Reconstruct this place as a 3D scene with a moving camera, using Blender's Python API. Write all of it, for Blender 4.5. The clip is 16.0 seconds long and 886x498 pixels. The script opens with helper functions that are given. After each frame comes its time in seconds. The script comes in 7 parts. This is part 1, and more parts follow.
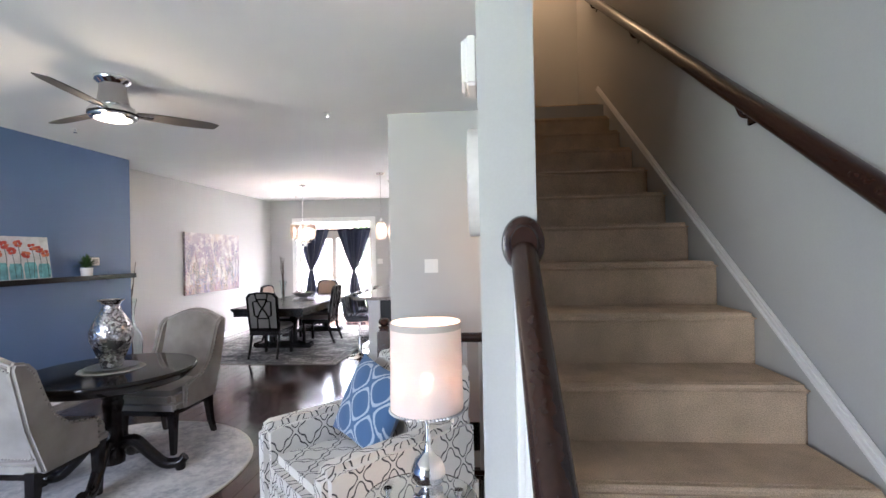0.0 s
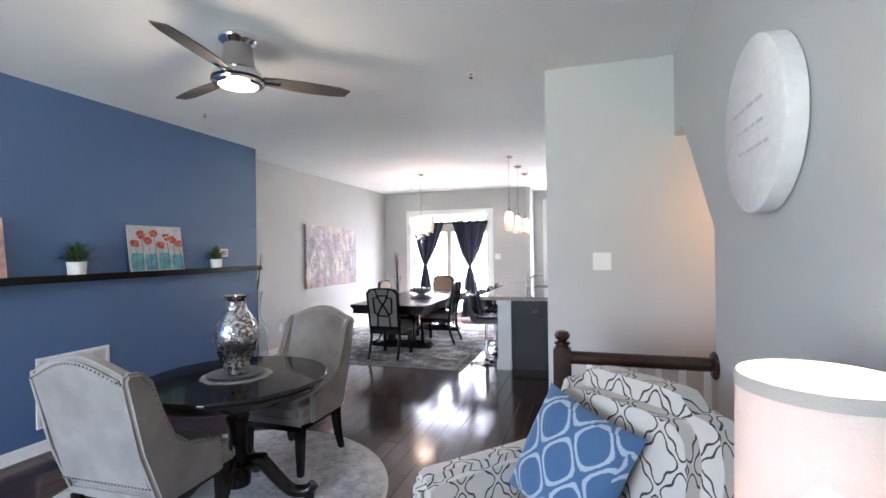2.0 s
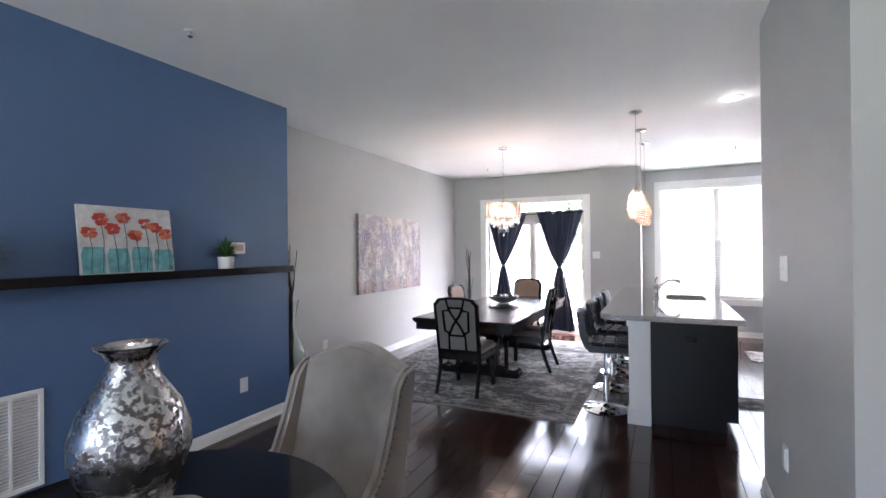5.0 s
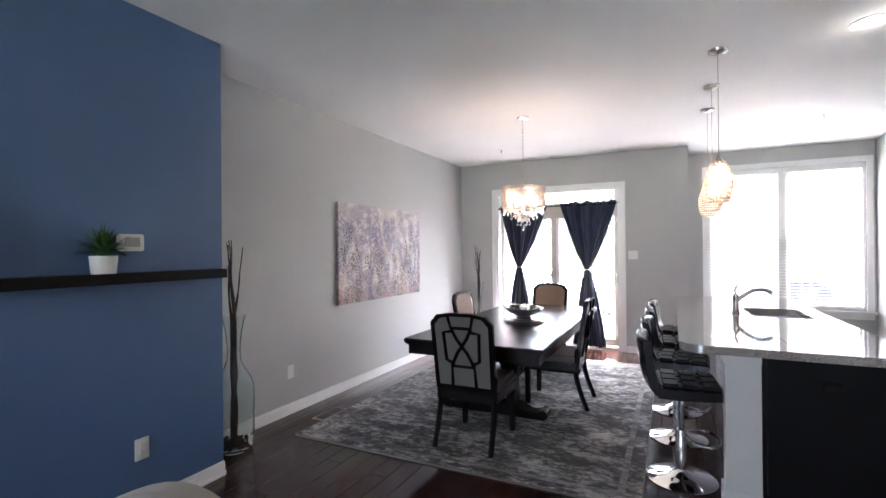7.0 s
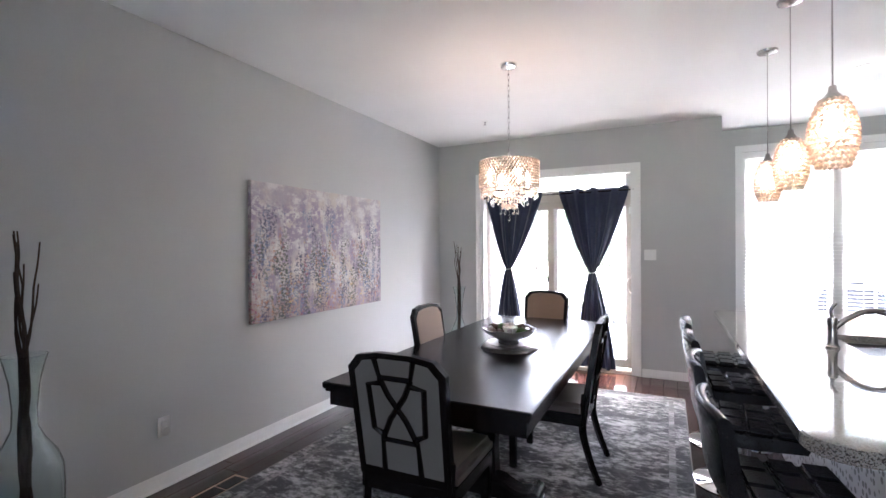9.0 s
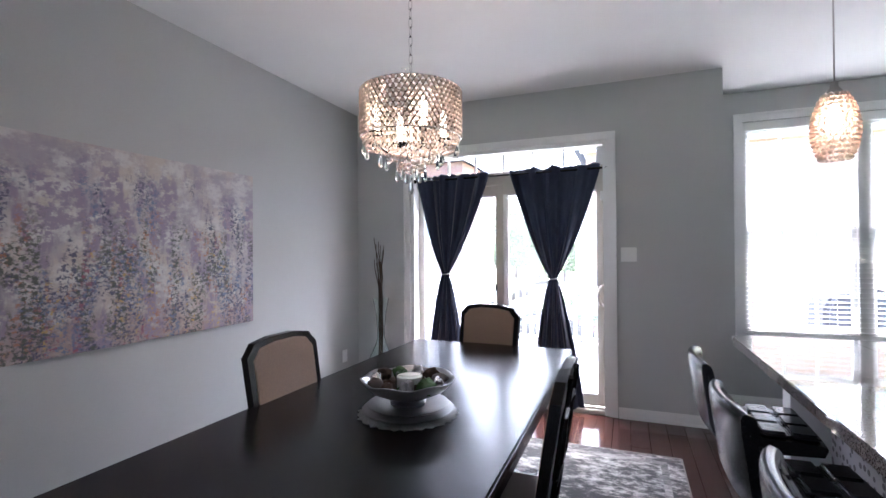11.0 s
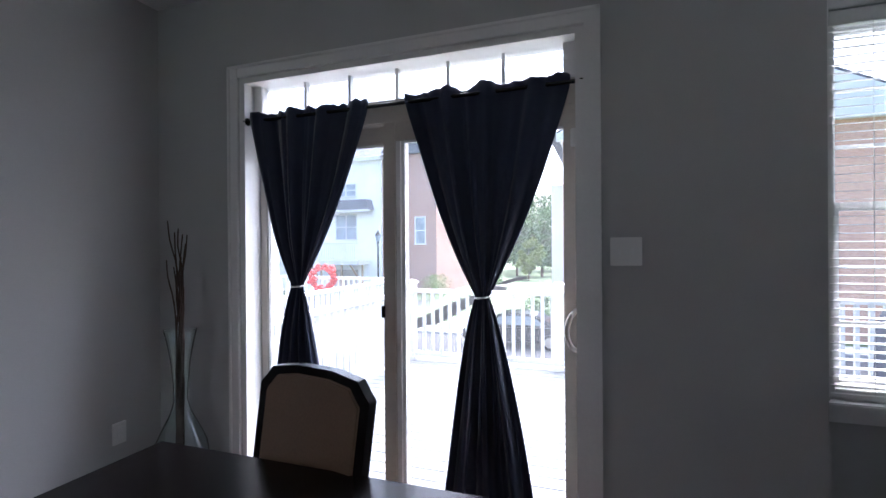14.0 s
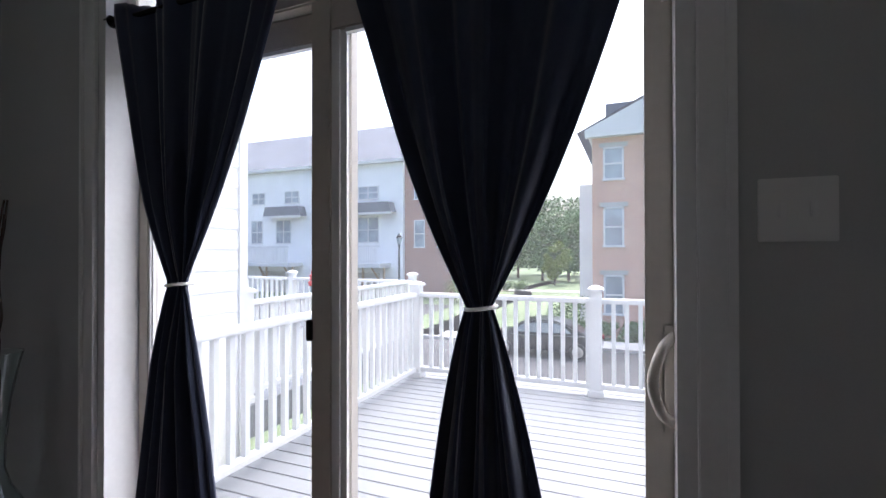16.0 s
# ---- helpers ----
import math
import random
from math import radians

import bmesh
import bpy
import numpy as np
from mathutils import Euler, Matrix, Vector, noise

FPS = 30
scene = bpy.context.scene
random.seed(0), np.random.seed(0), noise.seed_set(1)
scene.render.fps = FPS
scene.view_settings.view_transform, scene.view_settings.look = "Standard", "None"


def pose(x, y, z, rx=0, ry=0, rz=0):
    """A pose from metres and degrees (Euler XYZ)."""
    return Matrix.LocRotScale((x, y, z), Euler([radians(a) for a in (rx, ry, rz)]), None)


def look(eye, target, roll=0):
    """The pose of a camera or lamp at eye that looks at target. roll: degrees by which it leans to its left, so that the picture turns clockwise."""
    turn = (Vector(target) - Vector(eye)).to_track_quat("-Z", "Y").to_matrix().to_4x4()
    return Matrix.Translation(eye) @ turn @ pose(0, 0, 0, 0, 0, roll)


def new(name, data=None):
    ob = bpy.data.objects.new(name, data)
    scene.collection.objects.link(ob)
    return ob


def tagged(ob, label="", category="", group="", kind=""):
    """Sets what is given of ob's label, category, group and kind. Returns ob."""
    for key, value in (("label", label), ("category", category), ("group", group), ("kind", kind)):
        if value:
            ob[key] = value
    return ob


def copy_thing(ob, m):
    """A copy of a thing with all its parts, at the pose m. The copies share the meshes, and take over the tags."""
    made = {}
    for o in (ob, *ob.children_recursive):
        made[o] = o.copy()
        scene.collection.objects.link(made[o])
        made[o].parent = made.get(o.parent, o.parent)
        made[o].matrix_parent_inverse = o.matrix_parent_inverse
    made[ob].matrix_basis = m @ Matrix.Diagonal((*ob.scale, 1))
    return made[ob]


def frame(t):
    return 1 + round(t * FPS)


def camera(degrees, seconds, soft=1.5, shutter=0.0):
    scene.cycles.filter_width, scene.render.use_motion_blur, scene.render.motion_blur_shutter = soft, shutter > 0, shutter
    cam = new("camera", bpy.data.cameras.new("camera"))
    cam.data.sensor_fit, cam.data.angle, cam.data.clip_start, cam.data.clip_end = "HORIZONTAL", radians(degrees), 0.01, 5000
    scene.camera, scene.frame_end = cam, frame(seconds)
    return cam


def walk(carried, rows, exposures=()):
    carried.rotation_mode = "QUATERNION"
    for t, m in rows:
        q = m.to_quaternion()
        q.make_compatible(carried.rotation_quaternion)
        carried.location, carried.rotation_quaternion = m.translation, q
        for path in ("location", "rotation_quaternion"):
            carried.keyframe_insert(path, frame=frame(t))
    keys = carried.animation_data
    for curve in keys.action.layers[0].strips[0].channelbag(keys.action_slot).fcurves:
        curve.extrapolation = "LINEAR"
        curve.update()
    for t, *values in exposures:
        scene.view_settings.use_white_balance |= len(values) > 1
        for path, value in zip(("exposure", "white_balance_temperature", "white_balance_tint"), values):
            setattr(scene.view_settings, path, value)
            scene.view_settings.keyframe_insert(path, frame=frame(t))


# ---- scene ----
cam = camera(87.3, 16.0)
PATH = [
    (0, (1.466, -0.193, 1.49), (1.286, 1.799, 1.506), -1.1),
    (0.5, (1.304, -0.062, 1.494), (1.057, 1.923, 1.507), -0.6),
    (1, (1.151, 0.121, 1.475), (0.8, 2.09, 1.486), -0.8),
    (1.5, (1.04, 0.303, 1.472), (0.561, 2.245, 1.478), -0.8),
    (2, (0.895, 0.516, 1.462), (0.301, 2.426, 1.469), -0.7),
    (2.5, (0.753, 0.737, 1.452), (0.073, 2.618, 1.459), -0.7),
    (3, (0.634, 0.983, 1.456), (-0.111, 2.839, 1.459), -0.7),
    (3.5, (0.482, 1.23, 1.45), (-0.297, 3.072, 1.454), -0.6),
    (4, (0.348, 1.51, 1.445), (-0.46, 3.34, 1.45), -0.6),
    (6.5, (-0.307, 2.927, 1.418), (-1.184, 4.725, 1.421), -0.5),
    (7, (-0.42, 3.252, 1.411), (-1.301, 5.048, 1.417), -0.5),
    (7.5, (-0.511, 3.584, 1.403), (-1.4, 5.376, 1.412), -0.4),
    (8, (-0.606, 3.908, 1.425), (-1.491, 5.702, 1.421), -0.1),
    (8.5, (-0.66, 4.221, 1.42), (-1.543, 6.016, 1.416), -0.2),
    (11, (-0.891, 6.005, 1.347), (-1.629, 7.864, 1.365), -0.4),
    (11.5, (-0.876, 6.357, 1.338), (-1.582, 8.228, 1.363), -0.4),
    (12, (-0.886, 6.686, 1.347), (-1.557, 8.57, 1.364), -0.4),
    (12.5, (-0.908, 7.023, 1.34), (-1.547, 8.918, 1.353), -0.3),
    (13, (-0.908, 7.35, 1.326), (-1.536, 9.249, 1.343), -0.3),
    (13.5, (-0.929, 7.69, 1.352), (-1.558, 9.589, 1.35), -0.5),
    (14, (-0.963, 8.03, 1.345), (-1.62, 9.919, 1.341), -0.4),
    (14.5, (-1.02, 8.356, 1.312), (-1.704, 10.234, 1.335), -0.1),
    (15, (-1.091, 8.655, 1.287), (-1.794, 10.525, 1.31), 0.0),
    (15.5, (-1.127, 8.901, 1.262), (-1.867, 10.758, 1.285), 0.0),
    (16, (-1.154, 9.036, 1.25), (-1.91, 10.887, 1.265), -0.1),
]
EXPOSURES = [(0, 5.6, 5900, 14), (3.5, 5.4, 5600, 12), (7, 5.0, 5800, 13), (8.7, 4.85, 5750, 13), (11, 4.1, 5500, 13), (12.5, 3.4, 5350, 12), (14, 2.55, 5350, 12), (15, 2.25, 5600, 12), (16, 1.82, 5650, 11)]
walk(cam, [(t, look(eye, target, roll)) for t, eye, target, roll in PATH], EXPOSURES)

# ---- light ----
world = bpy.data.worlds.new("sky")
scene.world = world
world.use_nodes = True
wn = world.node_tree.nodes
sky = wn.new("ShaderNodeTexSky")
sky.sky_type, sky.sun_disc = "NISHITA", False
sky.sun_elevation, sky.sun_rotation = radians(64), radians(8)
sky.air_density, sky.dust_density, sky.ozone_density = 1.0, 9.0, 0.5
wn["Background"].inputs[1].default_value = 0.15
world.node_tree.links.new(sky.outputs[0], wn["Background"].inputs[0])
sun = new("sun", bpy.data.lights.new("sun", "SUN"))
sun.data.energy, sun.data.angle, sun.data.color = 0.45, radians(60), (1.0, 1.0, 1.0)
sun.matrix_world = look((1.35, 9.6, 20.0), (0, 0, 0))


def area_lamp(name, eye, target, wide, high, watts, color):
    lamp = new(name, bpy.data.lights.new(name, "AREA"))
    lamp.data.shape, lamp.data.size, lamp.data.size_y = "RECTANGLE", wide, high
    lamp.data.energy, lamp.data.color = watts, color
    lamp.matrix_world = look(eye, target)
    return lamp


def point_lamp(name, place, watts, color, radius=0.04):
    lamp = new(name, bpy.data.lights.new(name, "POINT"))
    lamp.data.energy, lamp.data.color, lamp.data.shadow_soft_size = watts, color, radius
    lamp.location = place
    return lamp


DAY, SOFT = (0.98, 0.97, 0.97), (1.0, 0.67, 0.47)
area_lamp("front_daylight", (-1.6, -2.95, 1.45), (-3.2, 10, 2.5), 2.3, 1.7, 4.6, DAY)

# ---- materials ----
def material(name, color, rough=0.5, metal=0.0, grain=0.0, scale=40.0, bump=0.0, stain=0.0, stain_scale=1.5, **more):
    """A Principled surface whose colour varies finely (grain) and broadly (stain), with a fine relief."""
    m = bpy.data.materials.new(name)
    m.use_nodes = True
    nt = m.node_tree
    b = nt.nodes["Principled BSDF"]
    b.inputs["Base Color"].default_value = (*color, 1)
    b.inputs["Roughness"].default_value = rough
    b.inputs["Metallic"].default_value = metal
    for key, value in more.items():
        b.inputs[key.replace("_", " ")].default_value = value
    if grain or stain or bump:
        co = nt.nodes.new("ShaderNodeTexCoord")
        fine, broad = nt.nodes.new("ShaderNodeTexNoise"), nt.nodes.new("ShaderNodeTexNoise")
        fine.inputs["Scale"].default_value, fine.inputs["Detail"].default_value = scale, 4
        broad.inputs["Scale"].default_value, broad.inputs["Detail"].default_value = stain_scale, 3
        for n in (fine, broad):
            nt.links.new(co.outputs["Object"], n.inputs["Vector"])
        last = None
        for n, amount in ((fine, grain), (broad, stain)):
            if not amount:
                continue
            r = nt.nodes.new("ShaderNodeMapRange")
            r.inputs["From Min"].default_value, r.inputs["From Max"].default_value = 0.3, 0.7
            r.inputs["To Min"].default_value, r.inputs["To Max"].default_value = 1 - amount, 1 + amount
            nt.links.new(n.outputs["Fac"], r.inputs["Value"])
            mul = nt.nodes.new("ShaderNodeMix")
            mul.data_type, mul.blend_type = "RGBA", "MULTIPLY"
            mul.inputs[0].default_value = 1.0
            if last is None:
                mul.inputs[6].default_value = (*color, 1)
            else:
                nt.links.new(last, mul.inputs[6])
            nt.links.new(r.outputs["Result"], mul.inputs[7])
            last = mul.outputs[2]
        if last is not None:
            nt.links.new(last, b.inputs["Base Color"])
        if bump:
            bp = nt.nodes.new("ShaderNodeBump")
            bp.inputs["Strength"].default_value, bp.inputs["Distance"].default_value = bump, 0.01
            nt.links.new(fine.outputs["Fac"], bp.inputs["Height"])
            nt.links.new(bp.outputs["Normal"], b.inputs["Normal"])
    return m


def glowing(name, color, strength, base=(0.8, 0.8, 0.8)):
    m = material(name, base, 0.4)
    b = m.node_tree.nodes["Principled BSDF"]
    b.inputs["Emission Color"].default_value, b.inputs["Emission Strength"].default_value = (*color, 1), strength
    return m


wall_paint = material("wall_paint", (0.485, 0.49, 0.485), 0.55, grain=0.02, scale=180, bump=0.03, stain=0.02)
blue_paint = material("blue_paint", (0.075, 0.135, 0.27), 0.5, grain=0.03, scale=180, bump=0.03, stain=0.03)
ceiling_paint = material("ceiling_paint", (0.82, 0.82, 0.81), 0.8, grain=0.02, scale=150, bump=0.03, stain=0.02)
white_trim = material("white_trim", (0.80, 0.80, 0.79), 0.32, grain=0.02, scale=60, stain=0.02)
dark_floor = material("dark_floor", (0.030, 0.012, 0.010), 0.2, grain=0.25, scale=25, stain=0.2)
black_wood = material("black_wood", (0.008, 0.0065, 0.0065), 0.24, grain=0.2, scale=60, bump=0.02, Specular_IOR_Level=0.3)
round_black = material("round_black", (0.007, 0.006, 0.006), 0.09, grain=0.2, scale=60, Specular_IOR_Level=0.35)
rail_wood = material("rail_wood", (0.030, 0.013, 0.009), 0.25, grain=0.2, scale=50)
chrome = material("chrome", (0.75, 0.75, 0.75), 0.08, 1.0)
nickel = material("nickel", (0.50, 0.48, 0.46), 0.25, 1.0, grain=0.05, scale=200)
carpet = material("carpet", (0.60, 0.46, 0.33), 0.95, grain=0.22, scale=260, bump=0.5, stain=0.16, stain_scale=7)
grey_velvet = material("grey_velvet", (0.25, 0.232, 0.218), 0.85, grain=0.05, scale=300, bump=0.1, stain=0.22, stain_scale=6, Sheen_Weight=0.35)
granite = material("granite", (0.5, 0.48, 0.46), 0.06, Coat_Weight=1.0, Coat_Roughness=0.03, Coat_IOR=1.8, grain=0.5, scale=90, stain=0.15)
curtain_cloth = material("curtain_cloth", (0.018, 0.026, 0.060), 0.7, grain=0.1, scale=300, bump=0.1, stain=0.1, Sheen_Weight=0.5, Sheen_Roughness=0.4)
steel = material("steel", (0.55, 0.55, 0.55), 0.28, 1.0, grain=0.06, scale=90)
white_plastic = material("white_plastic", (0.78, 0.78, 0.76), 0.35)


class Nodes:
    """Short hand for arithmetic nodes of a material."""

    def __init__(self, m):
        self.nt = m.node_tree
        self.b = self.nt.nodes["Principled BSDF"]

    def put(self, kind, **inputs):
        n = self.nt.nodes.new("ShaderNode" + kind)
        for key, value in inputs.items():
            self.link(value, n.inputs[key.replace("_", " ")])
        return n

    def link(self, value, socket):
        if isinstance(value, bpy.types.NodeSocket):
            self.nt.links.new(value, socket)
        else:
            socket.default_value = value

    def math(self, op, *values):
        n = self.nt.nodes.new("ShaderNodeMath")
        n.operation = op
        for k, v in enumerate(values):
            self.link(v, n.inputs[k])
        return n.outputs[0]

    def mix(self, fac, a, b, blend="MIX"):
        n = self.nt.nodes.new("ShaderNodeMix")
        n.data_type, n.blend_type = "RGBA", blend
        for k, v in ((0, fac), (6, a), (7, b)):
            self.link((*v, 1) if isinstance(v, tuple) and len(v) == 3 else v, n.inputs[k])
        return n.outputs[2]

    def coords(self, kind="Object", scale=(1, 1, 1), turn=(0, 0, 0)):
        co = self.put("TexCoord")
        mp = self.put("Mapping", Vector=co.outputs[kind])
        mp.inputs["Scale"].default_value, mp.inputs["Rotation"].default_value = scale, turn
        return mp.outputs[0]

    def noise(self, vector, scale, detail=4.0, rough=0.55):
        return self.put("TexNoise", Vector=vector, Scale=scale, Detail=detail, Roughness=rough).outputs["Fac"]

    def ramp(self, value, low, high, a=0.0, b=1.0):
        n = self.put("MapRange")
        n.interpolation_type = "SMOOTHSTEP"
        for k, v in enumerate((value, low, high, a, b)):
            self.link(v, n.inputs[k])
        return n.outputs[0]

    def bump(self, height, strength=0.2, distance=0.005):
        self.nt.links.new(self.put("Bump", Strength=strength, Distance=distance, Height=height).outputs[0], self.b.inputs["Normal"])

    def color(self, socket):
        self.nt.links.new(socket, self.b.inputs["Base Color"])


def lattice_cloth(name, ground, line, size, level, width, wiggle, soft=0.06):
    """Woven cloth with a printed trellis of rounded lozenges."""
    m = material(name, ground, 0.9, Sheen_Weight=0.2)
    n = Nodes(m)
    co = n.put("TexCoord")
    p, q = n.put("SeparateXYZ", Vector=co.outputs["Object"]), n.put("SeparateXYZ", Vector=co.outputs["Normal"])
    top = n.math("GREATER_THAN", n.math("ABSOLUTE", q.outputs[2]), 0.6)
    side = n.math("GREATER_THAN", n.math("ABSOLUTE", q.outputs[0]), n.math("ABSOLUTE", q.outputs[1]))
    s = n.math("ADD", n.math("MULTIPLY", p.outputs[1], side), n.math("MULTIPLY", p.outputs[0], n.math("SUBTRACT", 1.0, side)))
    u = n.math("ADD", n.math("MULTIPLY", p.outputs[0], top), n.math("MULTIPLY", s, n.math("SUBTRACT", 1.0, top)))
    v = n.math("ADD", n.math("MULTIPLY", p.outputs[1], top), n.math("MULTIPLY", p.outputs[2], n.math("SUBTRACT", 1.0, top)))
    u, v = n.math("MULTIPLY", u, 6.283 / size), n.math("MULTIPLY", v, 6.283 / size / 1.25)
    f = n.math("ADD", n.math("COSINE", u), n.math("COSINE", v))
    w = n.math("ADD", n.math("COSINE", n.math("MULTIPLY", u, 3.0)), n.math("COSINE", n.math("MULTIPLY", v, 3.0)))
    f = n.math("ADD", f, n.math("MULTIPLY", w, wiggle))
    f = n.math("ADD", f, n.math("MULTIPLY", n.math("SUBTRACT", n.noise(co.outputs["Object"], 60.0), 0.5), 0.25))
    a = n.ramp(n.math("ABSOLUTE", n.math("SUBTRACT", n.math("ABSOLUTE", f), level)), width, width + soft, 1.0, 0.0)
    weave = n.noise(co.outputs["Object"], 350.0)
    c = n.mix(a, ground, line)
    c = n.mix(0.25, c, n.put("ValToRGB", Fac=weave).outputs[0], "OVERLAY")
    n.color(c)
    n.bump(weave, 0.25, 0.002)
    return m


def worn_rug(name, dark, mid, light, stretch, contrast=(0.42, 0.6)):
    """A flat-woven rug in a faded, abraded pattern."""
    m = material(name, mid, 0.95, Sheen_Weight=0.15)
    n = Nodes(m)
    v = n.coords(scale=stretch)
    w = n.coords()
    big, small = n.noise(v, 2.6, 6.0, 0.7), n.noise(v, 15.0, 8.0, 0.8)
    vo = n.put("TexVoronoi", Vector=w, Scale=6.5)
    vo.feature = "DISTANCE_TO_EDGE"
    motif = n.ramp(vo.outputs["Distance"], 0.02, 0.09)
    worn = n.ramp(n.math("ADD", n.math("MULTIPLY", big, 0.5), n.math("MULTIPLY", small, 0.5)), *contrast)
    c = n.mix(worn, dark, light)
    c = n.mix(n.math("MULTIPLY", n.math("SUBTRACT", 1.0, motif), n.ramp(n.noise(w, 4.0), 0.45, 0.6, 0.0, 0.5)), c, mid)
    pile = n.noise(w, 420.0, 2.0)
    c = n.mix(0.35, c, n.put("ValToRGB", Fac=pile).outputs[0], "OVERLAY")
    n.color(c)
    n.bump(n.math("ADD", n.math("MULTIPLY", pile, 0.6), worn), 0.3, 0.004)
    return m


armchair_cloth = lattice_cloth("armchair_cloth", (0.56, 0.535, 0.49), (0.035, 0.033, 0.035), 0.17, 0.40, 0.11, 0.22)
pillow_cloth = lattice_cloth("pillow_cloth", (0.055, 0.12, 0.24), (0.36, 0.43, 0.52), 0.19, 0.40, 0.15, 0.0, 0.12)
dining_rug_cloth = worn_rug("dining_rug_cloth", (0.020, 0.0195, 0.022), (0.12, 0.115, 0.115), (0.46, 0.44, 0.43), (1.0, 1.7, 1), (0.46, 0.60))
rug_border_cloth = worn_rug("rug_border_cloth", (0.05, 0.048, 0.05), (0.12, 0.115, 0.115), (0.36, 0.34, 0.33), (1.0, 3.0, 1), (0.40, 0.62))
round_rug_cloth = worn_rug("round_rug_cloth", (0.22, 0.22, 0.24), (0.42, 0.41, 0.40), (0.60, 0.58, 0.56), (1, 1, 1), (0.36, 0.62))

# polished planks in a very dark red-brown
plank_wood = material("plank_wood", (0.032, 0.013, 0.010), 0.16)
_n = Nodes(plank_wood)
_v = _n.coords(scale=(14, 0.8, 1))
_g = _n.noise(_v, 6.0, 8.0, 0.65)
_i = _n.put("ObjectInfo").outputs["Random"]
_j = _n.put("NewGeometry").outputs["Random Per Island"]
_t = _n.math("FRACT", _n.math("ADD", _i, _j))
_c = _n.mix(_n.ramp(_g, 0.3, 0.7), (0.016, 0.006, 0.006), (0.060, 0.024, 0.017))
_n.color(_n.mix(_n.math("MULTIPLY", _t, 0.55), _c, (0.022, 0.010, 0.009)))
_n.link(_n.ramp(_n.noise(_n.coords(), 3.0), 0.3, 0.7, 0.10, 0.18), _n.b.inputs["Roughness"])
_n.bump(_n.math("ADD", _g, _n.math("MULTIPLY", _n.noise(_n.coords(), 5.0), 2.5)), 0.07, 0.003)

# crackled mercury-silver glass of the tall vase
silver_glass = material("silver_glass", (0.7, 0.7, 0.7), 0.12, 1.0)
_n = Nodes(silver_glass)
_f = _n.ramp(_n.noise(_n.coords(scale=(1, 1, 1.3)), 48.0, 6.0, 0.65), 0.46, 0.54)
_f = _n.math("MULTIPLY", _f, _n.ramp(_n.noise(_n.coords(), 9.0, 3.0), 0.38, 0.52))
_n.color(_n.mix(_f, (0.80, 0.80, 0.81), (0.16, 0.15, 0.15)))
_n.link(_n.ramp(_f, 0.0, 1.0, 0.12, 0.42), _n.b.inputs["Roughness"])
_n.bump(_f, 0.25, 0.002)

# speckled granite
_n = Nodes(granite)
_v = _n.coords()
_vo = _n.put("TexVoronoi", Vector=_v, Scale=380.0)
_s = _n.put("SeparateColor", Color=_vo.outputs["Color"])
_c = _n.mix(_n.ramp(_s.outputs[0], 0.62, 0.72), (0.46, 0.44, 0.42), (0.07, 0.065, 0.065))
_c = _n.mix(_n.ramp(_s.outputs[1], 0.72, 0.85, 0.0, 0.8), _c, (0.36, 0.30, 0.26))
_n.color(_n.mix(_n.ramp(_n.noise(_v, 14.0), 0.45, 0.7, 0.0, 0.35), _c, (0.26, 0.25, 0.25)))

# the large abstract canvas: pale ground in soft blotches, with small dabs in upright sprays
canvas_paint = material("canvas_paint", (0.55, 0.50, 0.50), 0.55)
_n = Nodes(canvas_paint)
_w = _n.coords()
_z = _n.put("SeparateXYZ", Vector=_w).outputs[2]
_c = _n.mix(_n.ramp(_n.noise(_n.coords(scale=(1, 1, 0.8)), 4.5, 7.0, 0.65), 0.38, 0.62), (0.56, 0.49, 0.44), (0.40, 0.36, 0.41))
_c = _n.mix(_n.ramp(_n.noise(_n.coords(scale=(1, 1, 1.6)), 6.5, 7.0, 0.68), 0.44, 0.62, 0.0, 0.85), _c, (0.66, 0.64, 0.62))
_c = _n.mix(_n.ramp(_n.math("ADD", _z, _n.math("MULTIPLY", _n.noise(_w, 5.0, 6.0, 0.7), 0.6)), -0.16, 0.06, 0.55, 0.0), _c, (0.30, 0.17, 0.14))
for _k, (_col, _sc, _lo, _top, _wide) in enumerate((((0.30, 0.24, 0.33), 20, 0.46, 0.30, 0.50), ((0.07, 0.07, 0.14), 44, 0.50, 0.25, 0.52), ((0.42, 0.19, 0.11), 34, 0.54, 0.05, 0.55), ((0.15, 0.19, 0.31), 36, 0.51, 0.22, 0.55), ((0.09, 0.10, 0.085), 48, 0.50, 0.02, 0.51), ((0.31, 0.10, 0.15), 38, 0.54, -0.05, 0.56), ((0.55, 0.36, 0.13), 30, 0.57, 0.10, 0.57))):
    _m = _n.put("Mapping", Vector=_w)
    _m.inputs["Location"].default_value, _m.inputs["Scale"].default_value = (3.1 * _k, 1.7 * _k, 0.9 * _k), (1, 0.85, 1.25)
    _d = _n.ramp(_n.noise(_m.outputs[0], float(_sc), 6.0, 0.7), _lo - 0.03, _lo + 0.06)
    _m = _n.put("Mapping", Vector=_w)
    _m.inputs["Location"].default_value, _m.inputs["Scale"].default_value = (1.3 * _k, 2.3 * _k, 0.4 * _k), (1, 1, 0.32)
    _d = _n.math("MULTIPLY", _d, _n.ramp(_n.noise(_m.outputs[0], 8.0, 4.0), _wide - 0.03, _wide + 0.06))
    _c = _n.mix(_n.math("MULTIPLY", _d, _n.ramp(_n.math("ADD", _z, _n.math("MULTIPLY", _n.noise(_w, 2.0), 0.5)), _top + 0.25, _top + 0.5, 0.92, 0.0)), _c, _col)
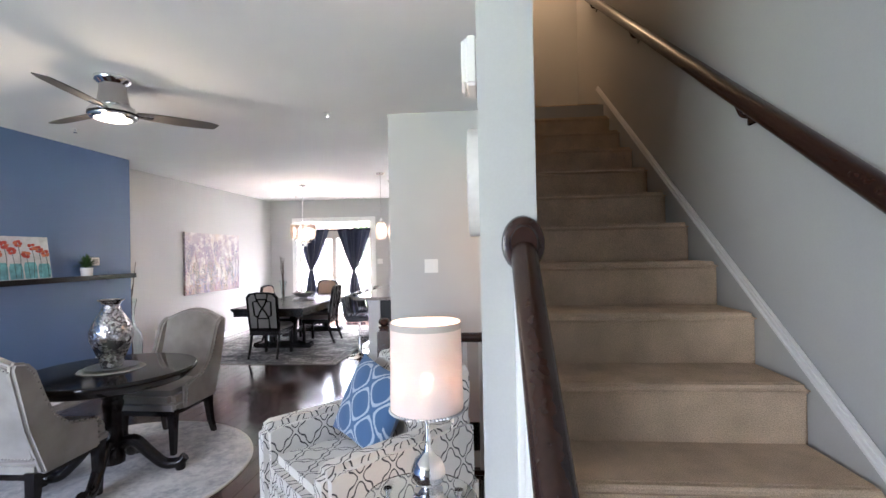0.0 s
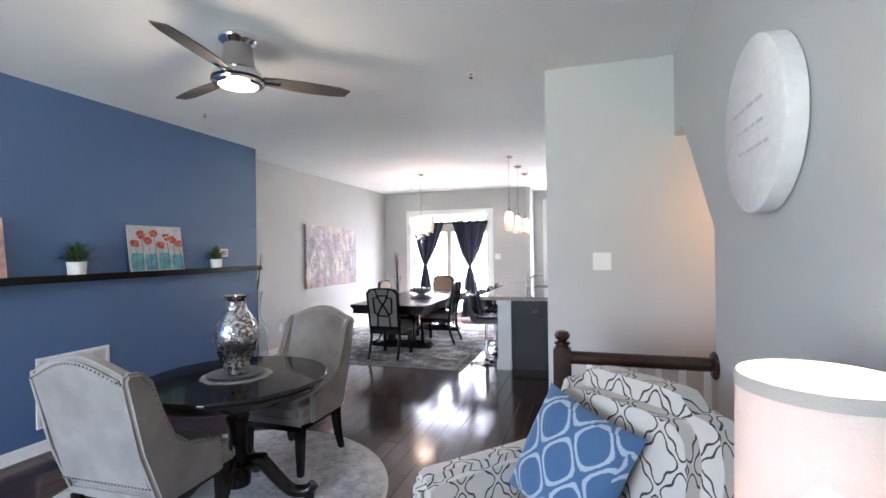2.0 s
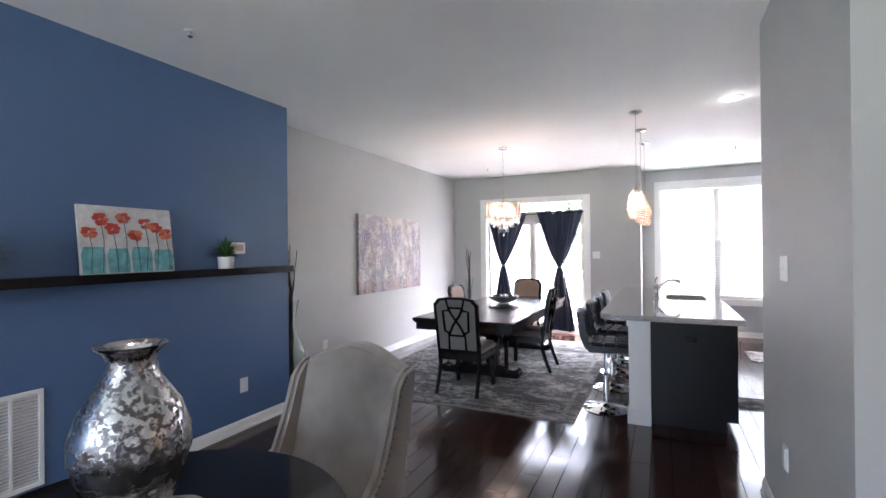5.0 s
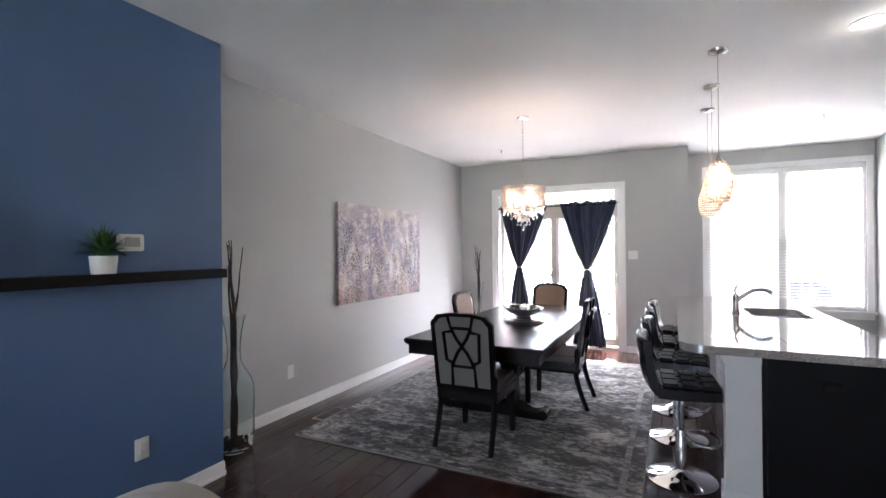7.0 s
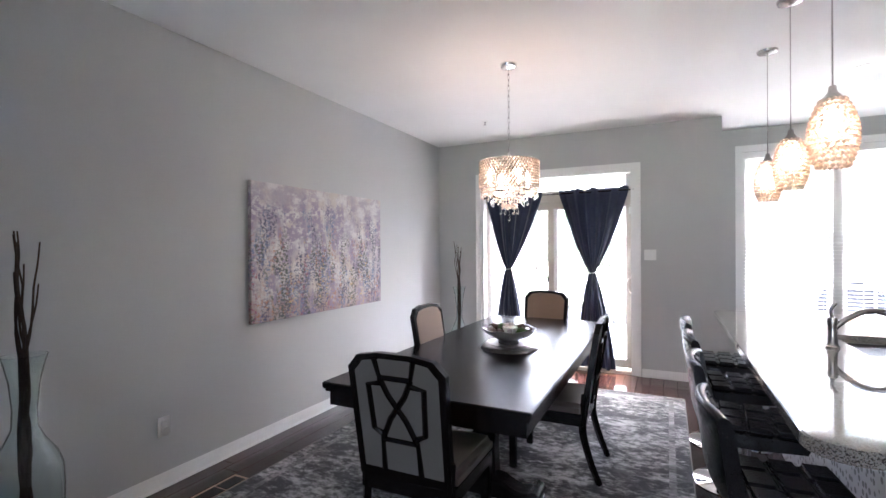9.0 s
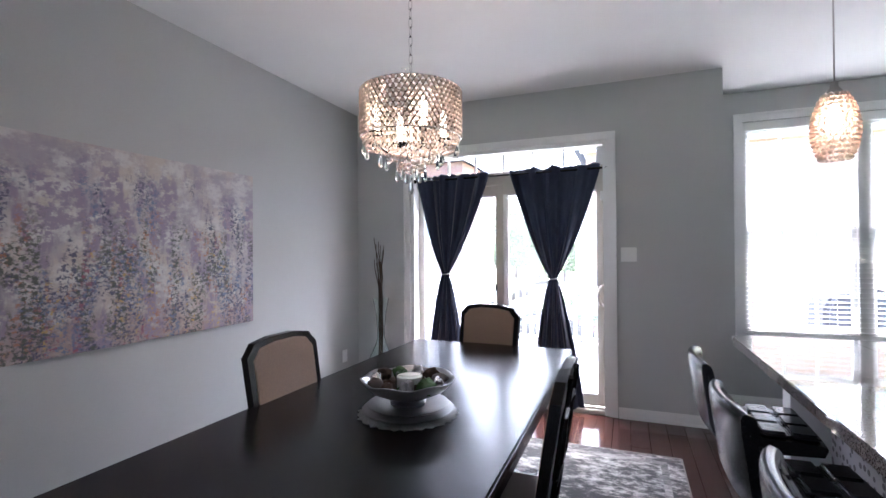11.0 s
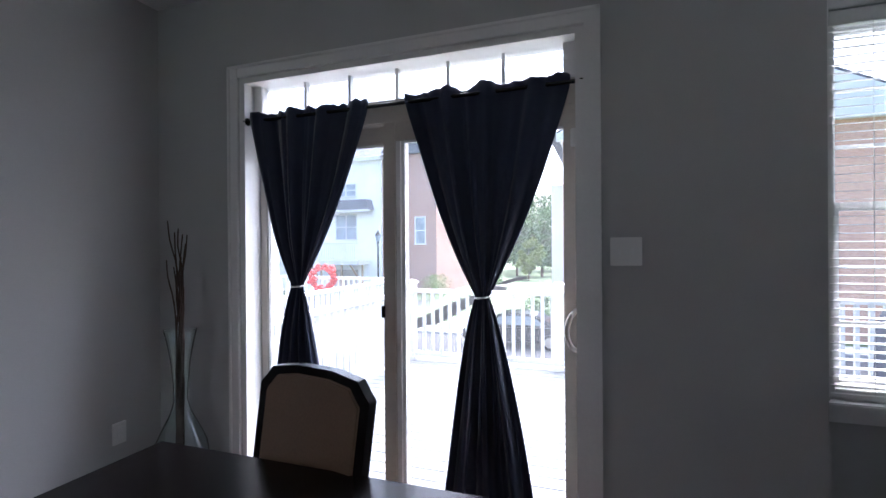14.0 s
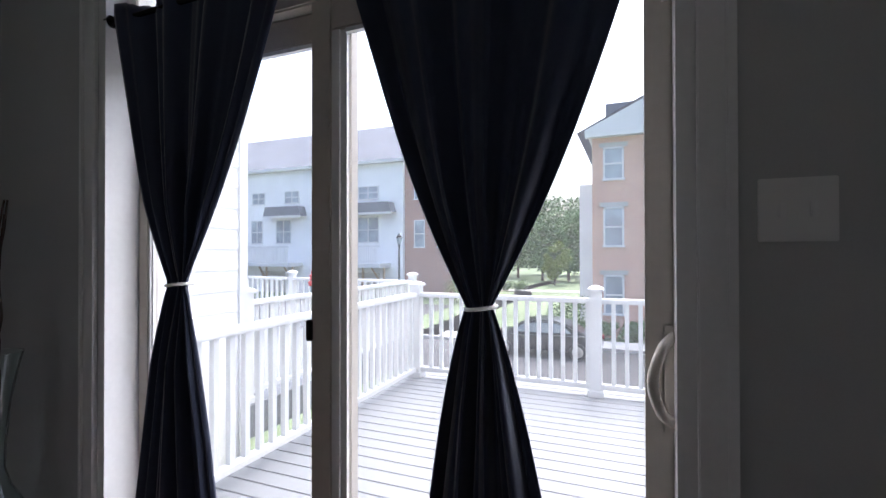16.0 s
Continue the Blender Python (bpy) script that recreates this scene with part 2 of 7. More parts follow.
_n.color(_c)
_n.bump(_n.noise(_n.coords(scale=(1, 1, 0.5)), 40.0, 5.0), 0.4, 0.004)


def glass_of(name, tint=(1, 1, 1), rough=0.0, ior=1.45):
    return material(name, tint, rough, Transmission_Weight=1.0, IOR=ior)


dark_wire = material("dark_wire", (0.10, 0.075, 0.055), 0.35, 0.9)
clear_glass = glass_of("clear_glass", (0.95, 1.0, 0.98))
green_glass = glass_of("green_glass", (0.92, 0.98, 0.97))
pane_glass = glass_of("pane_glass", (1, 1, 1), 0.0, 1.02)
# door glass: outdoor haze mixed in as a translucent veil, plus dirt drops
hazy_dusty_glass = glass_of("hazy_dusty_glass", (1, 1, 1), 0.0, 1.02)
_n = Nodes(hazy_dusty_glass)
_haze = _n.put("BsdfTranslucent", Color=(0.93, 0.96, 1.0, 1))
_vo = _n.put("TexVoronoi", Vector=_n.coords(), Scale=55.0)
_drop = _n.math("MULTIPLY", _n.ramp(_vo.outputs["Distance"], 0.06, 0.16, 1.0, 0.0), _n.ramp(_n.noise(_n.coords(), 2.3), 0.52, 0.62))
_fac = _n.math("ADD", _n.ramp(_n.noise(_n.coords(), 1.6), 0.3, 0.7, 0.012, 0.026), _n.math("MULTIPLY", _drop, 0.08))
_mix = _n.put("MixShader", Fac=_fac)
_n.nt.links.new(_n.b.outputs[0], _mix.inputs[1])
_n.nt.links.new(_haze.outputs[0], _mix.inputs[2])
_n.nt.links.new(_mix.outputs[0], _n.nt.nodes["Material Output"].inputs["Surface"])
crystal = material("crystal", (1.0, 0.86, 0.78), 0.15, Transmission_Weight=0.6, IOR=1.3)
shade_linen = material("shade_linen", (0.80, 0.68, 0.63), 0.9, grain=0.04, scale=300, bump=0.1, Transmission_Weight=0.13, IOR=1.0)
bulb_glow = glowing("bulb_glow", (1.0, 0.78, 0.54), 1.2)
fan_glow = glowing("fan_glow", (1.0, 0.80, 0.56), 0.045)
can_glow = glowing("can_glow", (1.0, 0.95, 0.88), 0.12)
tan_leather = material("tan_leather", (0.29, 0.20, 0.14), 0.55, grain=0.06, scale=120, bump=0.05, stain=0.08)
chair_cloth = material("chair_cloth", (0.17, 0.162, 0.15), 0.9, grain=0.08, scale=260, bump=0.1)
pewter = material("pewter", (0.16, 0.15, 0.145), 0.38, 0.9, grain=0.1, scale=300)
cream_cloth = material("cream_cloth", (0.48, 0.45, 0.41), 0.9, grain=0.06, scale=300, bump=0.1)
dark_seat = material("dark_seat", (0.16, 0.13, 0.12), 0.7, grain=0.06, scale=200, bump=0.1)
black_vinyl = material("black_vinyl", (0.014, 0.014, 0.017), 0.22, grain=0.1, scale=160, bump=0.05)
blade_grey = material("blade_grey", (0.075, 0.068, 0.064), 0.5, grain=0.1, scale=30)
leaf_green = material("leaf_green", (0.035, 0.095, 0.022), 0.6, grain=0.25, scale=60)
twig_brown = material("twig_brown", (0.055, 0.034, 0.024), 0.85, grain=0.2, scale=80, bump=0.2)
silver_paint = material("silver_paint", (0.34, 0.34, 0.35), 0.32, 0.75, grain=0.06, scale=90, stain=0.06, stain_scale=8)
lace_grey = material("lace_grey", (0.32, 0.33, 0.32), 0.6, 0.3, grain=0.25, scale=160, bump=0.4)
almond_vinyl = material("almond_vinyl", (0.56, 0.52, 0.46), 0.45, grain=0.03, scale=50, stain=0.03)
clock_white = material("clock_white", (0.74, 0.72, 0.71), 0.7, grain=0.05, scale=30, stain=0.05, stain_scale=5)
script_grey = material("script_grey", (0.57, 0.56, 0.57), 0.8, grain=0.1, scale=80)
grey_mark = material("grey_mark", (0.42, 0.41, 0.42), 0.8)
black_cabinet = material("black_cabinet", (0.006, 0.006, 0.007), 0.32, grain=0.1, scale=40, Specular_IOR_Level=0.2)
spotted_panel = material("spotted_panel", (0.42, 0.42, 0.43), 0.3)
_n = Nodes(spotted_panel)
_vo = _n.put("TexVoronoi", Vector=_n.coords(), Scale=26.0)
_vo.inputs["Randomness"].default_value = 0.6
_s = _n.ramp(_vo.outputs["Distance"], 0.30, 0.38)
_n.color(_n.mix(_s, (0.05, 0.05, 0.06), (0.40, 0.40, 0.42)))
_n.bump(_s, 0.2, 0.003)

# ---- tools ----
def part(name, bm, mat, parent=None, label="", smooth=False, bevel=0.0, seg=2):
    """Links a bmesh as one mesh object under a thing or a part."""
    if bevel:
        sharp = [e for e in bm.edges if e.is_manifold and e.calc_face_angle(0) > 0.6]
        bmesh.ops.bevel(bm, geom=sharp, offset=bevel, segments=seg, affect="EDGES", clamp_overlap=True)
    me = bpy.data.meshes.new(name)
    bm.to_mesh(me)
    bm.free()
    me.materials.append(mat)
    if smooth:
        me.shade_smooth()
        me.set_sharp_from_angle(angle=radians(40))
    ob = new(name, me)
    if parent is not None:
        ob.parent = parent
    if label:
        ob["label"] = label
    return ob


def thing(name, label, category, group="", place=None):
    ob = new(name)
    ob.empty_display_size = 0.1
    if place is not None:
        ob.matrix_world = place
    return tagged(ob, label, category, group)


def structure(name, bm, mat, label="", bevel=0.0):
    return tagged(part(name, bm, mat, None, label, bevel=bevel), kind="structure")


def box(bm, x0, x1, y0, y1, z0, z1, m=None):
    made = bmesh.ops.create_cube(bm, size=1, matrix=Matrix.LocRotScale(((x0 + x1) / 2, (y0 + y1) / 2, (z0 + z1) / 2), None, (x1 - x0, y1 - y0, z1 - z0)))
    if m is not None:
        bmesh.ops.transform(bm, matrix=m, verts=made["verts"])
    return bm


def boxes(*rows):
    bm = bmesh.new()
    for r in rows:
        box(bm, *r)
    return bm


def lathe(profile, n=32, place=(0, 0, 0), bm=None, m=None, caps=True):
    """A solid of revolution about z from (radius, height) rows, bottom to top."""
    bm = bm or bmesh.new()
    rings, first = [], len(bm.verts)
    made = []
    for r, z in profile:
        if r < 1e-5:
            ring = [bm.verts.new((place[0], place[1], place[2] + z))]
        else:
            ring = [bm.verts.new((place[0] + r * math.cos(2 * math.pi * k / n), place[1] + r * math.sin(2 * math.pi * k / n), place[2] + z)) for k in range(n)]
        rings.append(ring)
        made += ring
    for a, b in zip(rings, rings[1:]):
        for k in range(n):
            j = (k + 1) % n
            if len(a) == 1 and len(b) == 1:
                continue
            if len(a) == 1:
                bm.faces.new((a[0], b[j], b[k]))
            elif len(b) == 1:
                bm.faces.new((a[k], a[j], b[0]))
            else:
                bm.faces.new((a[k], a[j], b[j], b[k]))
    if caps and len(rings[0]) > 1:
        bm.faces.new(list(reversed(rings[0])))
    if caps and len(rings[-1]) > 1:
        bm.faces.new(rings[-1])
    if m is not None:
        bmesh.ops.transform(bm, matrix=m, verts=made)
    return bm


def tube(points, radius, n=10, bm=None, flat=1.0):
    """A swept round bar through points; radius is a number or one for each point."""
    bm = bm or bmesh.new()
    pts = [Vector(p) for p in points]
    rad = radius if isinstance(radius, (list, tuple)) else [radius] * len(pts)
    rings, side = [], None
    for i, p in enumerate(pts):
        d = (pts[min(i + 1, len(pts) - 1)] - pts[max(i - 1, 0)]).normalized()
        if side is None:
            side = d.cross(Vector((0, 0, 1)) if abs(d.z) < 0.9 else Vector((1, 0, 0))).normalized()
        else:
            side = (side - d * side.dot(d)).normalized()
        up = d.cross(side)
        rings.append([bm.verts.new(p + rad[i] * (math.cos(2 * math.pi * k / n) * side + flat * math.sin(2 * math.pi * k / n) * up)) for k in range(n)])
    for a, b in zip(rings, rings[1:]):
        for k in range(n):
            bm.faces.new((a[k], a[(k + 1) % n], b[(k + 1) % n], b[k]))
    bm.faces.new(list(reversed(rings[0])))
    bm.faces.new(rings[-1])
    bmesh.ops.recalc_face_normals(bm, faces=bm.faces)
    return bm


def plate(outline, depth, m=None, bm=None):
    """A flat plate from an outline of (x, z) rows, standing in the xz plane and depth thick along y."""
    bm = bm or bmesh.new()
    front = [bm.verts.new((x, 0, z)) for x, z in outline]
    back = [bm.verts.new((x, depth, z)) for x, z in outline]
    n = len(outline)
    faces = [bm.faces.new(front), bm.faces.new(list(reversed(back)))]
    for k in range(n):
        faces.append(bm.faces.new((front[k], back[k], back[(k + 1) % n], front[(k + 1) % n])))
    bmesh.ops.recalc_face_normals(bm, faces=faces)
    if m is not None:
        bmesh.ops.transform(bm, matrix=m, verts=front + back)
    return bm


def curve_points(rows, n=8):
    """A smooth line through rows (Catmull-Rom)."""
    p = [Vector(r) for r in rows]
    p = [2 * p[0] - p[1]] + p + [2 * p[-1] - p[-2]]
    out = []
    for i in range(1, len(p) - 2):
        for k in range(n):
            t = k / n
            out.append(0.5 * (2 * p[i] + (p[i + 1] - p[i - 1]) * t + (2 * p[i - 1] - 5 * p[i] + 4 * p[i + 1] - p[i + 2]) * t * t + (3 * p[i] - p[i - 1] - 3 * p[i + 1] + p[i + 2]) * t ** 3))
    return out + [p[-2]]

# ---- the shell of the house ----
CEIL = 2.74
XB, XW, YN, XJ, YK, XE = -2.99, -3.42, 10.05, -0.208, 10.75, 1.86  # blue wall, west wall, north wall, jog, window wall, kitchen east wall
XC, YS, XS, YC = 1.455, 3.90, 0.62, 0.88  # clock wall, stub wall, corridor face
YF = -3.0  # front wall behind
structure("floor", boxes((-3.6, 0.78, YF - 0.15, YN + 0.02, -0.25, -0.004), (0.78, 2.66, YF - 0.15, 2.93, -0.25, -0.004), (0.78, 2.66, YS, YN + 0.02, -0.25, -0.004), (XJ, 2.66, YN + 0.02, YK, -0.25, -0.004)), dark_floor)
structure("ceiling", boxes((-3.6, XC + 0.06, YF - 0.15, YN + 0.15, CEIL, CEIL + 0.2), (XC + 0.06, 2.66, YF - 0.15, 0.3, CEIL, CEIL + 0.2), (XC + 0.06, 2.66, 5.1, YK + 0.15, CEIL, CEIL + 0.2), (XJ, XC + 0.06, YN + 0.15, YK + 0.15, CEIL, CEIL + 0.2)), ceiling_paint)
structure("wall_west", boxes((XW - 0.12, XW, 5.29, YN + 0.15, -0.25, CEIL)), wall_paint)
structure("wall_blue", boxes((XW - 0.12, XB, YF - 0.15, 5.29, -0.25, CEIL)), blue_paint)
DX0, DX1, DZ = -2.83, -1.04, 2.27  # patio door opening
structure("wall_north", boxes((XW, DX0, YN, YN + 0.15, -0.25, CEIL), (DX1, XJ, YN, YN + 0.15, -0.25, CEIL), (DX0, DX1, YN, YN + 0.15, DZ, CEIL), (DX0, DX1, YN + 0.02, YN + 0.15, -0.25, -0.02)), wall_paint)
structure("wall_jog", boxes((XJ - 0.15, XJ, YN + 0.15, YK + 0.15, -0.25, CEIL)), wall_paint)
WX0, WX1, WZ0, WZ1 = 0.055, 1.765, 0.60, 2.475  # kitchen window opening
structure("wall_window", boxes((XJ, WX0, YK, YK + 0.15, -0.25, CEIL), (WX1, XE, YK, YK + 0.15, -0.25, CEIL), (WX0, WX1, YK, YK + 0.15, WZ1, CEIL), (WX0, WX1, YK, YK + 0.15, -0.25, WZ0)), wall_paint)
structure("wall_kitchen_east", boxes((XE, XE + 0.12, 10.02, YK + 0.15, 0, CEIL), (2.48, 2.66, 5.1, YK + 0.15, 0, CEIL)), wall_paint)
structure("wall_stub", boxes((XS, 2.66, YS, 4.02, -0.25, CEIL)), wall_paint)
structure("wall_closet", boxes((XS, 0.74, 4.02, 5.32, 0, CEIL)), wall_paint)
structure("wall_pantry", boxes((0.74, 2.66, 5.2, 5.32, 0, CEIL)), wall_paint)
# the wall between living room and stairs, open over the stairs down, with the underside of the flight above
clock = boxes((XC, XC + 0.13, YC, 2.93, 0, CEIL))
plate([(2.93, 1.55), (2.93, CEIL), (YS, CEIL), (YS, 2.2), (3.62, 2.2)], 0.12, Matrix(((0, 1, 0, XC), (1, 0, 0, 0), (0, 0, 1, 0), (0, 0, 0, 1))), clock)
structure("wall_clock", clock, wall_paint)
XR = 2.52  # stair wall
structure("wall_stair", boxes((XR, XR + 0.12, YF, 5.2, -2.6, 5.4)), wall_paint)
structure("wall_stair_upper", boxes((XC, XC + 0.12, 0.3, 5.2, CEIL + 0.2, 5.4), (XC, XR, 5.0, 5.12, 2.94, 5.4), (XC, XR, 0.18, 0.3, CEIL + 0.2, 5.4)), wall_paint)
structure("ceiling_stair", boxes((XC, XR + 0.12, 0.18, 5.2, 5.4, 5.5)), ceiling_paint)
FX0, FX1, FZ0, FZ1 = -2.85, -0.40, 0.55, 2.3  # front window behind
structure("wall_front", boxes((XW, FX0, YF - 0.15, YF, 0, CEIL), (FX1, 2.66, YF - 0.15, YF, 0, CEIL), (FX0, FX1, YF - 0.15, YF, 0, FZ0), (FX0, FX1, YF - 0.15, YF, FZ1, CEIL)), wall_paint)

# unseen slab for the storeys above, added to shade the deck from the sky
structure("wall_deck_shade", boxes((-3.56, 2.66, YN, YN + 0.15, CEIL + 0.21, 8.2)), wall_paint)

# the carpeted flight
RISE, RUN, Y1 = 0.193, 0.288, 0.256
flight = tagged(new("stairs"), "straight flight of beige carpeted stairs", "stairs", kind="structure")
for k in range(14):
    y, z = Y1 + RUN * k, 0.078 + RISE * (k + 1)
    bm = boxes((XC + 0.132, XR - 0.018, y, y + RUN + 0.03 if k < 13 else 5.0, z - 0.30 if k else 0.0, z))
    box(bm, XC + 0.134, XR - 0.020, y - 0.022, y + 0.03, z - 0.042, z - 0.0015)
    part("step", bm, carpet, flight, bevel=0.018, seg=3)

# ---- trim ----
def trim_run(name, rows, high=0.086, proud=0.014):
    """A baseboard of a plain board with a moulded cap, along one straight stretch; rows: (x0, y0, x1, y1, side)."""
    for x0, y0, x1, y1, sx, sy in rows:
        bm = bmesh.new()
        for z0, z1, d in ((0, 0.008, proud + 0.010), (0.008, 0.015, proud + 0.007), (0.015, high - 0.026, proud), (high - 0.026, high - 0.010, proud * 0.7), (high - 0.010, high, proud * 0.4)):
            xa, xb = sorted((x0, x1)) if sx == 0 else sorted((x0, x0 + sx * d))
            ya, yb = sorted((y0, y1)) if sy == 0 else sorted((y0, y0 + sy * d))
            box(bm, xa, xb, ya, yb, z0, z1)
        structure(name, bm, white_trim, "white painted wooden baseboard")


trim_run("baseboard", [(XB, YF, XB, 5.29, 1, 0), (XW, 5.29, XW, YN, 1, 0), (XW, 5.29, XB, 5.29, 0, 1), (XW, YN, -2.90, YN, 0, -1), (-0.966, YN, XJ, YN, 0, -1),
                       (XJ, YN, XJ, YK, 1, 0), (XJ, YK, XE, YK, 0, -1), (XE, 10.02, XE, YK, -1, 0), (XS, YS, XS, 5.32, -1, 0), (XS, YS, 0.78, YS, 0, -1), (XC, YC, XC, 2.93, -1, 0)])


def casing(name, x0, x1, z0, z1, y, wide, label, sill=0.0):
    """Casing boards round an opening in a wall whose face is at y."""
    top = thing(name, label, "trim")
    top["kind"] = "structure"
    for a, b, c, d in ((x0 - wide, x0, z0, z1 + wide), (x1, x1 + wide, z0, z1 + wide), (x0, x1, z1, z1 + wide)):
        bm = boxes((a, b, y - 0.016, y + 0.002, c, d))
        if b - a < wide + 0.01:
            outer = (a, a + 0.018) if a < x0 else (b - 0.018, b)
            box(bm, outer[0], outer[1], y - 0.024, y - 0.015, c, d)
        else:
            box(bm, a - wide, b + wide, y - 0.024, y - 0.015, d - 0.018, d)
        part("casing_board", bm, white_trim, top, bevel=0.003)
    if sill:
        part("sill", boxes((x0 - wide - 0.03, x1 + wide + 0.03, y - 0.05, y + 0.10, z0 - 0.03, z0)), white_trim, top, bevel=0.006)
        part("apron", boxes((x0 - wide, x1 + wide, y - 0.014, y + 0.002, z0 - 0.10, z0 - 0.03)), white_trim, top, bevel=0.003)


casing("door_casing", DX0, DX1, 0.0, DZ, YN, 0.066, "white painted casing round the patio door")
casing("window_casing", WX0, WX1, WZ0, WZ1, YK, 0.07, "white painted casing and sill of the kitchen window", sill=1)

# ---- patio door ----
door = thing("door_1", "almond vinyl sliding patio door with a divided transom", "door")
door["kind"] = "structure"
YD = YN + 0.09
part("jamb", boxes((DX0, DX0 + 0.035, YN, YN + 0.16, 0, DZ), (DX1 - 0.035, DX1, YN, YN + 0.16, 0, DZ), (DX0 + 0.035, DX1 - 0.035, YN, YN + 0.16, DZ - 0.03, DZ)), white_trim, door)
part("threshold", boxes((DX0 + 0.035, DX1 - 0.035, YN + 0.01, YN + 0.16, 0, 0.035), (DX0 + 0.035, DX1 - 0.035, YN + 0.05, YN + 0.06, 0.035, 0.05)), almond_vinyl, door, bevel=0.004)
part("head", boxes((DX0 + 0.035, DX1 - 0.035, YN + 0.072, YN + 0.15, 1.965, 2.085)), almond_vinyl, door, bevel=0.006)
for a, b in ((-2.795, -2.74), (-1.13, -1.075)):
    part("transom_stile", boxes((a, b, YD - 0.02, YD + 0.04, 2.085, 2.24)), white_trim, door, bevel=0.004)
for k in range(1, 6):
    x = -2.74 + 1.61 * k / 6
    part("transom_bar", boxes((x - 0.008, x + 0.008, YD + 0.0, YD + 0.03, 2.085, 2.24)), white_trim, door)
pane = part("transom_pane", boxes((-2.74, -1.13, YD + 0.012, YD + 0.018, 2.085, 2.24)), pane_glass, door)
pane.visible_shadow = False
for name, x0, x1, y in (("fixed_panel", -2.795, -1.90, YD + 0.045), ("sliding_panel", -2.005, -1.075, YD)):
    sw, bw = (0.050, 0.012) if name == "fixed_panel" else (0.070, 0.045)
    leaf = part(name, boxes((x0, x0 + sw, y - 0.02, y + 0.022, 0.05, 1.965), (x1 - 0.085 if name == "fixed_panel" else x1 - 0.055, x1, y - 0.02, y + 0.022, 0.05, 1.965), (x0 + sw, x1 - 0.055, y - 0.019, y + 0.021, 1.875, 1.965), (x0 + sw, x1 - 0.055, y - 0.019, y + 0.021, 0.05, 0.14)), almond_vinyl, door, "almond vinyl glazed panel", bevel=0.005)
    glaze = part("pane", boxes((x0 + sw, x1 - 0.055, y - 0.004, y + 0.002, 0.14, 1.875)), hazy_dusty_glass, leaf)
    glaze.visible_shadow = False
    part("glazing_bead", boxes((x0 + sw, x0 + sw + bw * 0.55, y - 0.017, y + 0.0, 0.14, 1.875), (x0 + sw + bw * 0.55, x0 + sw + bw, y - 0.009, y + 0.0, 0.14, 1.875), (x0 + sw + bw, x1 - 0.055, y - 0.017, y + 0.0, 1.863, 1.875), (x0 + sw + bw, x1 - 0.055, y - 0.017, y + 0.0, 0.14, 0.152)), white_trim, leaf)
handle = part("door_handle", tube(curve_points([(-1.075, YD - 0.025, 1.075), (-1.10, YD - 0.06, 1.05), (-1.118, YD - 0.075, 0.985), (-1.10, YD - 0.06, 0.92), (-1.075, YD - 0.025, 0.895)], 6), 0.011), almond_vinyl, door, "curved brushed door pull", smooth=True)
part("handle_plate", boxes((-1.097, -1.052, YD - 0.026, YD - 0.019, 0.87, 1.10)), almond_vinyl, door, bevel=0.004)
part("latch", boxes((-1.10, -1.06, YD - 0.032, YD - 0.019, 1.78, 1.86)), white_plastic, door, bevel=0.004)
part("keeper", boxes((-2.012, -1.995, YD - 0.034, YD - 0.019, 1.0, 1.06)), black_wood, door, bevel=0.003)

# curtain rod and the two tied curtains
YR = YN + 0.022
rod = thing("curtain_rod", "thin dark metal curtain rod with ball ends", "curtain rod")
part("bar", tube([(-2.80, YR, 2.038), (-1.05, YR, 2.048)], 0.009), black_wood, rod, smooth=True)
for x in (-2.80, -1.05):
    z = 2.038 if x < -2 else 2.048
    part("finial", lathe([(0, -0.022), (0.014, -0.018), (0.024, 0), (0.014, 0.018), (0, 0.022)], 16, (x, YR, z)), black_wood, rod, smooth=True)
    part("bracket", boxes((DX0, x + 0.005, YR - 0.006, YR + 0.006, z - 0.006, z + 0.006) if x < -2 else (x - 0.005, DX1, YR - 0.006, YR + 0.006, z - 0.006, z + 0.006)), black_wood, rod)


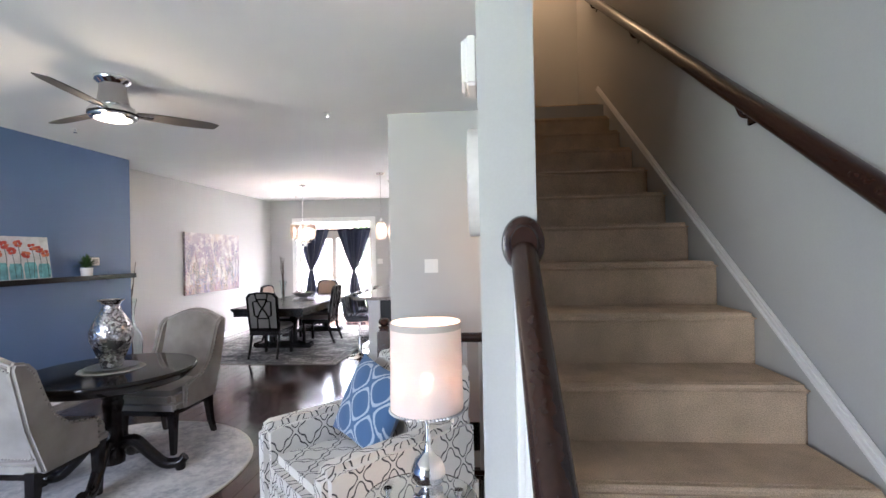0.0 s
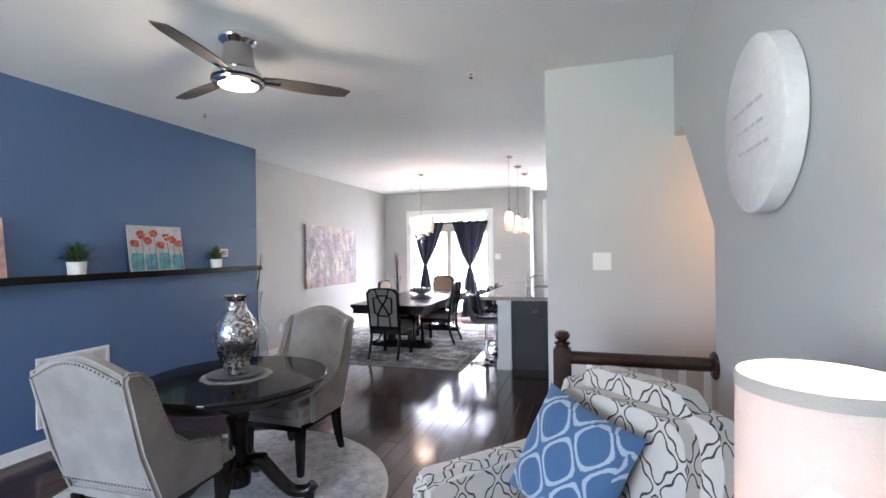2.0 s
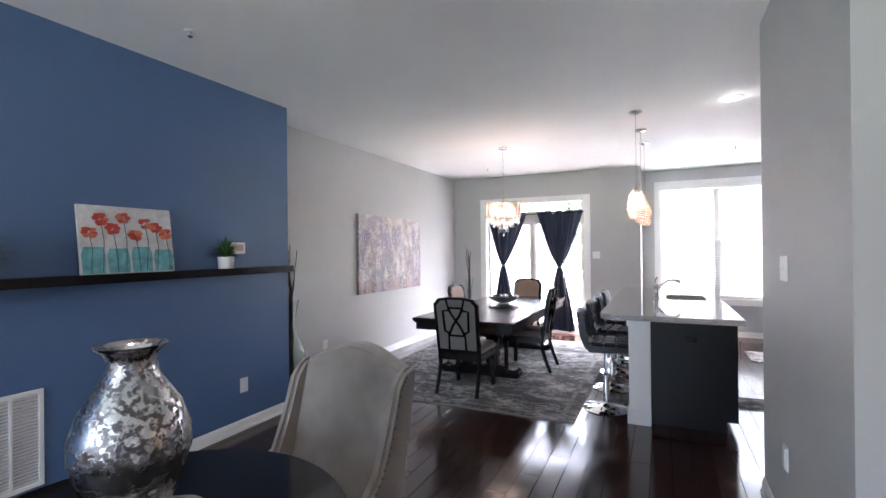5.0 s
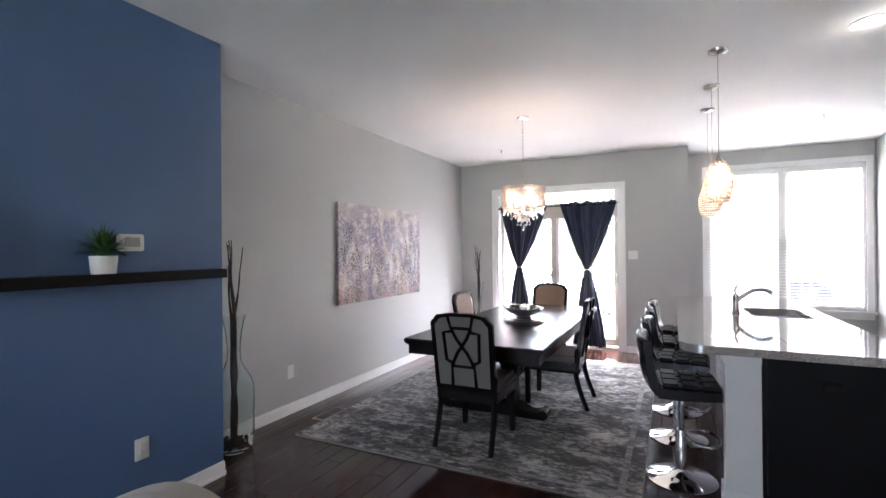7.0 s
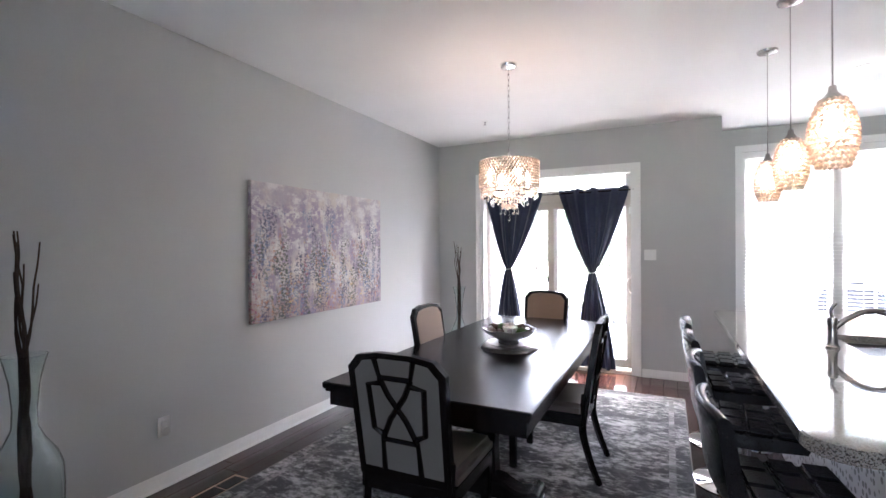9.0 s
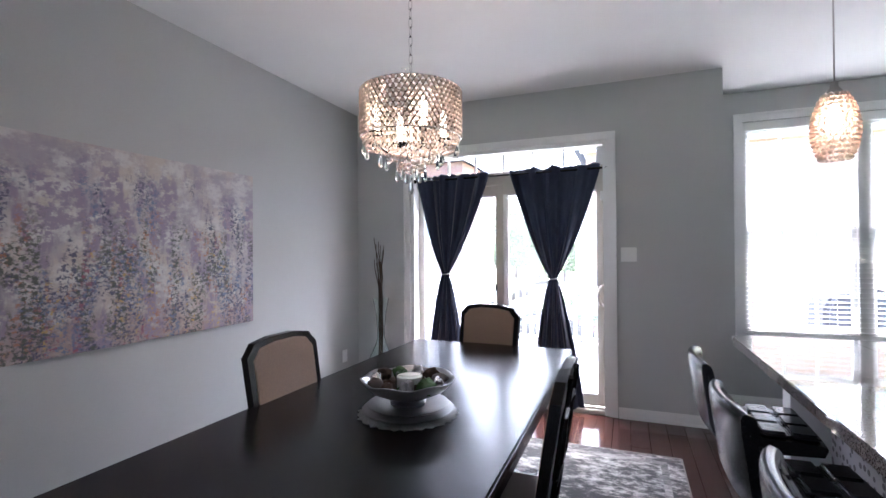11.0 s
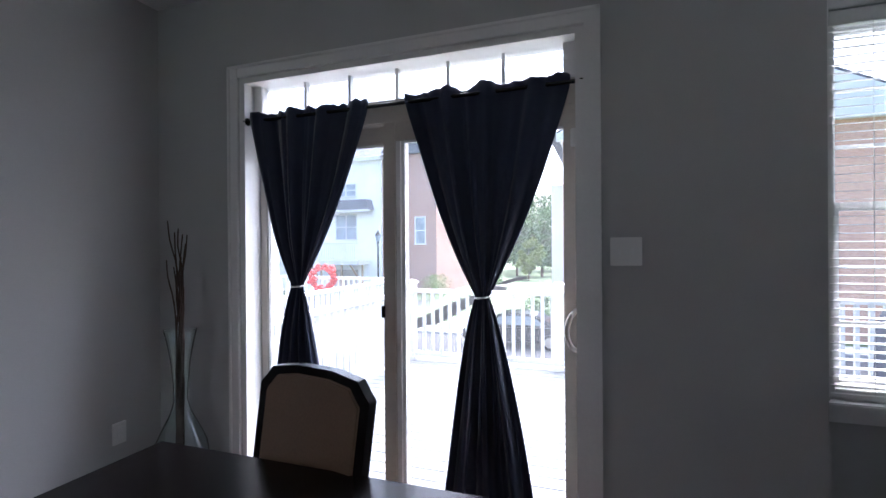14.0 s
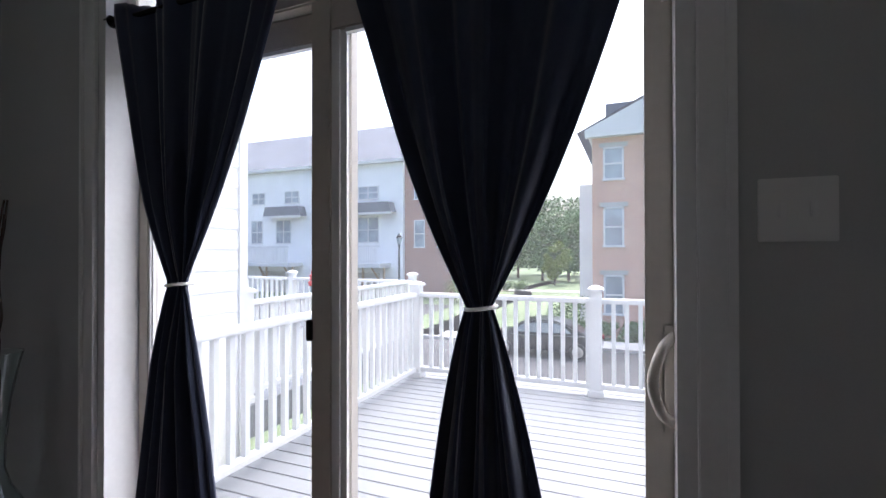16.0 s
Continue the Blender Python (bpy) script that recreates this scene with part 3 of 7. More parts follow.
def curtain(x0, x1, tie_x, tie_z, foot0, foot1, foot_z, top_z, seed):
    """A gathered panel on the rod, drawn together by a tie and flaring to the hem."""
    rnd = random.Random(seed)
    top = thing("curtain", "dark navy cloth curtain gathered on the rod and tied", "curtain", "curtains of the patio door")
    nu, nv = 72, 64
    waves = [(rnd.uniform(3, 5), rnd.uniform(0, 6)), (rnd.uniform(7, 10), rnd.uniform(0, 6)), (rnd.uniform(13, 18), rnd.uniform(0, 6))]
    bm = bmesh.new()
    rows = []
    for j in range(nv + 1):
        t = j / nv
        z = top_z + 0.035 + (foot_z - top_z - 0.035) * t
        if z >= tie_z:
            f = (top_z - z) / (top_z - tie_z)
            f = max(0.0, f)
            g = f ** 1.12 * (1 - 0.10 * math.sin(math.pi * f))
            a, b = x0 + (tie_x - 0.030 - x0) * g, x1 + (tie_x + 0.030 - x1) * g
        else:
            f = (tie_z - z) / (tie_z - foot_z)
            g = f ** 0.75
            a, b = tie_x - 0.030 + (foot0 - tie_x + 0.030) * g, tie_x + 0.030 + (foot1 - tie_x - 0.030) * g
        wide = b - a
        row = []
        for i in range(nu + 1):
            s = i / nu
            depth = 0.0
            for k, (freq, ph) in enumerate(waves):
                depth += math.sin(freq * s * 6.28 + ph + 0.5 * t) * (0.021, 0.008, 0.0025)[k]
            pinch = min(1.0, abs(z - tie_z) / 0.25)
            depth *= 0.35 + 0.65 * pinch
            y = YR + 0.004 + depth + (0.02 * (1 - pinch) * math.sin(math.pi * s))
            zz = z
            if j <= 2:
                zz += 0.030 * noise.noise((s * 9.0, seed, 0.0)) + 0.012 * noise.noise((s * 31.0, seed, 4.0))
            if j >= nv - 2:
                zz += 0.012 * math.sin(5 * s)
            row.append(bm.verts.new((a + wide * s + 0.004 * math.sin(9 * t + 7 * s), y, zz)))
        rows.append(row)
    for r, q in zip(rows, rows[1:]):
        for i in range(nu):
            bm.faces.new((r[i], r[i + 1], q[i + 1], q[i]))
    cloth = part("cloth", bm, curtain_cloth, top, smooth=True)
    cloth.modifiers.new("thickness", "SOLIDIFY").thickness = 0.003
    ring = [(tie_x + 0.036 * math.cos(a), YR + 0.01 + 0.040 * math.sin(a), tie_z + 0.004 * math.cos(a)) for a in [2 * math.pi * k / 20 for k in range(21)]]
    part("tie", tube(ring, 0.005, 8), white_plastic, top, "thin white cord tie", smooth=True)


curtain(-2.775, -2.06, -2.48, 1.15, -2.66, -2.30, 0.36, 2.043, 3)
curtain(-1.86, -1.10, -1.485, 1.12, -1.70, -1.235, 0.035, 2.050, 8)

# ---- kitchen window ----
win = thing("window_1", "wide white double-hung window pair with muntins", "window")
win["kind"] = "structure"
XM = (WX0 + WX1) / 2
part("window_frame", boxes((WX0, WX0 + 0.03, YK + 0.02, YK + 0.14, WZ0, WZ1), (WX1 - 0.03, WX1, YK + 0.02, YK + 0.14, WZ0, WZ1), (WX0 + 0.03, WX1 - 0.03, YK + 0.02, YK + 0.14, WZ1 - 0.05, WZ1), (WX0 + 0.03, WX1 - 0.03, YK + 0.02, YK + 0.14, WZ0, WZ0 + 0.05), (XM - 0.045, XM + 0.045, YK + 0.03, YK + 0.135, WZ0 + 0.05, WZ1 - 0.05)), white_trim, win, bevel=0.004)
ZM = 1.535
for a, b in ((WX0 + 0.03, XM - 0.045), (XM + 0.045, WX1 - 0.03)):
    for z0, z1, y in ((WZ0 + 0.05, ZM + 0.02, YK + 0.075), (ZM - 0.02, WZ1 - 0.05, YK + 0.11)):
        sash = part("sash", boxes((a, a + 0.035, y - 0.015, y + 0.015, z0, z1), (b - 0.035, b, y - 0.015, y + 0.015, z0, z1), (a + 0.035, b - 0.035, y - 0.015, y + 0.015, z0, z0 + 0.04), (a + 0.035, b - 0.035, y - 0.015, y + 0.015, z1 - 0.04, z1)), white_trim, win, bevel=0.003)
        g = part("pane", boxes((a + 0.035, b - 0.035, y - 0.003, y + 0.003, z0 + 0.04, z1 - 0.04)), pane_glass, sash)
        g.visible_shadow = False
        for k in (1, 2):
            x = a + 0.035 + (b - a - 0.07) * k / 3
            part("muntin", boxes((x - 0.009, x + 0.009, y - 0.008, y + 0.008, z0 + 0.04, z1 - 0.04)), white_trim, sash)
            if k:
                zz = z0 + 0.04 + (z1 - z0 - 0.08) * k / 3
                part("muntin", boxes((a + 0.035, b - 0.035, y - 0.007, y + 0.007, zz - 0.009, zz + 0.009)), white_trim, sash)
blind = thing("window_blind", "white horizontal slat blind with open slats, let down over the window", "blind")
part("head_rail", boxes((WX0 + 0.005, WX1 - 0.005, YK + 0.002, YK + 0.045, WZ1 - 0.075, WZ1 - 0.005)), white_trim, blind, bevel=0.004)
slat_mesh = None
for k in range(44):
    z = WZ1 - 0.10 - k * 0.0405
    if slat_mesh is None:
        ob = part("slat", box(bmesh.new(), -0.845, 0.845, -0.019, 0.019, -0.001, 0.001), white_trim, blind)
        slat_mesh = ob.data
    else:
        ob = new("slat", slat_mesh)
        ob.parent = blind
    ob.matrix_local = pose(XM, YK + 0.026, z, 5, 0, 0)
part("bottom_rail", boxes((WX0 + 0.01, WX1 - 0.01, YK + 0.008, YK + 0.04, WZ0 + 0.012, WZ0 + 0.032)), white_trim, blind, bevel=0.003)
for x in (WX0 + 0.18, XM - 0.2, XM + 0.2, WX1 - 0.18):
    part("ladder_cord", tube([(x, YK + 0.005, WZ0 + 0.03), (x, YK + 0.005, WZ1 - 0.07)], 0.0015, 5), white_plastic, blind)

# front window behind the walk
fwin = thing("window_2", "wide white front window of the living room", "window")
fwin["kind"] = "structure"
part("window_frame", boxes(*[(FX0 + 2.45 * k / 3 - (0.04 if k == 3 else 0), FX0 + 2.45 * k / 3 + (0.04 if k < 3 else 0), YF - 0.12, YF - 0.02, FZ0, FZ1) for k in range(4)], (FX0, FX1, YF - 0.11, YF - 0.03, FZ0, FZ0 + 0.05), (FX0, FX1, YF - 0.11, YF - 0.03, FZ1 - 0.05, FZ1), (FX0, FX1, YF - 0.10, YF - 0.04, 1.40, 1.44)), white_trim, fwin)


# ---- plates on the walls ----
def plate_on(name, place, label, category, rockers, wide=0.115, high=0.115):
    """A wall plate that faces -y before it is turned."""
    top = thing(name, label, category, place=place)
    part("plate", boxes((-wide / 2, wide / 2, -0.008, 0, -high / 2, high / 2)), white_plastic, top, bevel=0.002)
    for x, z, w, h in rockers:
        part("rocker" if "switch" in name else "socket", boxes((x - w / 2, x + w / 2, -0.014, -0.0075, z - h / 2, z + h / 2)), white_trim, top, bevel=0.002)


two = ((-0.024, 0, 0.012, 0.028), (0.024, 0, 0.012, 0.028))
outlet = ((0, 0.020, 0.034, 0.028), (0, -0.020, 0.034, 0.028))
plate_on("light_switch", pose(0.99, YS, 1.375), "white double light switch plate on the grey wall", "switch", two, 0.12, 0.12)
plate_on("light_switch", pose(-0.881, YN, 1.326), "white double light switch plate beside the patio door", "switch", two, 0.12, 0.115)
plate_on("wall_outlet", pose(XB, 4.782, 0.358, 0, 0, 90), "white wall outlet low on the blue wall", "outlet", outlet, 0.075, 0.115)
plate_on("wall_outlet", pose(XW, 6.313, 0.36, 0, 0, 90), "white wall outlet low on the pale grey wall", "outlet", outlet, 0.072, 0.115)
plate_on("wall_outlet", pose(XW, 9.80, 0.37, 0, 0, 90), "white wall outlet in the dining corner", "outlet", outlet, 0.075, 0.115)
plate_on("light_switch", pose(XS, 4.78, 1.33, 0, 0, -90), "white double light switch plate at the kitchen entry", "switch", two, 0.12, 0.12)
plate_on("wall_outlet", pose(XS, 4.78, 0.42, 0, 0, -90), "white wall outlet with a plugged-in night light", "outlet", ((0, 0, 0.05, 0.10),), 0.075, 0.115)
thermo = thing("thermostat", "small white thermostat with a grey screen on the blue wall", "thermostat", place=pose(XB, 4.724, 1.466, 0, 0, 90))
part("case", boxes((-0.065, 0.065, -0.028, 0, -0.045, 0.045)), white_plastic, thermo, bevel=0.006)
part("screen", boxes((-0.035, 0.04, -0.031, -0.027, -0.022, 0.028)), grey_mark, thermo)
# return-air grille
vent = thing("air_return_grille", "white louvred return-air grille low on the blue wall", "vent", place=pose(XB, 3.158, 0.44, 0, 0, 90))
VW, VH = 0.275, 0.262
part("frame", boxes((-VW, VW, -0.012, 0, VH - 0.025, VH), (-VW, VW, -0.012, 0, -VH, -VH + 0.025), (-VW, -VW + 0.025, -0.012, 0, -VH + 0.025, VH - 0.025), (VW - 0.025, VW, -0.012, 0, -VH + 0.025, VH - 0.025)), white_trim, vent, bevel=0.003)
part("backing", boxes((-VW + 0.02, VW - 0.02, -0.003, 0, -VH + 0.02, VH - 0.02)), grey_mark, vent)
for k in (-1, 0, 1):
    part("divider", boxes((k * 0.13 - 0.007, k * 0.13 + 0.007, -0.011, -0.003, -VH + 0.025, VH - 0.025)), white_trim, vent)
lv = None
for k in range(26):
    if lv is None:
        ob = part("louvre", box(bmesh.new(), -VW + 0.025, VW - 0.025, -0.0006, 0.0006, -0.010, 0.010), white_trim, vent)
        lv = ob.data
    else:
        ob = new("louvre", lv)
        ob.parent = vent
    ob.matrix_local = pose(0, -0.007, -VH + 0.035 + k * 0.0182, 35, 0, 0)
# floor register
reg = thing("floor_register", "brown metal floor register beside the rug", "vent", place=pose(-3.09, 6.44, 0))
part("frame", boxes((-0.065, 0.065, -0.16, 0.16, 0.0, 0.004)), tan_leather, reg)
for k in range(2):
    part("grate", boxes((-0.045, 0.045, -0.14 + 0.145 * k, -0.005 + 0.145 * k, 0.0035, 0.006)), black_wood, reg)
for x, y in ((0.11, 3.779), (-2.415, 3.91), (-2.436, 9.149), (0.964, 9.091)):
    s = thing("fire_sprinkler", "small white ceiling fire sprinkler head", "sprinkler", "ceiling sprinklers", pose(x, y, CEIL))
    part("rose", lathe([(0.03, -0.006), (0.034, 0)], 20), white_plastic, s, smooth=True)
    part("nozzle", lathe([(0.014, -0.036), (0.016, -0.033), (0.006, -0.030), (0.006, -0.012), (0.010, -0.006)], 14), chrome, s, smooth=True)
for x, y in ((0.653, 6.82), (0.637, 9.05), (1.494, 8.994), (1.35, 6.9)):
    s = thing("recessed_light", "round white recessed ceiling light, switched on", "ceiling light", "recessed kitchen lights", pose(x, y, CEIL))
    part("ring", lathe([(0.072, -0.004), (0.076, -0.008), (0.096, -0.006), (0.100, 0)], 28), white_trim, s, smooth=True)
    if x < 1.4:
        point_lamp("recessed_lamp", (x, y, CEIL - 0.05), 0.06, (1.0, 0.88, 0.74), 0.06)
    part("lens", lathe([(0, -0.005), (0.071, -0.005), (0.071, -0.002)], 28), can_glow, s)

# ---- stair rails, skirts and the well down ----
YZ = Matrix(((0, 1, 0, 0), (1, 0, 0, 0), (0, 0, 1, 0), (0, 0, 0, 1)))  # lays a plate into the yz plane


def skirt_z(y):
    return 0.905 + 0.692 * (y - 1.115)


skirt = thing("stair_skirt", "white painted stair skirt board with a moulded cap", "trim")
skirt["kind"] = "structure"
part("board", plate([(0.3, 0.0), (0.3, skirt_z(0.3) - 0.05), (4.05, skirt_z(4.05) - 0.05), (4.05, 2.4), (0.45, 0.0)], 0.014, Matrix.Translation((XR - 0.016, 0, 0)) @ YZ), wall_paint, skirt)
part("cap", plate([(0.3, skirt_z(0.3) - 0.05), (0.3, skirt_z(0.3)), (4.09, skirt_z(4.09)), (4.09, skirt_z(4.09) - 0.05)], 0.024, Matrix.Translation((XR - 0.026, 0, 0)) @ YZ), white_trim, skirt, bevel=0.006)
part("cap_bead", plate([(0.3, skirt_z(0.3) - 0.035), (0.3, skirt_z(0.3) - 0.018), (4.09, skirt_z(4.09) - 0.018), (4.09, skirt_z(4.09) - 0.035)], 0.008, Matrix.Translation((XR - 0.033, 0, 0)) @ YZ), white_trim, skirt, bevel=0.003)

wall_rail = thing("wall_handrail", "dark stained round wooden handrail on the stair wall", "handrail")
RX = 2.455


def rail_z(y):
    return 1.612 + 0.705 * (y - 1.045)


part("rail", tube([(RX, -0.3, rail_z(-0.3)), (RX, 1.062, rail_z(1.062)), (RX, 4.30, rail_z(4.30))], 0.036, 16), rail_wood, wall_rail, smooth=True)
part("rail_return", tube(curve_points([(RX, 4.28, rail_z(4.28)), (RX + 0.01, 4.33, rail_z(4.32)), (RX + 0.035, 4.35, rail_z(4.33)), (XR, 4.352, rail_z(4.33))], 5), 0.030, 14), rail_wood, wall_rail, smooth=True)
for y in (0.5, 1.72, 3.0, 4.1):
    z = rail_z(y)
    part("bracket", tube(curve_points([(XR, y, z - 0.09), (XR - 0.04, y, z - 0.085), (RX + 0.01, y, z - 0.06), (RX, y, z - 0.03)], 5), 0.008, 8), rail_wood, wall_rail, smooth=True)
    part("bracket_rose", boxes((XR - 0.008, XR, y - 0.03, y + 0.03, z - 0.12, z - 0.06)), rail_wood, wall_rail, bevel=0.006)

stair_rail = thing("stair_handrail", "dark stained wooden handrail with a round rosette on the wall end", "handrail")
R0, R1 = (1.553, YC - 0.015, 1.49), (1.553, 0.03, 0.865)
part("rosette", lathe([(0, -0.028), (0.035, -0.028), (0.043, -0.018), (0.056, -0.014), (0.060, 0), (0, 0)], 32, m=pose(1.553, YC, 1.507, -90) @ Matrix.Diagonal((0.82, 1.08, 1, 1))), rail_wood, stair_rail, smooth=True)
part("rail", tube([R0, R1], 0.030, 18, flat=0.9), rail_wood, stair_rail, smooth=True)
part("newel", lathe([(0.045, 0), (0.045, 0.35), (0.03, 0.38), (0.036, 0.42), (0.028, 0.7), (0.038, 0.74), (0.04, 0.9), (0.02, 0.96), (0, 0.97)], 24, (1.553, 0.02, 0)), rail_wood, stair_rail, smooth=True)
for y in (0.74, 0.62, 0.50, 0.38, 0.26, 0.14):
    z = 1.49 - (YC - 0.015 - y) * 0.714 - 0.02
    part("baluster", boxes((1.538, 1.568, y - 0.015, y + 0.015, 0.0, z)), white_trim, stair_rail, "white painted square baluster", bevel=0.003)
part("end_trim", boxes((1.530, 1.572, YC - 0.045, YC - 0.002, 0.0, 1.43)), white_trim, stair_rail, bevel=0.004)

guard = thing("stair_guard_rail", "dark stained guard rail with turned newel and white balusters", "railing")
NX, NY = 0.767, 2.95
part("newel", lathe([(0.052, 0), (0.052, 0.09), (0.036, 0.11), (0.028, 0.16), (0.040, 0.20), (0.034, 0.42), (0.040, 0.56), (0.028, 0.63), (0.044, 0.66), (0.028, 0.69), (0.030, 0.72)], 24, (NX, NY, 0)), rail_wood, guard, smooth=True)
part("newel_block", boxes((NX - 0.044, NX + 0.044, NY - 0.044, NY + 0.044, 0.715, 0.965)), rail_wood, guard, bevel=0.008)
part("newel_cap", lathe([(0.034, 0.965), (0.030, 0.975), (0.040, 0.983), (0.040, 0.990), (0.020, 0.998), (0.036, 1.012), (0.040, 1.026), (0.030, 1.044), (0, 1.052)], 24, (NX, NY, 0)), rail_wood, guard, smooth=True)
part("rail", tube([(NX + 0.04, NY, 0.915), (XC - 0.01, NY, 0.915)], 0.033, 16), rail_wood, guard, smooth=True)
part("rosette", lathe([(0, 0), (0.062, 0), (0.066, 0.008), (0.055, 0.020), (0.040, 0.024), (0, 0.026)], 28, m=pose(XC, NY - 0.02, 0.915, 0, -90)), rail_wood, guard, smooth=True)
part("shoe", boxes((NX + 0.04, XC, NY - 0.03, NY + 0.03, 0.0, 0.03)), rail_wood, guard, bevel=0.004)
for k in range(6):
    x = NX + 0.13 + 0.105 * k
    part("baluster", boxes((x - 0.014, x + 0.014, NY - 0.014, NY + 0.014, 0.03, 0.895)), white_trim, guard, "white painted square baluster", bevel=0.003)

structure("wall_well", boxes((0.66, 0.78, 2.81, 4.02, -2.6, -0.25), (0.78, XR, 2.81, 2.93, -2.6, -0.25), (0.78, XR, YS, 4.02, -2.6, -0.25), (XC + 0.12, XR, 2.81, 2.93, -0.0, 1.5)), wall_paint)
structure("floor_lower", boxes((0.66, XR, 2.81, 4.02, -2.75, -2.6)), carpet)
down = thing("stairs_down", "beige carpeted stairs going down behind the guard rail", "stairs")
down["kind"] = "structure"
for k in range(7):
    part("step", boxes((0.80 + 0.235 * k, 0.80 + 0.235 * (k + 1) + 0.02, 2.932, YS - 0.002, -0.2 * (k + 1) - 0.2, -0.2 * (k + 1))), carpet, down, bevel=0.015)
sd = thing("stair_door", "plain white door standing open in the stairwell", "door")
part("leaf", boxes((1.775, 2.40, YS - 0.042, YS - 0.004, -0.28, 1.74)), white_trim, sd, bevel=0.003)
part("knob", lathe([(0.012, 0), (0.012, 0.03), (0.026, 0.04), (0.026, 0.06), (0, 0.066)], 16, m=pose(1.83, YS - 0.042, 0.78, 90)), nickel, sd, smooth=True)
point_lamp("stairwell_lamp", (1.95, 3.42, 1.72), 0.21, (1.0, 0.52, 0.2), 0.05)
point_lamp("upper_hall_lamp", (2.0, 4.3, 4.9), 0.5, (1.0, 0.62, 0.32), 0.06)

# ---- living room ----
# round table with a turned pedestal and scrolled feet
TX, TY = -1.08, 2.76
rtable = thing("round_table", "round black pedestal table with a turned post and scrolled feet", "table", place=pose(TX, TY, 0.008))
part("tabletop", lathe([(0.46, 0.655), (0.48, 0.665), (0.505, 0.700), (0.515, 0.712), (0.515, 0.726), (0.508, 0.735), (0, 0.735)], 72), round_black, rtable, smooth=True)
part("pedestal", lathe([(0.07, 0.10), (0.075, 0.16), (0.055, 0.20), (0.062, 0.26), (0.050, 0.32), (0.052, 0.44), (0.068, 0.50), (0.058, 0.53), (0.074, 0.56), (0.060, 0.60), (0.10, 0.64), (0.20, 0.66)], 32), black_wood, rtable, smooth=True)
for k in range(4):
    a = radians(20 + 90 * k)
    pts = curve_points([(0.05, 0, 0.22), (0.13, 0, 0.235), (0.22, 0, 0.14), (0.31, 0, 0.055), (0.40, 0, 0.05), (0.44, 0, 0.085)], 6)
    bm = tube([(p.x * math.cos(a), p.x * math.sin(a), p.z) for p in pts], [0.042 - 0.010 * i / (len(pts) - 1) for i in range(len(pts))], 10)
    lathe([(0.03, 0.0), (0.034, 0.02), (0.03, 0.05)], 14, (0.41 * math.cos(a), 0.41 * math.sin(a), 0), bm)
    part("foot", bm, black_wood, rtable, smooth=True)
rrug = tagged(part("round_rug", lathe([(0.995, 0), (1.0, 0.003), (0.997, 0.008), (0, 0.008)], 96), round_rug_cloth), "round faded grey and cream woven rug under the table", "rug")
rrug.location = (-1.24, 2.80, 0)
part("binding", lathe([(0.985, 0.004), (0.985, 0.0095), (1.003, 0.0095), (1.005, 0.001)], 96), cream_cloth, rrug)
doily = tagged(part("lace_placemat", lathe([(0.195, 0), (0.195, 0.004), (0, 0.004)], 56), lace_grey), "round grey lace placemat with a ragged edge", "placemat")
for i, v in enumerate(doily.data.vertices):
    r = math.hypot(v.co.x, v.co.y)
    if r > 0.1:
        a = math.atan2(v.co.y, v.co.x)
        s = 1 + 0.035 * math.sin(28 * a) + 0.02 * math.sin(11 * a + 1)
        v.co.x, v.co.y = v.co.x * s, v.co.y * s
doily.location = (TX, TY, 0.743)
ch = thing("charger_plate", "round brushed silver charger plate on a lace mat", "plate", place=pose(TX, TY, 0.747))
part("plate", lathe([(0.09, 0), (0.10, 0.002), (0.155, 0.014), (0.158, 0.017), (0.150, 0.018), (0.105, 0.009), (0, 0.008)], 48), silver_paint, ch, smooth=True)
vase = thing("silver_vase", "tall crackled mercury-silver glass vase on a charger plate", "vase", place=pose(TX, TY, 0.755))
part("body", lathe([(0.0, 0), (0.062, 0), (0.066, 0.012), (0.072, 0.05), (0.105, 0.13), (0.128, 0.20), (0.127, 0.25), (0.108, 0.31), (0.078, 0.355), (0.058, 0.39), (0.050, 0.42), (0.060, 0.442), (0.076, 0.455), (0.079, 0.460), (0.072, 0.460), (0.052, 0.448), (0.040, 0.42), (0.040, 0.38)], 48), silver_glass, vase, smooth=True)


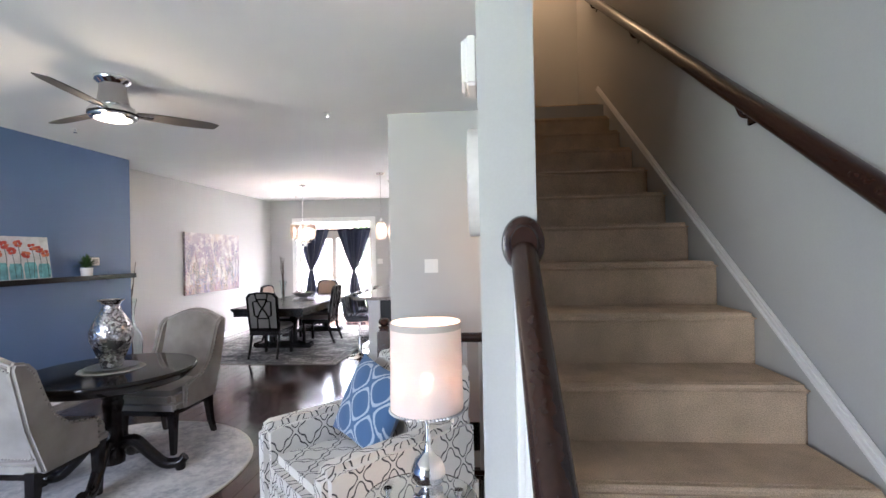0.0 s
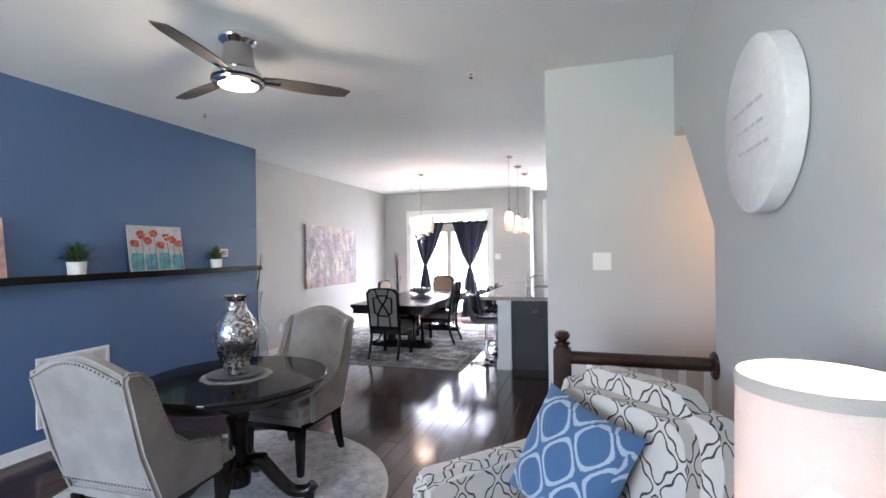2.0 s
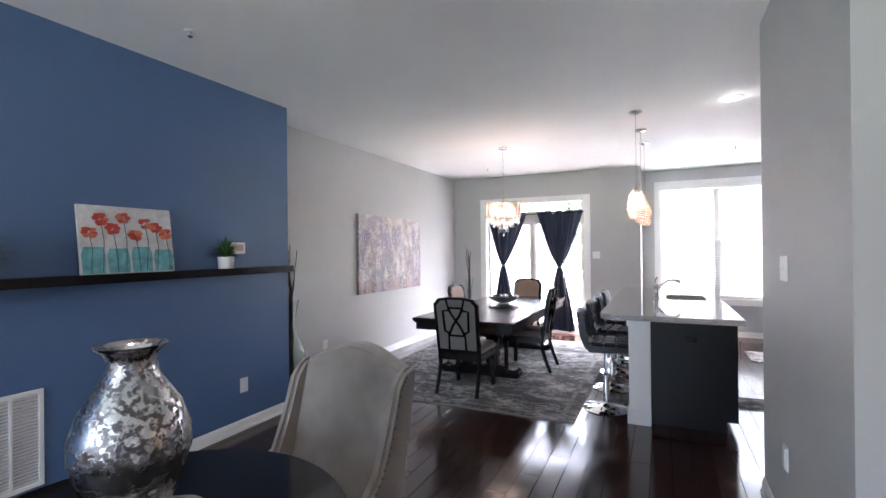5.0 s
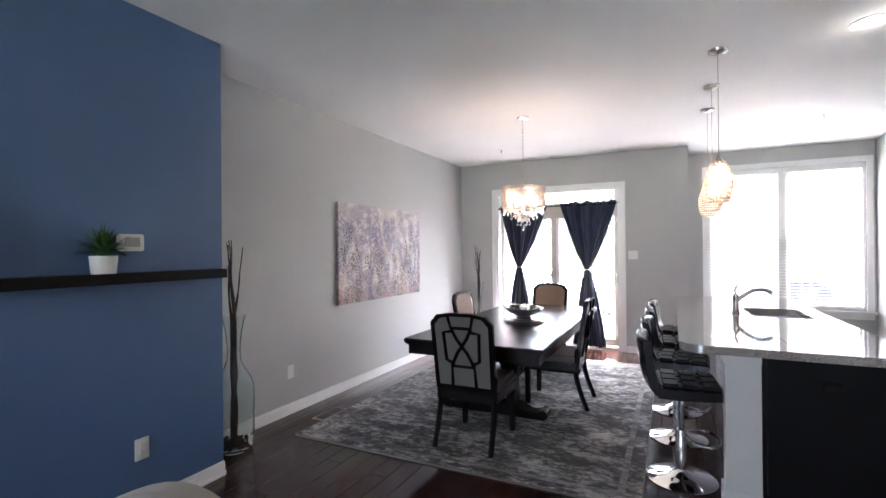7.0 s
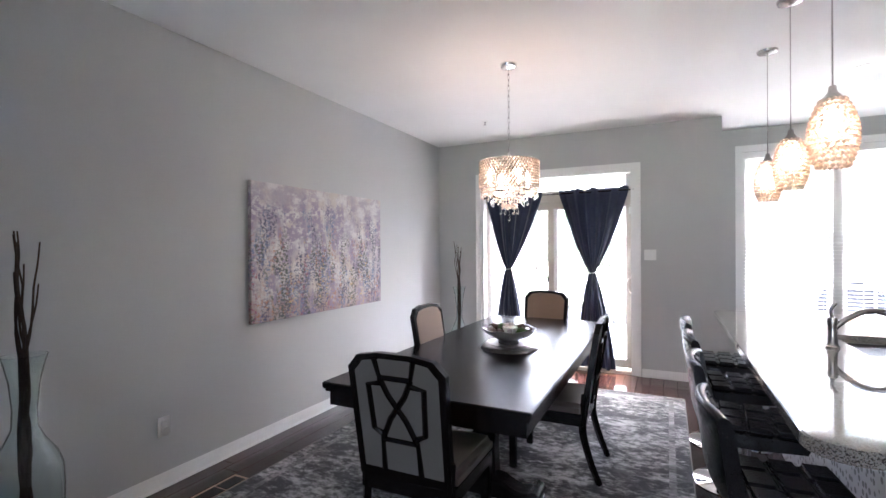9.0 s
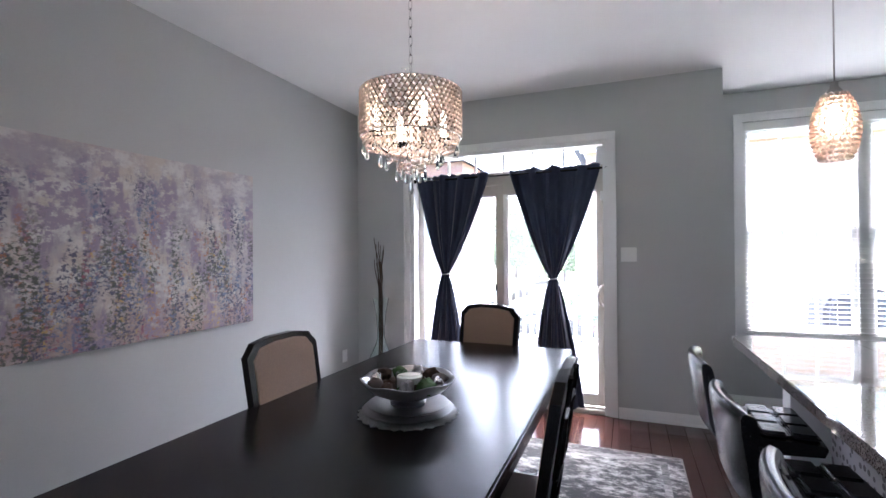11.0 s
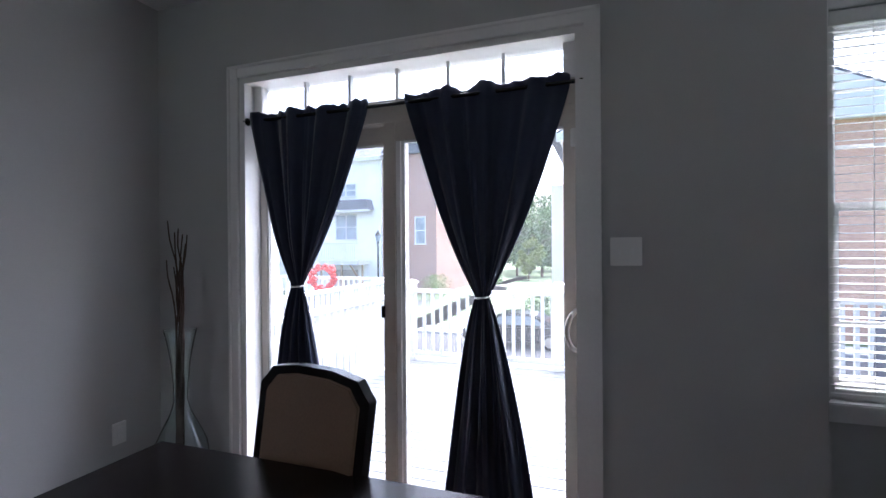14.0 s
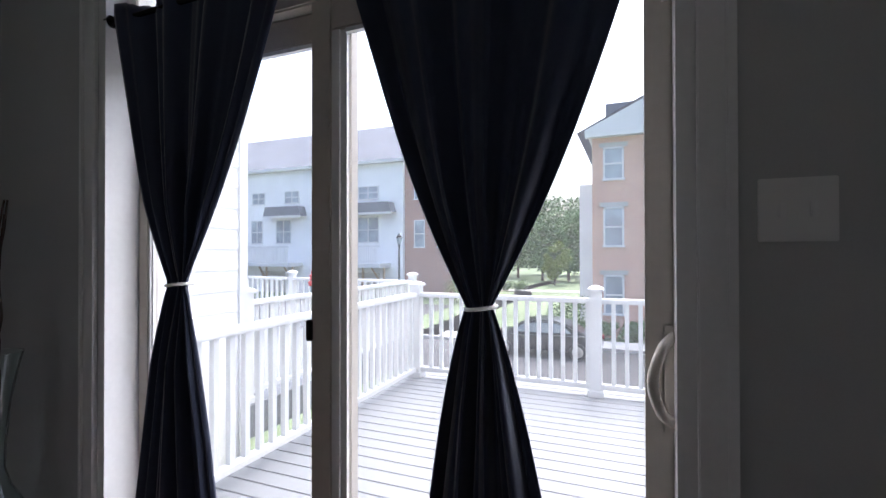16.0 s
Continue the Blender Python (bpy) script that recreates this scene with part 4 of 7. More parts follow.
def side_chair(place, group):
    """An upholstered chair with an arched wing back and nailhead trim; it faces -y."""
    top = thing("upholstered_chair", "grey velvet side chair with arched back, nailhead trim and dark legs", "chair", group, place)
    half = 0.262
    arch = [(-half, 0.40), (-half, 0.925)] + [(half * (-1 + 2 * k / 14), 0.952 + 0.085 * math.sin(math.pi * k / 14) ** 1.2) for k in range(15)] + [(half, 0.925), (half, 0.40)]
    lean = Matrix(((1, 0, 0, 0), (0, 1, 0.27, 0.06), (0, 0, 1, 0), (0, 0, 0, 1)))
    part("backrest", plate(arch, 0.085, lean), grey_velvet, top, bevel=0.022, seg=3, smooth=True)
    for s in (-1, 1):
        prof = [(0.22, 0.33), (0.30, 0.60), (0.335, 0.93), (0.315, 0.965), (0.235, 0.955), (0.190, 0.90), (0.150, 0.74), (0.110, 0.63), (0.030, 0.555), (-0.10, 0.525), (-0.16, 0.505), (-0.165, 0.33)]
        prof = [(p + 0.13 * max(0.0, q - 0.45), q) for p, q in prof]
        x = half - 0.035 if s > 0 else -half - 0.012
        part("wing", plate(prof, 0.047, Matrix.Translation((x, 0, 0)) @ YZ), grey_velvet, top, bevel=0.015, seg=3, smooth=True)
        nails = bmesh.new()
        line = curve_points([(0.238, 0.94, 0), (0.198, 0.88, 0), (0.160, 0.74, 0), (0.118, 0.645, 0), (0.04, 0.575, 0), (-0.10, 0.540, 0), (-0.15, 0.525, 0), (-0.155, 0.40, 0)], 8)
        for p in line[::2]:
            p = (p[0] + 0.13 * max(0.0, p[1] - 0.45), p[1])
            bmesh.ops.create_icosphere(nails, subdivisions=1, radius=0.0065, matrix=Matrix.Translation((x + (0.047 if s > 0 else 0.0), p[0] + 0.012, p[1] - 0.012)))
        tagged(part("nailhead_trim", nails, pewter, top, "row of pewter nailheads", smooth=True), kind="stuff")
    nails = bmesh.new()
    for k in range(27):
        x = half * (-0.95 + 1.9 * k / 26)
        z = 0.918 + 0.085 * math.sin(math.pi * (0.5 + x / half / 2)) ** 1.2
        bmesh.ops.create_icosphere(nails, subdivisions=1, radius=0.0065, matrix=Matrix.Translation((x, 0.06 + 0.085 + 0.27 * z + 0.001, z)))
        bmesh.ops.create_icosphere(nails, subdivisions=1, radius=0.0065, matrix=Matrix.Translation((x, 0.06 + 0.085 + 0.27 * 0.43 + 0.001, 0.43)))
    tagged(part("back_nailhead_trim", nails, pewter, top, "row of pewter nailheads", smooth=True), kind="stuff")
    part("seat", boxes((-half + 0.022, half - 0.022, -0.27, 0.22, 0.355, 0.485)), grey_velvet, top, bevel=0.04, seg=4, smooth=True)
    part("seat_rail", boxes((-half + 0.01, half - 0.01, -0.265, 0.24, 0.33, 0.40)), grey_velvet, top, bevel=0.02, seg=3, smooth=True)
    part("apron", boxes((-half + 0.03, half - 0.03, -0.25, 0.22, 0.295, 0.332)), black_wood, top, "dark stained seat rail", bevel=0.004)
    for x, y, dx, dy in ((-0.205, -0.215, 0, 0), (0.205, -0.215, 0, 0), (-0.205, 0.215, -0.015, 0.055), (0.205, 0.215, 0.015, 0.055)):
        bm = bmesh.new()
        n = 6
        rings = []
        for k in range(n + 1):
            t = k / n
            r = 0.017 + 0.012 * t
            cx, cy, z = x + dx * (1 - t) ** 2, y + dy * (1 - t) ** 2, 0.345 * t
            rings.append([bm.verts.new((cx + a * r, cy + b * r, z)) for a, b in ((-1, -1), (1, -1), (1, 1), (-1, 1))])
        for a, b in zip(rings, rings[1:]):
            for k in range(4):
                bm.faces.new((a[k], a[(k + 1) % 4], b[(k + 1) % 4], b[k]))
        bm.faces.new(list(reversed(rings[0])))
        bm.faces.new(rings[-1])
        part("leg", bm, black_wood, top, "dark stained tapered leg", bevel=0.003)
    return top


side_a = side_chair(pose(-1.19, 2.315, 0.008, 0, 0, 182), "chairs at the round table")
copy_thing(side_a, pose(-1.10, 3.335, 0.008, 0, 0, -1))

# armchair
ac = thing("armchair", "cream armchair in a dark trellis print with a loose seat cushion", "armchair", place=pose(0.835, 2.33, 0, 0, 0, -45))
part("base", boxes((-0.385, 0.45, -0.48, 0.38, 0.06, 0.30)), armchair_cloth, ac, bevel=0.02, seg=3, smooth=True)
for s in (-1, 1):
    part("arm", plate([(-0.50, 0.06), (-0.505, 0.57), (-0.45, 0.60), (0.0, 0.612), (0.30, 0.63), (0.36, 0.60), (0.36, 0.06)], 0.13, Matrix.Translation((-0.385 if s < 0 else 0.32, 0, 0)) @ YZ), armchair_cloth, ac, bevel=0.03, seg=4, smooth=True)
part("backrest", plate([(-0.33, 0.1), (-0.335, 0.75), (-0.31, 0.86), (-0.24, 0.935), (-0.10, 0.955), (0.20, 0.955), (0.34, 0.935), (0.41, 0.86), (0.435, 0.75), (0.43, 0.1)], 0.25, Matrix(((1, 0, 0, 0), (0, 1, 0.13, 0.05), (0, 0, 1, 0), (0, 0, 0, 1)))), armchair_cloth, ac, bevel=0.075, seg=6, smooth=True)
part("seat_cushion", boxes((-0.25, 0.315, -0.50, 0.20, 0.30, 0.45)), armchair_cloth, ac, bevel=0.045, seg=4, smooth=True)
for x, y in ((-0.33, -0.43), (0.40, -0.43), (-0.33, 0.32), (0.40, 0.32)):
    part("foot", boxes((x - 0.025, x + 0.025, y - 0.025, y + 0.025, 0, 0.065)), black_wood, ac, bevel=0.004)


def cushion_mesh(half, thick, n=20):
    """A knife-edged square cushion with plump middle and drawn-out corners."""
    bm = bmesh.new()
    grids = []
    for s in (1, -1):
        grid = []
        for j in range(n + 1):
            row = []
            for i in range(n + 1):
                u, v = -1 + 2 * i / n, -1 + 2 * j / n
                puff = (max(0.0, 1 - u * u) * max(0.0, 1 - v * v)) ** 0.42
                pull = 1 - 0.07 * (1 - v * v) * abs(u) ** 3 if abs(u) > abs(v) else 1 - 0.07 * (1 - u * u) * abs(v) ** 3
                crease = 0.004 * math.sin(9 * u + 5 * v) * puff
                row.append(bm.verts.new((half * u * pull, s * thick * puff + crease, half * v * pull)))
            grid.append(row)
        grids.append(grid)
        for j in range(n):
            for i in range(n):
                f = (grid[j][i], grid[j][i + 1], grid[j + 1][i + 1], grid[j + 1][i])
                bm.faces.new(f if s < 0 else tuple(reversed(f)))
    bmesh.ops.remove_doubles(bm, verts=bm.verts, dist=0.0005)
    return bm


pil = tagged(part("throw_pillow", cushion_mesh(0.225, 0.085), pillow_cloth, smooth=True), "blue cushion with a pale ikat lozenge print, on the armchair", "pillow")
pil.matrix_world = pose(0.835, 2.33, 0, 0, 0, -45) @ pose(-0.005, -0.01, 0.655, -22, 12, 5)

# glass side table and the table lamp
LX, LY, LZ = 1.255, 1.41, 0.64
st = thing("glass_side_table", "round clear glass side table on chrome posts", "side table", place=pose(LX - 0.03, LY + 0.0, 0))
part("tabletop", lathe([(0.195, LZ - 0.012), (0.20, LZ - 0.006), (0.195, LZ), (0, LZ)], 48), clear_glass, st, smooth=True)
part("shelf", lathe([(0.165, 0.22), (0.17, 0.226), (0.165, 0.232), (0, 0.232)], 40), clear_glass, st, smooth=True)
for k in range(3):
    a = radians(30 + 120 * k)
    part("post", lathe([(0.014, 0), (0.014, 0.01), (0.009, 0.015), (0.009, LZ - 0.022), (0.016, LZ - 0.018), (0.016, LZ - 0.012)], 16, (0.15 * math.cos(a), 0.15 * math.sin(a), 0)), chrome, st, smooth=True)
lamp = thing("table_lamp", "chrome ball table lamp with a white drum shade, lit", "table lamp", place=pose(LX, LY, LZ))
part("base", lathe([(0.052, 0), (0.055, 0.008), (0.045, 0.014), (0.042, 0.022), (0.050, 0.026), (0.050, 0.034), (0.030, 0.040), (0.024, 0.046)], 32), chrome, lamp, smooth=True)
part("ball", lathe([(0.024, 0.044), (0.048, 0.060), (0.060, 0.085), (0.060, 0.105), (0.046, 0.135), (0.022, 0.155), (0.012, 0.175), (0.010, 0.20)], 36), chrome, lamp, smooth=True)
part("stem", lathe([(0.010, 0.195), (0.008, 0.24), (0.008, 0.33), (0.012, 0.335), (0.012, 0.36)], 20), chrome, lamp, smooth=True)
shade = part("shade", lathe([(0.126, 0.315), (0.122, 0.612), (0.120, 0.612), (0.124, 0.315), (0.126, 0.315)], 56, caps=False), shade_linen, lamp, smooth=True)
part("top_band", lathe([(0.1235, 0.590), (0.1235, 0.613), (0.121, 0.613)], 56, caps=False), cream_cloth, shade, smooth=True)
beads = bmesh.new()
for k in range(64):
    a = 2 * math.pi * k / 64
    bmesh.ops.create_icosphere(beads, subdivisions=1, radius=0.0065, matrix=Matrix.Translation((0.127 * math.cos(a), 0.127 * math.sin(a), 0.312)))
part("bead_trim", beads, silver_paint, shade, smooth=True)
part("bulb", lathe([(0.010, 0.36), (0.014, 0.375), (0.016, 0.39), (0.010, 0.402), (0, 0.405)], 20), bulb_glow, lamp, smooth=True)
point_lamp("table_lamp_light", (LX, LY, LZ + 0.41), 0.24, (1.0, 0.66, 0.42), 0.02)

# clock-like round wall disc, door chime
disc = thing("round_wall_art", "large round whitewashed wall disc with faint grey script bars", "wall art", place=pose(XC, 2.215, 1.845, 0, 0, -90))
part("disc", lathe([(0.262, -0.03), (0.274, -0.022), (0.274, 0.030), (0.264, 0.036), (0, 0.036)], 72, m=pose(0, -0.030, 0, 90)), clock_white, disc, smooth=True)
rnd = random.Random(5)
for j in range(3):
    x = -0.15 + 0.03 * j
    while x < 0.14:
        w = rnd.uniform(0.03, 0.06)
        part("script_bar", boxes((x, x + w, -0.0690, -0.0655, 0.06 - 0.07 * j, 0.068 - 0.07 * j)), script_grey, disc)
        x += w + 0.02
chime = thing("door_chime", "white plastic door chime box high on the wall", "door chime", place=pose(XC, 1.53, 2.17, 0, 0, -90))
part("case", boxes((-0.09, 0.09, -0.05, 0, -0.09, 0.09)), white_plastic, chime, bevel=0.012, seg=3)
part("cover", plate([(-0.07, -0.07), (-0.075, 0.075), (0.075, 0.075), (0.07, -0.07), (0.03, -0.10), (-0.03, -0.10)], 0.012, Matrix.Translation((0, -0.06, 0))), white_trim, chime, bevel=0.004)

# floating shelf and what stands on it
shelf = thing("wall_shelf", "long black floating shelf on the blue wall", "shelf")
part("board", boxes((XB, XB + 0.13, 0.6, 5.225, 1.257, 1.311)), black_wood, shelf, bevel=0.003)


def potted_plant(y, size, seed):
    rnd = random.Random(seed)
    top = thing("potted_plant", "small green artificial plant in a white square-sided pot", "plant", "plants on the shelf", pose(XB + 0.068, y, 1.311))
    bm = bmesh.new()
    w, h = 0.060 * size, 0.088 * size
    lathe([(w * 0.86, 0), (w * 0.88, 0.004), (w, h), (w * 0.88, h), (w * 0.86, h - 0.012), (0, h - 0.012)], 28, bm=bm)
    part("pot", bm, white_plastic, top, smooth=True)
    leaves = bmesh.new()
    for k in range(150):
        a, tilt = rnd.uniform(0, 6.283), rnd.uniform(0.05, 1.3)
        ln = rnd.uniform(0.10, 0.18) * size
        pts = []
        for i in range(5):
            t = i / 4
            out = ln * t * math.sin(tilt * (0.6 + 0.6 * t))
            pts.append(Vector((out * math.cos(a), out * math.sin(a), h - 0.012 + ln * t * math.cos(tilt * (0.6 + 0.6 * t)))))
        sd = Vector((-math.sin(a), math.cos(a), 0)) * 0.0075 * size
        prev = None
        for i, p in enumerate(pts):
            if p.x < -0.062:
                p.x = -0.062
            wdt = sd * (0.5, 1, 1, 0.7, 0.05)[i]
            pair = (leaves.verts.new(p - wdt), leaves.verts.new(p + wdt))
            if prev:
                leaves.faces.new((prev[0], prev[1], pair[1], pair[0]))
            prev = pair
    part("leaves", leaves, leaf_green, top)


potted_plant(3.135, 1.12, 1)
potted_plant(4.566, 1.0, 2)
potted_plant(1.75, 1.1, 3)

red_paint = material("red_paint", (0.42, 0.045, 0.025), 0.6, grain=0.3, scale=40)
orange_paint = material("orange_paint", (0.50, 0.13, 0.06), 0.6, grain=0.3, scale=40)
teal_paint = material("teal_paint", (0.12, 0.33, 0.38), 0.6, grain=0.3, scale=18, stain=0.2, stain_scale=9)
stem_paint = material("stem_paint", (0.05, 0.10, 0.10), 0.7)
art_ground = material("art_ground", (0.52, 0.52, 0.54), 0.7, grain=0.1, scale=50, stain=0.15, stain_scale=8)
pink_ground = material("pink_ground", (0.55, 0.36, 0.32), 0.7, grain=0.1, scale=30, stain=0.3, stain_scale=7)


def flower_canvas(y, width, high, ground, seed, blooms):
    """A small stretched canvas leaning on the wall, painted with poppies in jars."""
    rnd = random.Random(seed)
    top = thing("flower_painting", "small canvas of red poppies in teal jars leaning on the wall" if blooms else "small canvas in blurred pink tones leaning on the wall", "painting", place=pose(XB + 0.062, y, 1.311, -7, 0, 90))
    part("canvas", boxes((-width / 2, width / 2, -0.008, 0.010, 0, high)), ground, top, bevel=0.002)
    for k in range(blooms):
        cx = -width / 2 + width * (0.10 + 0.82 * k / (blooms - 1))
        cz = high * (0.60, 0.80, 0.66, 0.83, 0.58, 0.76, 0.70)[k % 7]
        bm = tube([(cx, -0.0085, cz), (cx + 0.012, -0.0085, cz * 0.6), (cx + rnd.uniform(-0.01, 0.02), -0.0085, 0.012)], 0.0042, 5, flat=0.3)
        part("stem", bm, stem_paint, top)
        for j in range(6):
            a = 6.283 * j / 6 + rnd.uniform(-0.3, 0.3)
            px, pz, r = cx + 0.026 * math.cos(a), cz + 0.024 * math.sin(a), rnd.uniform(0.016, 0.024)
            ring = [(min(width / 2 - 0.003, max(-width / 2 + 0.003, px + r * 1.1 * math.cos(b))), pz + r * 0.72 * math.sin(b) * (1 + 0.2 * math.sin(3 * b))) for b in [6.283 * i / 10 for i in range(10)]]
            part("petal", plate(ring, 0.0012, Matrix.Translation((0, -0.0095 - 0.0004 * j, 0))), red_paint if rnd.random() < 0.6 else orange_paint, top)
    if blooms:
        for k in range(4):
            x0 = -width / 2 + 0.006 + k * width / 4
            h = high * rnd.uniform(0.28, 0.42)
            part("painted_jar", plate([(x0 + 0.005, 0.004), (x0, h * 0.7), (x0 + 0.014, h), (x0 + width / 4 - 0.022, h), (x0 + width / 4 - 0.010, h * 0.7), (x0 + width / 4 - 0.014, 0.004)], 0.0012, Matrix.Translation((0, -0.0088, 0))), teal_paint, top)


flower_canvas(3.87, 0.565, 0.415, art_ground, 4, 8)
flower_canvas(2.47, 0.42, 0.42, pink_ground, 9, 0)

# ceiling fan
fan = thing("ceiling_fan", "brushed nickel flush ceiling fan with three grey blades, light on", "ceiling fan", place=pose(-1.072, 2.79, CEIL))
part("canopy", lathe([(0.078, -0.055), (0.084, -0.046), (0.106, -0.030), (0.112, -0.018), (0.112, 0)], 48), chrome, fan, smooth=True)
part("neck", lathe([(0.102, -0.190), (0.092, -0.155), (0.082, -0.09), (0.080, -0.05)], 48), nickel, fan, smooth=True)
part("motor", lathe([(0.120, -0.285), (0.140, -0.278), (0.149, -0.258), (0.147, -0.236), (0.130, -0.208), (0.104, -0.192), (0.098, -0.184)], 56), chrome, fan, smooth=True)
part("motor_band", lathe([(0.1495, -0.264), (0.1505, -0.257), (0.1495, -0.248)], 56), black_wood, fan, smooth=True)
part("light_lens", lathe([(0, -0.302), (0.05, -0.300), (0.088, -0.294), (0.110, -0.287), (0.118, -0.282)], 48), fan_glow, fan, smooth=True)
for ang in (45.6, 163.0, 280.5):
    out = [(0.13, -0.045), (0.22, -0.062), (0.40, -0.072), (0.56, -0.062), (0.655, -0.045), (0.675, 0.035), (0.60, 0.058), (0.40, 0.060), (0.22, 0.050), (0.13, 0.035)]
    bm = plate(out, 0.007, pose(0, 0, 0, 90))
    b = part("blade", bm, blade_grey, fan, "charcoal grey tapered blade", bevel=0.002)
    b.matrix_local = pose(0, 0, -0.235, 0, 0, ang) @ pose(0, 0, 0, -11)
    part("blade_arm", boxes((0.10, 0.24, -0.018, 0.018, -0.008, 0.003)), chrome, b, bevel=0.003)
point_lamp("fan_light", (-1.072, 2.79, CEIL - 0.37), 0.45, (1.0, 0.78, 0.55), 0.09)

# ---- dining room ----
rug = tagged(part("dining_rug", boxes((-3.02, -0.58, 5.96, 9.36, 0, 0.010)), dining_rug_cloth), "large rectangular abraded grey woven rug under the table", "rug")
part("border", boxes((-2.93, -2.89, 6.05, 9.27, 0.009, 0.0112), (-0.71, -0.67, 6.05, 9.27, 0.009, 0.0112), (-2.89, -0.71, 6.05, 6.09, 0.009, 0.0112), (-2.89, -0.71, 9.23, 9.27, 0.009, 0.0112)), rug_border_cloth, rug)
part("binding", boxes((-3.026, -3.018, 5.955, 9.365, 0, 0.0105), (-0.582, -0.574, 5.955, 9.365, 0, 0.0105), (-3.018, -0.582, 5.952, 5.962, 0, 0.0105), (-3.018, -0.582, 9.358, 9.368, 0, 0.0105)), chair_cloth, rug)

dt = thing("dining_table", "long black-brown double-pedestal dining table", "table", place=pose(-1.81, 7.85, 0.010))
HX, HY = 0.57, 1.35
part("tabletop", boxes((-HX, HX, -HY, HY, 0.655, 0.692)), black_wood, dt, bevel=0.007, seg=3)
part("edge_moulding", boxes((-HX + 0.012, HX - 0.012, -HY + 0.012, HY - 0.012, 0.640, 0.656)), black_wood, dt, bevel=0.004)
part("apron", boxes((-HX + 0.03, HX - 0.03, -HY + 0.03, -HY + 0.055, 0.565, 0.642), (-HX + 0.03, HX - 0.03, HY - 0.055, HY - 0.03, 0.565, 0.642), (-HX + 0.03, -HX + 0.055, -HY + 0.055, HY - 0.055, 0.565, 0.642), (HX - 0.055, HX - 0.03, -HY + 0.055, HY - 0.055, 0.565, 0.642)), black_wood, dt, bevel=0.003)
for s in (-1, 1):
    y = s * 0.78
    for x in (-0.17, 0.17):
        part("pedestal_post", plate([(-0.05, 0.10), (-0.042, 0.30), (-0.058, 0.42), (-0.045, 0.52), (-0.075, 0.60), (0.075, 0.60), (0.045, 0.52), (0.058, 0.42), (0.042, 0.30), (0.05, 0.10)], 0.10, Matrix.Translation((x, y - 0.05, 0))), black_wood, dt, bevel=0.010)
    part("pedestal_head", boxes((-0.40, 0.40, y - 0.06, y + 0.06, 0.595, 0.645)), black_wood, dt, bevel=0.008)
    part("pedestal_foot", plate([(-0.46, 0.0), (-0.48, 0.04), (-0.43, 0.075), (-0.34, 0.06), (-0.24, 0.11), (0.24, 0.11), (0.34, 0.06), (0.43, 0.075), (0.48, 0.04), (0.46, 0.0)], 0.13, Matrix.Translation((0, y - 0.065, 0))), black_wood, dt, bevel=0.012)
    for x in (-0.44, 0.44):
        part("scroll", lathe([(0.036, -0.075), (0.036, 0.075)], 20, m=pose(x, y, 0.052, 90)), black_wood, dt, smooth=True)
part("stretcher", boxes((-0.05, 0.05, -0.73, 0.73, 0.16, 0.22)), black_wood, dt, bevel=0.008)


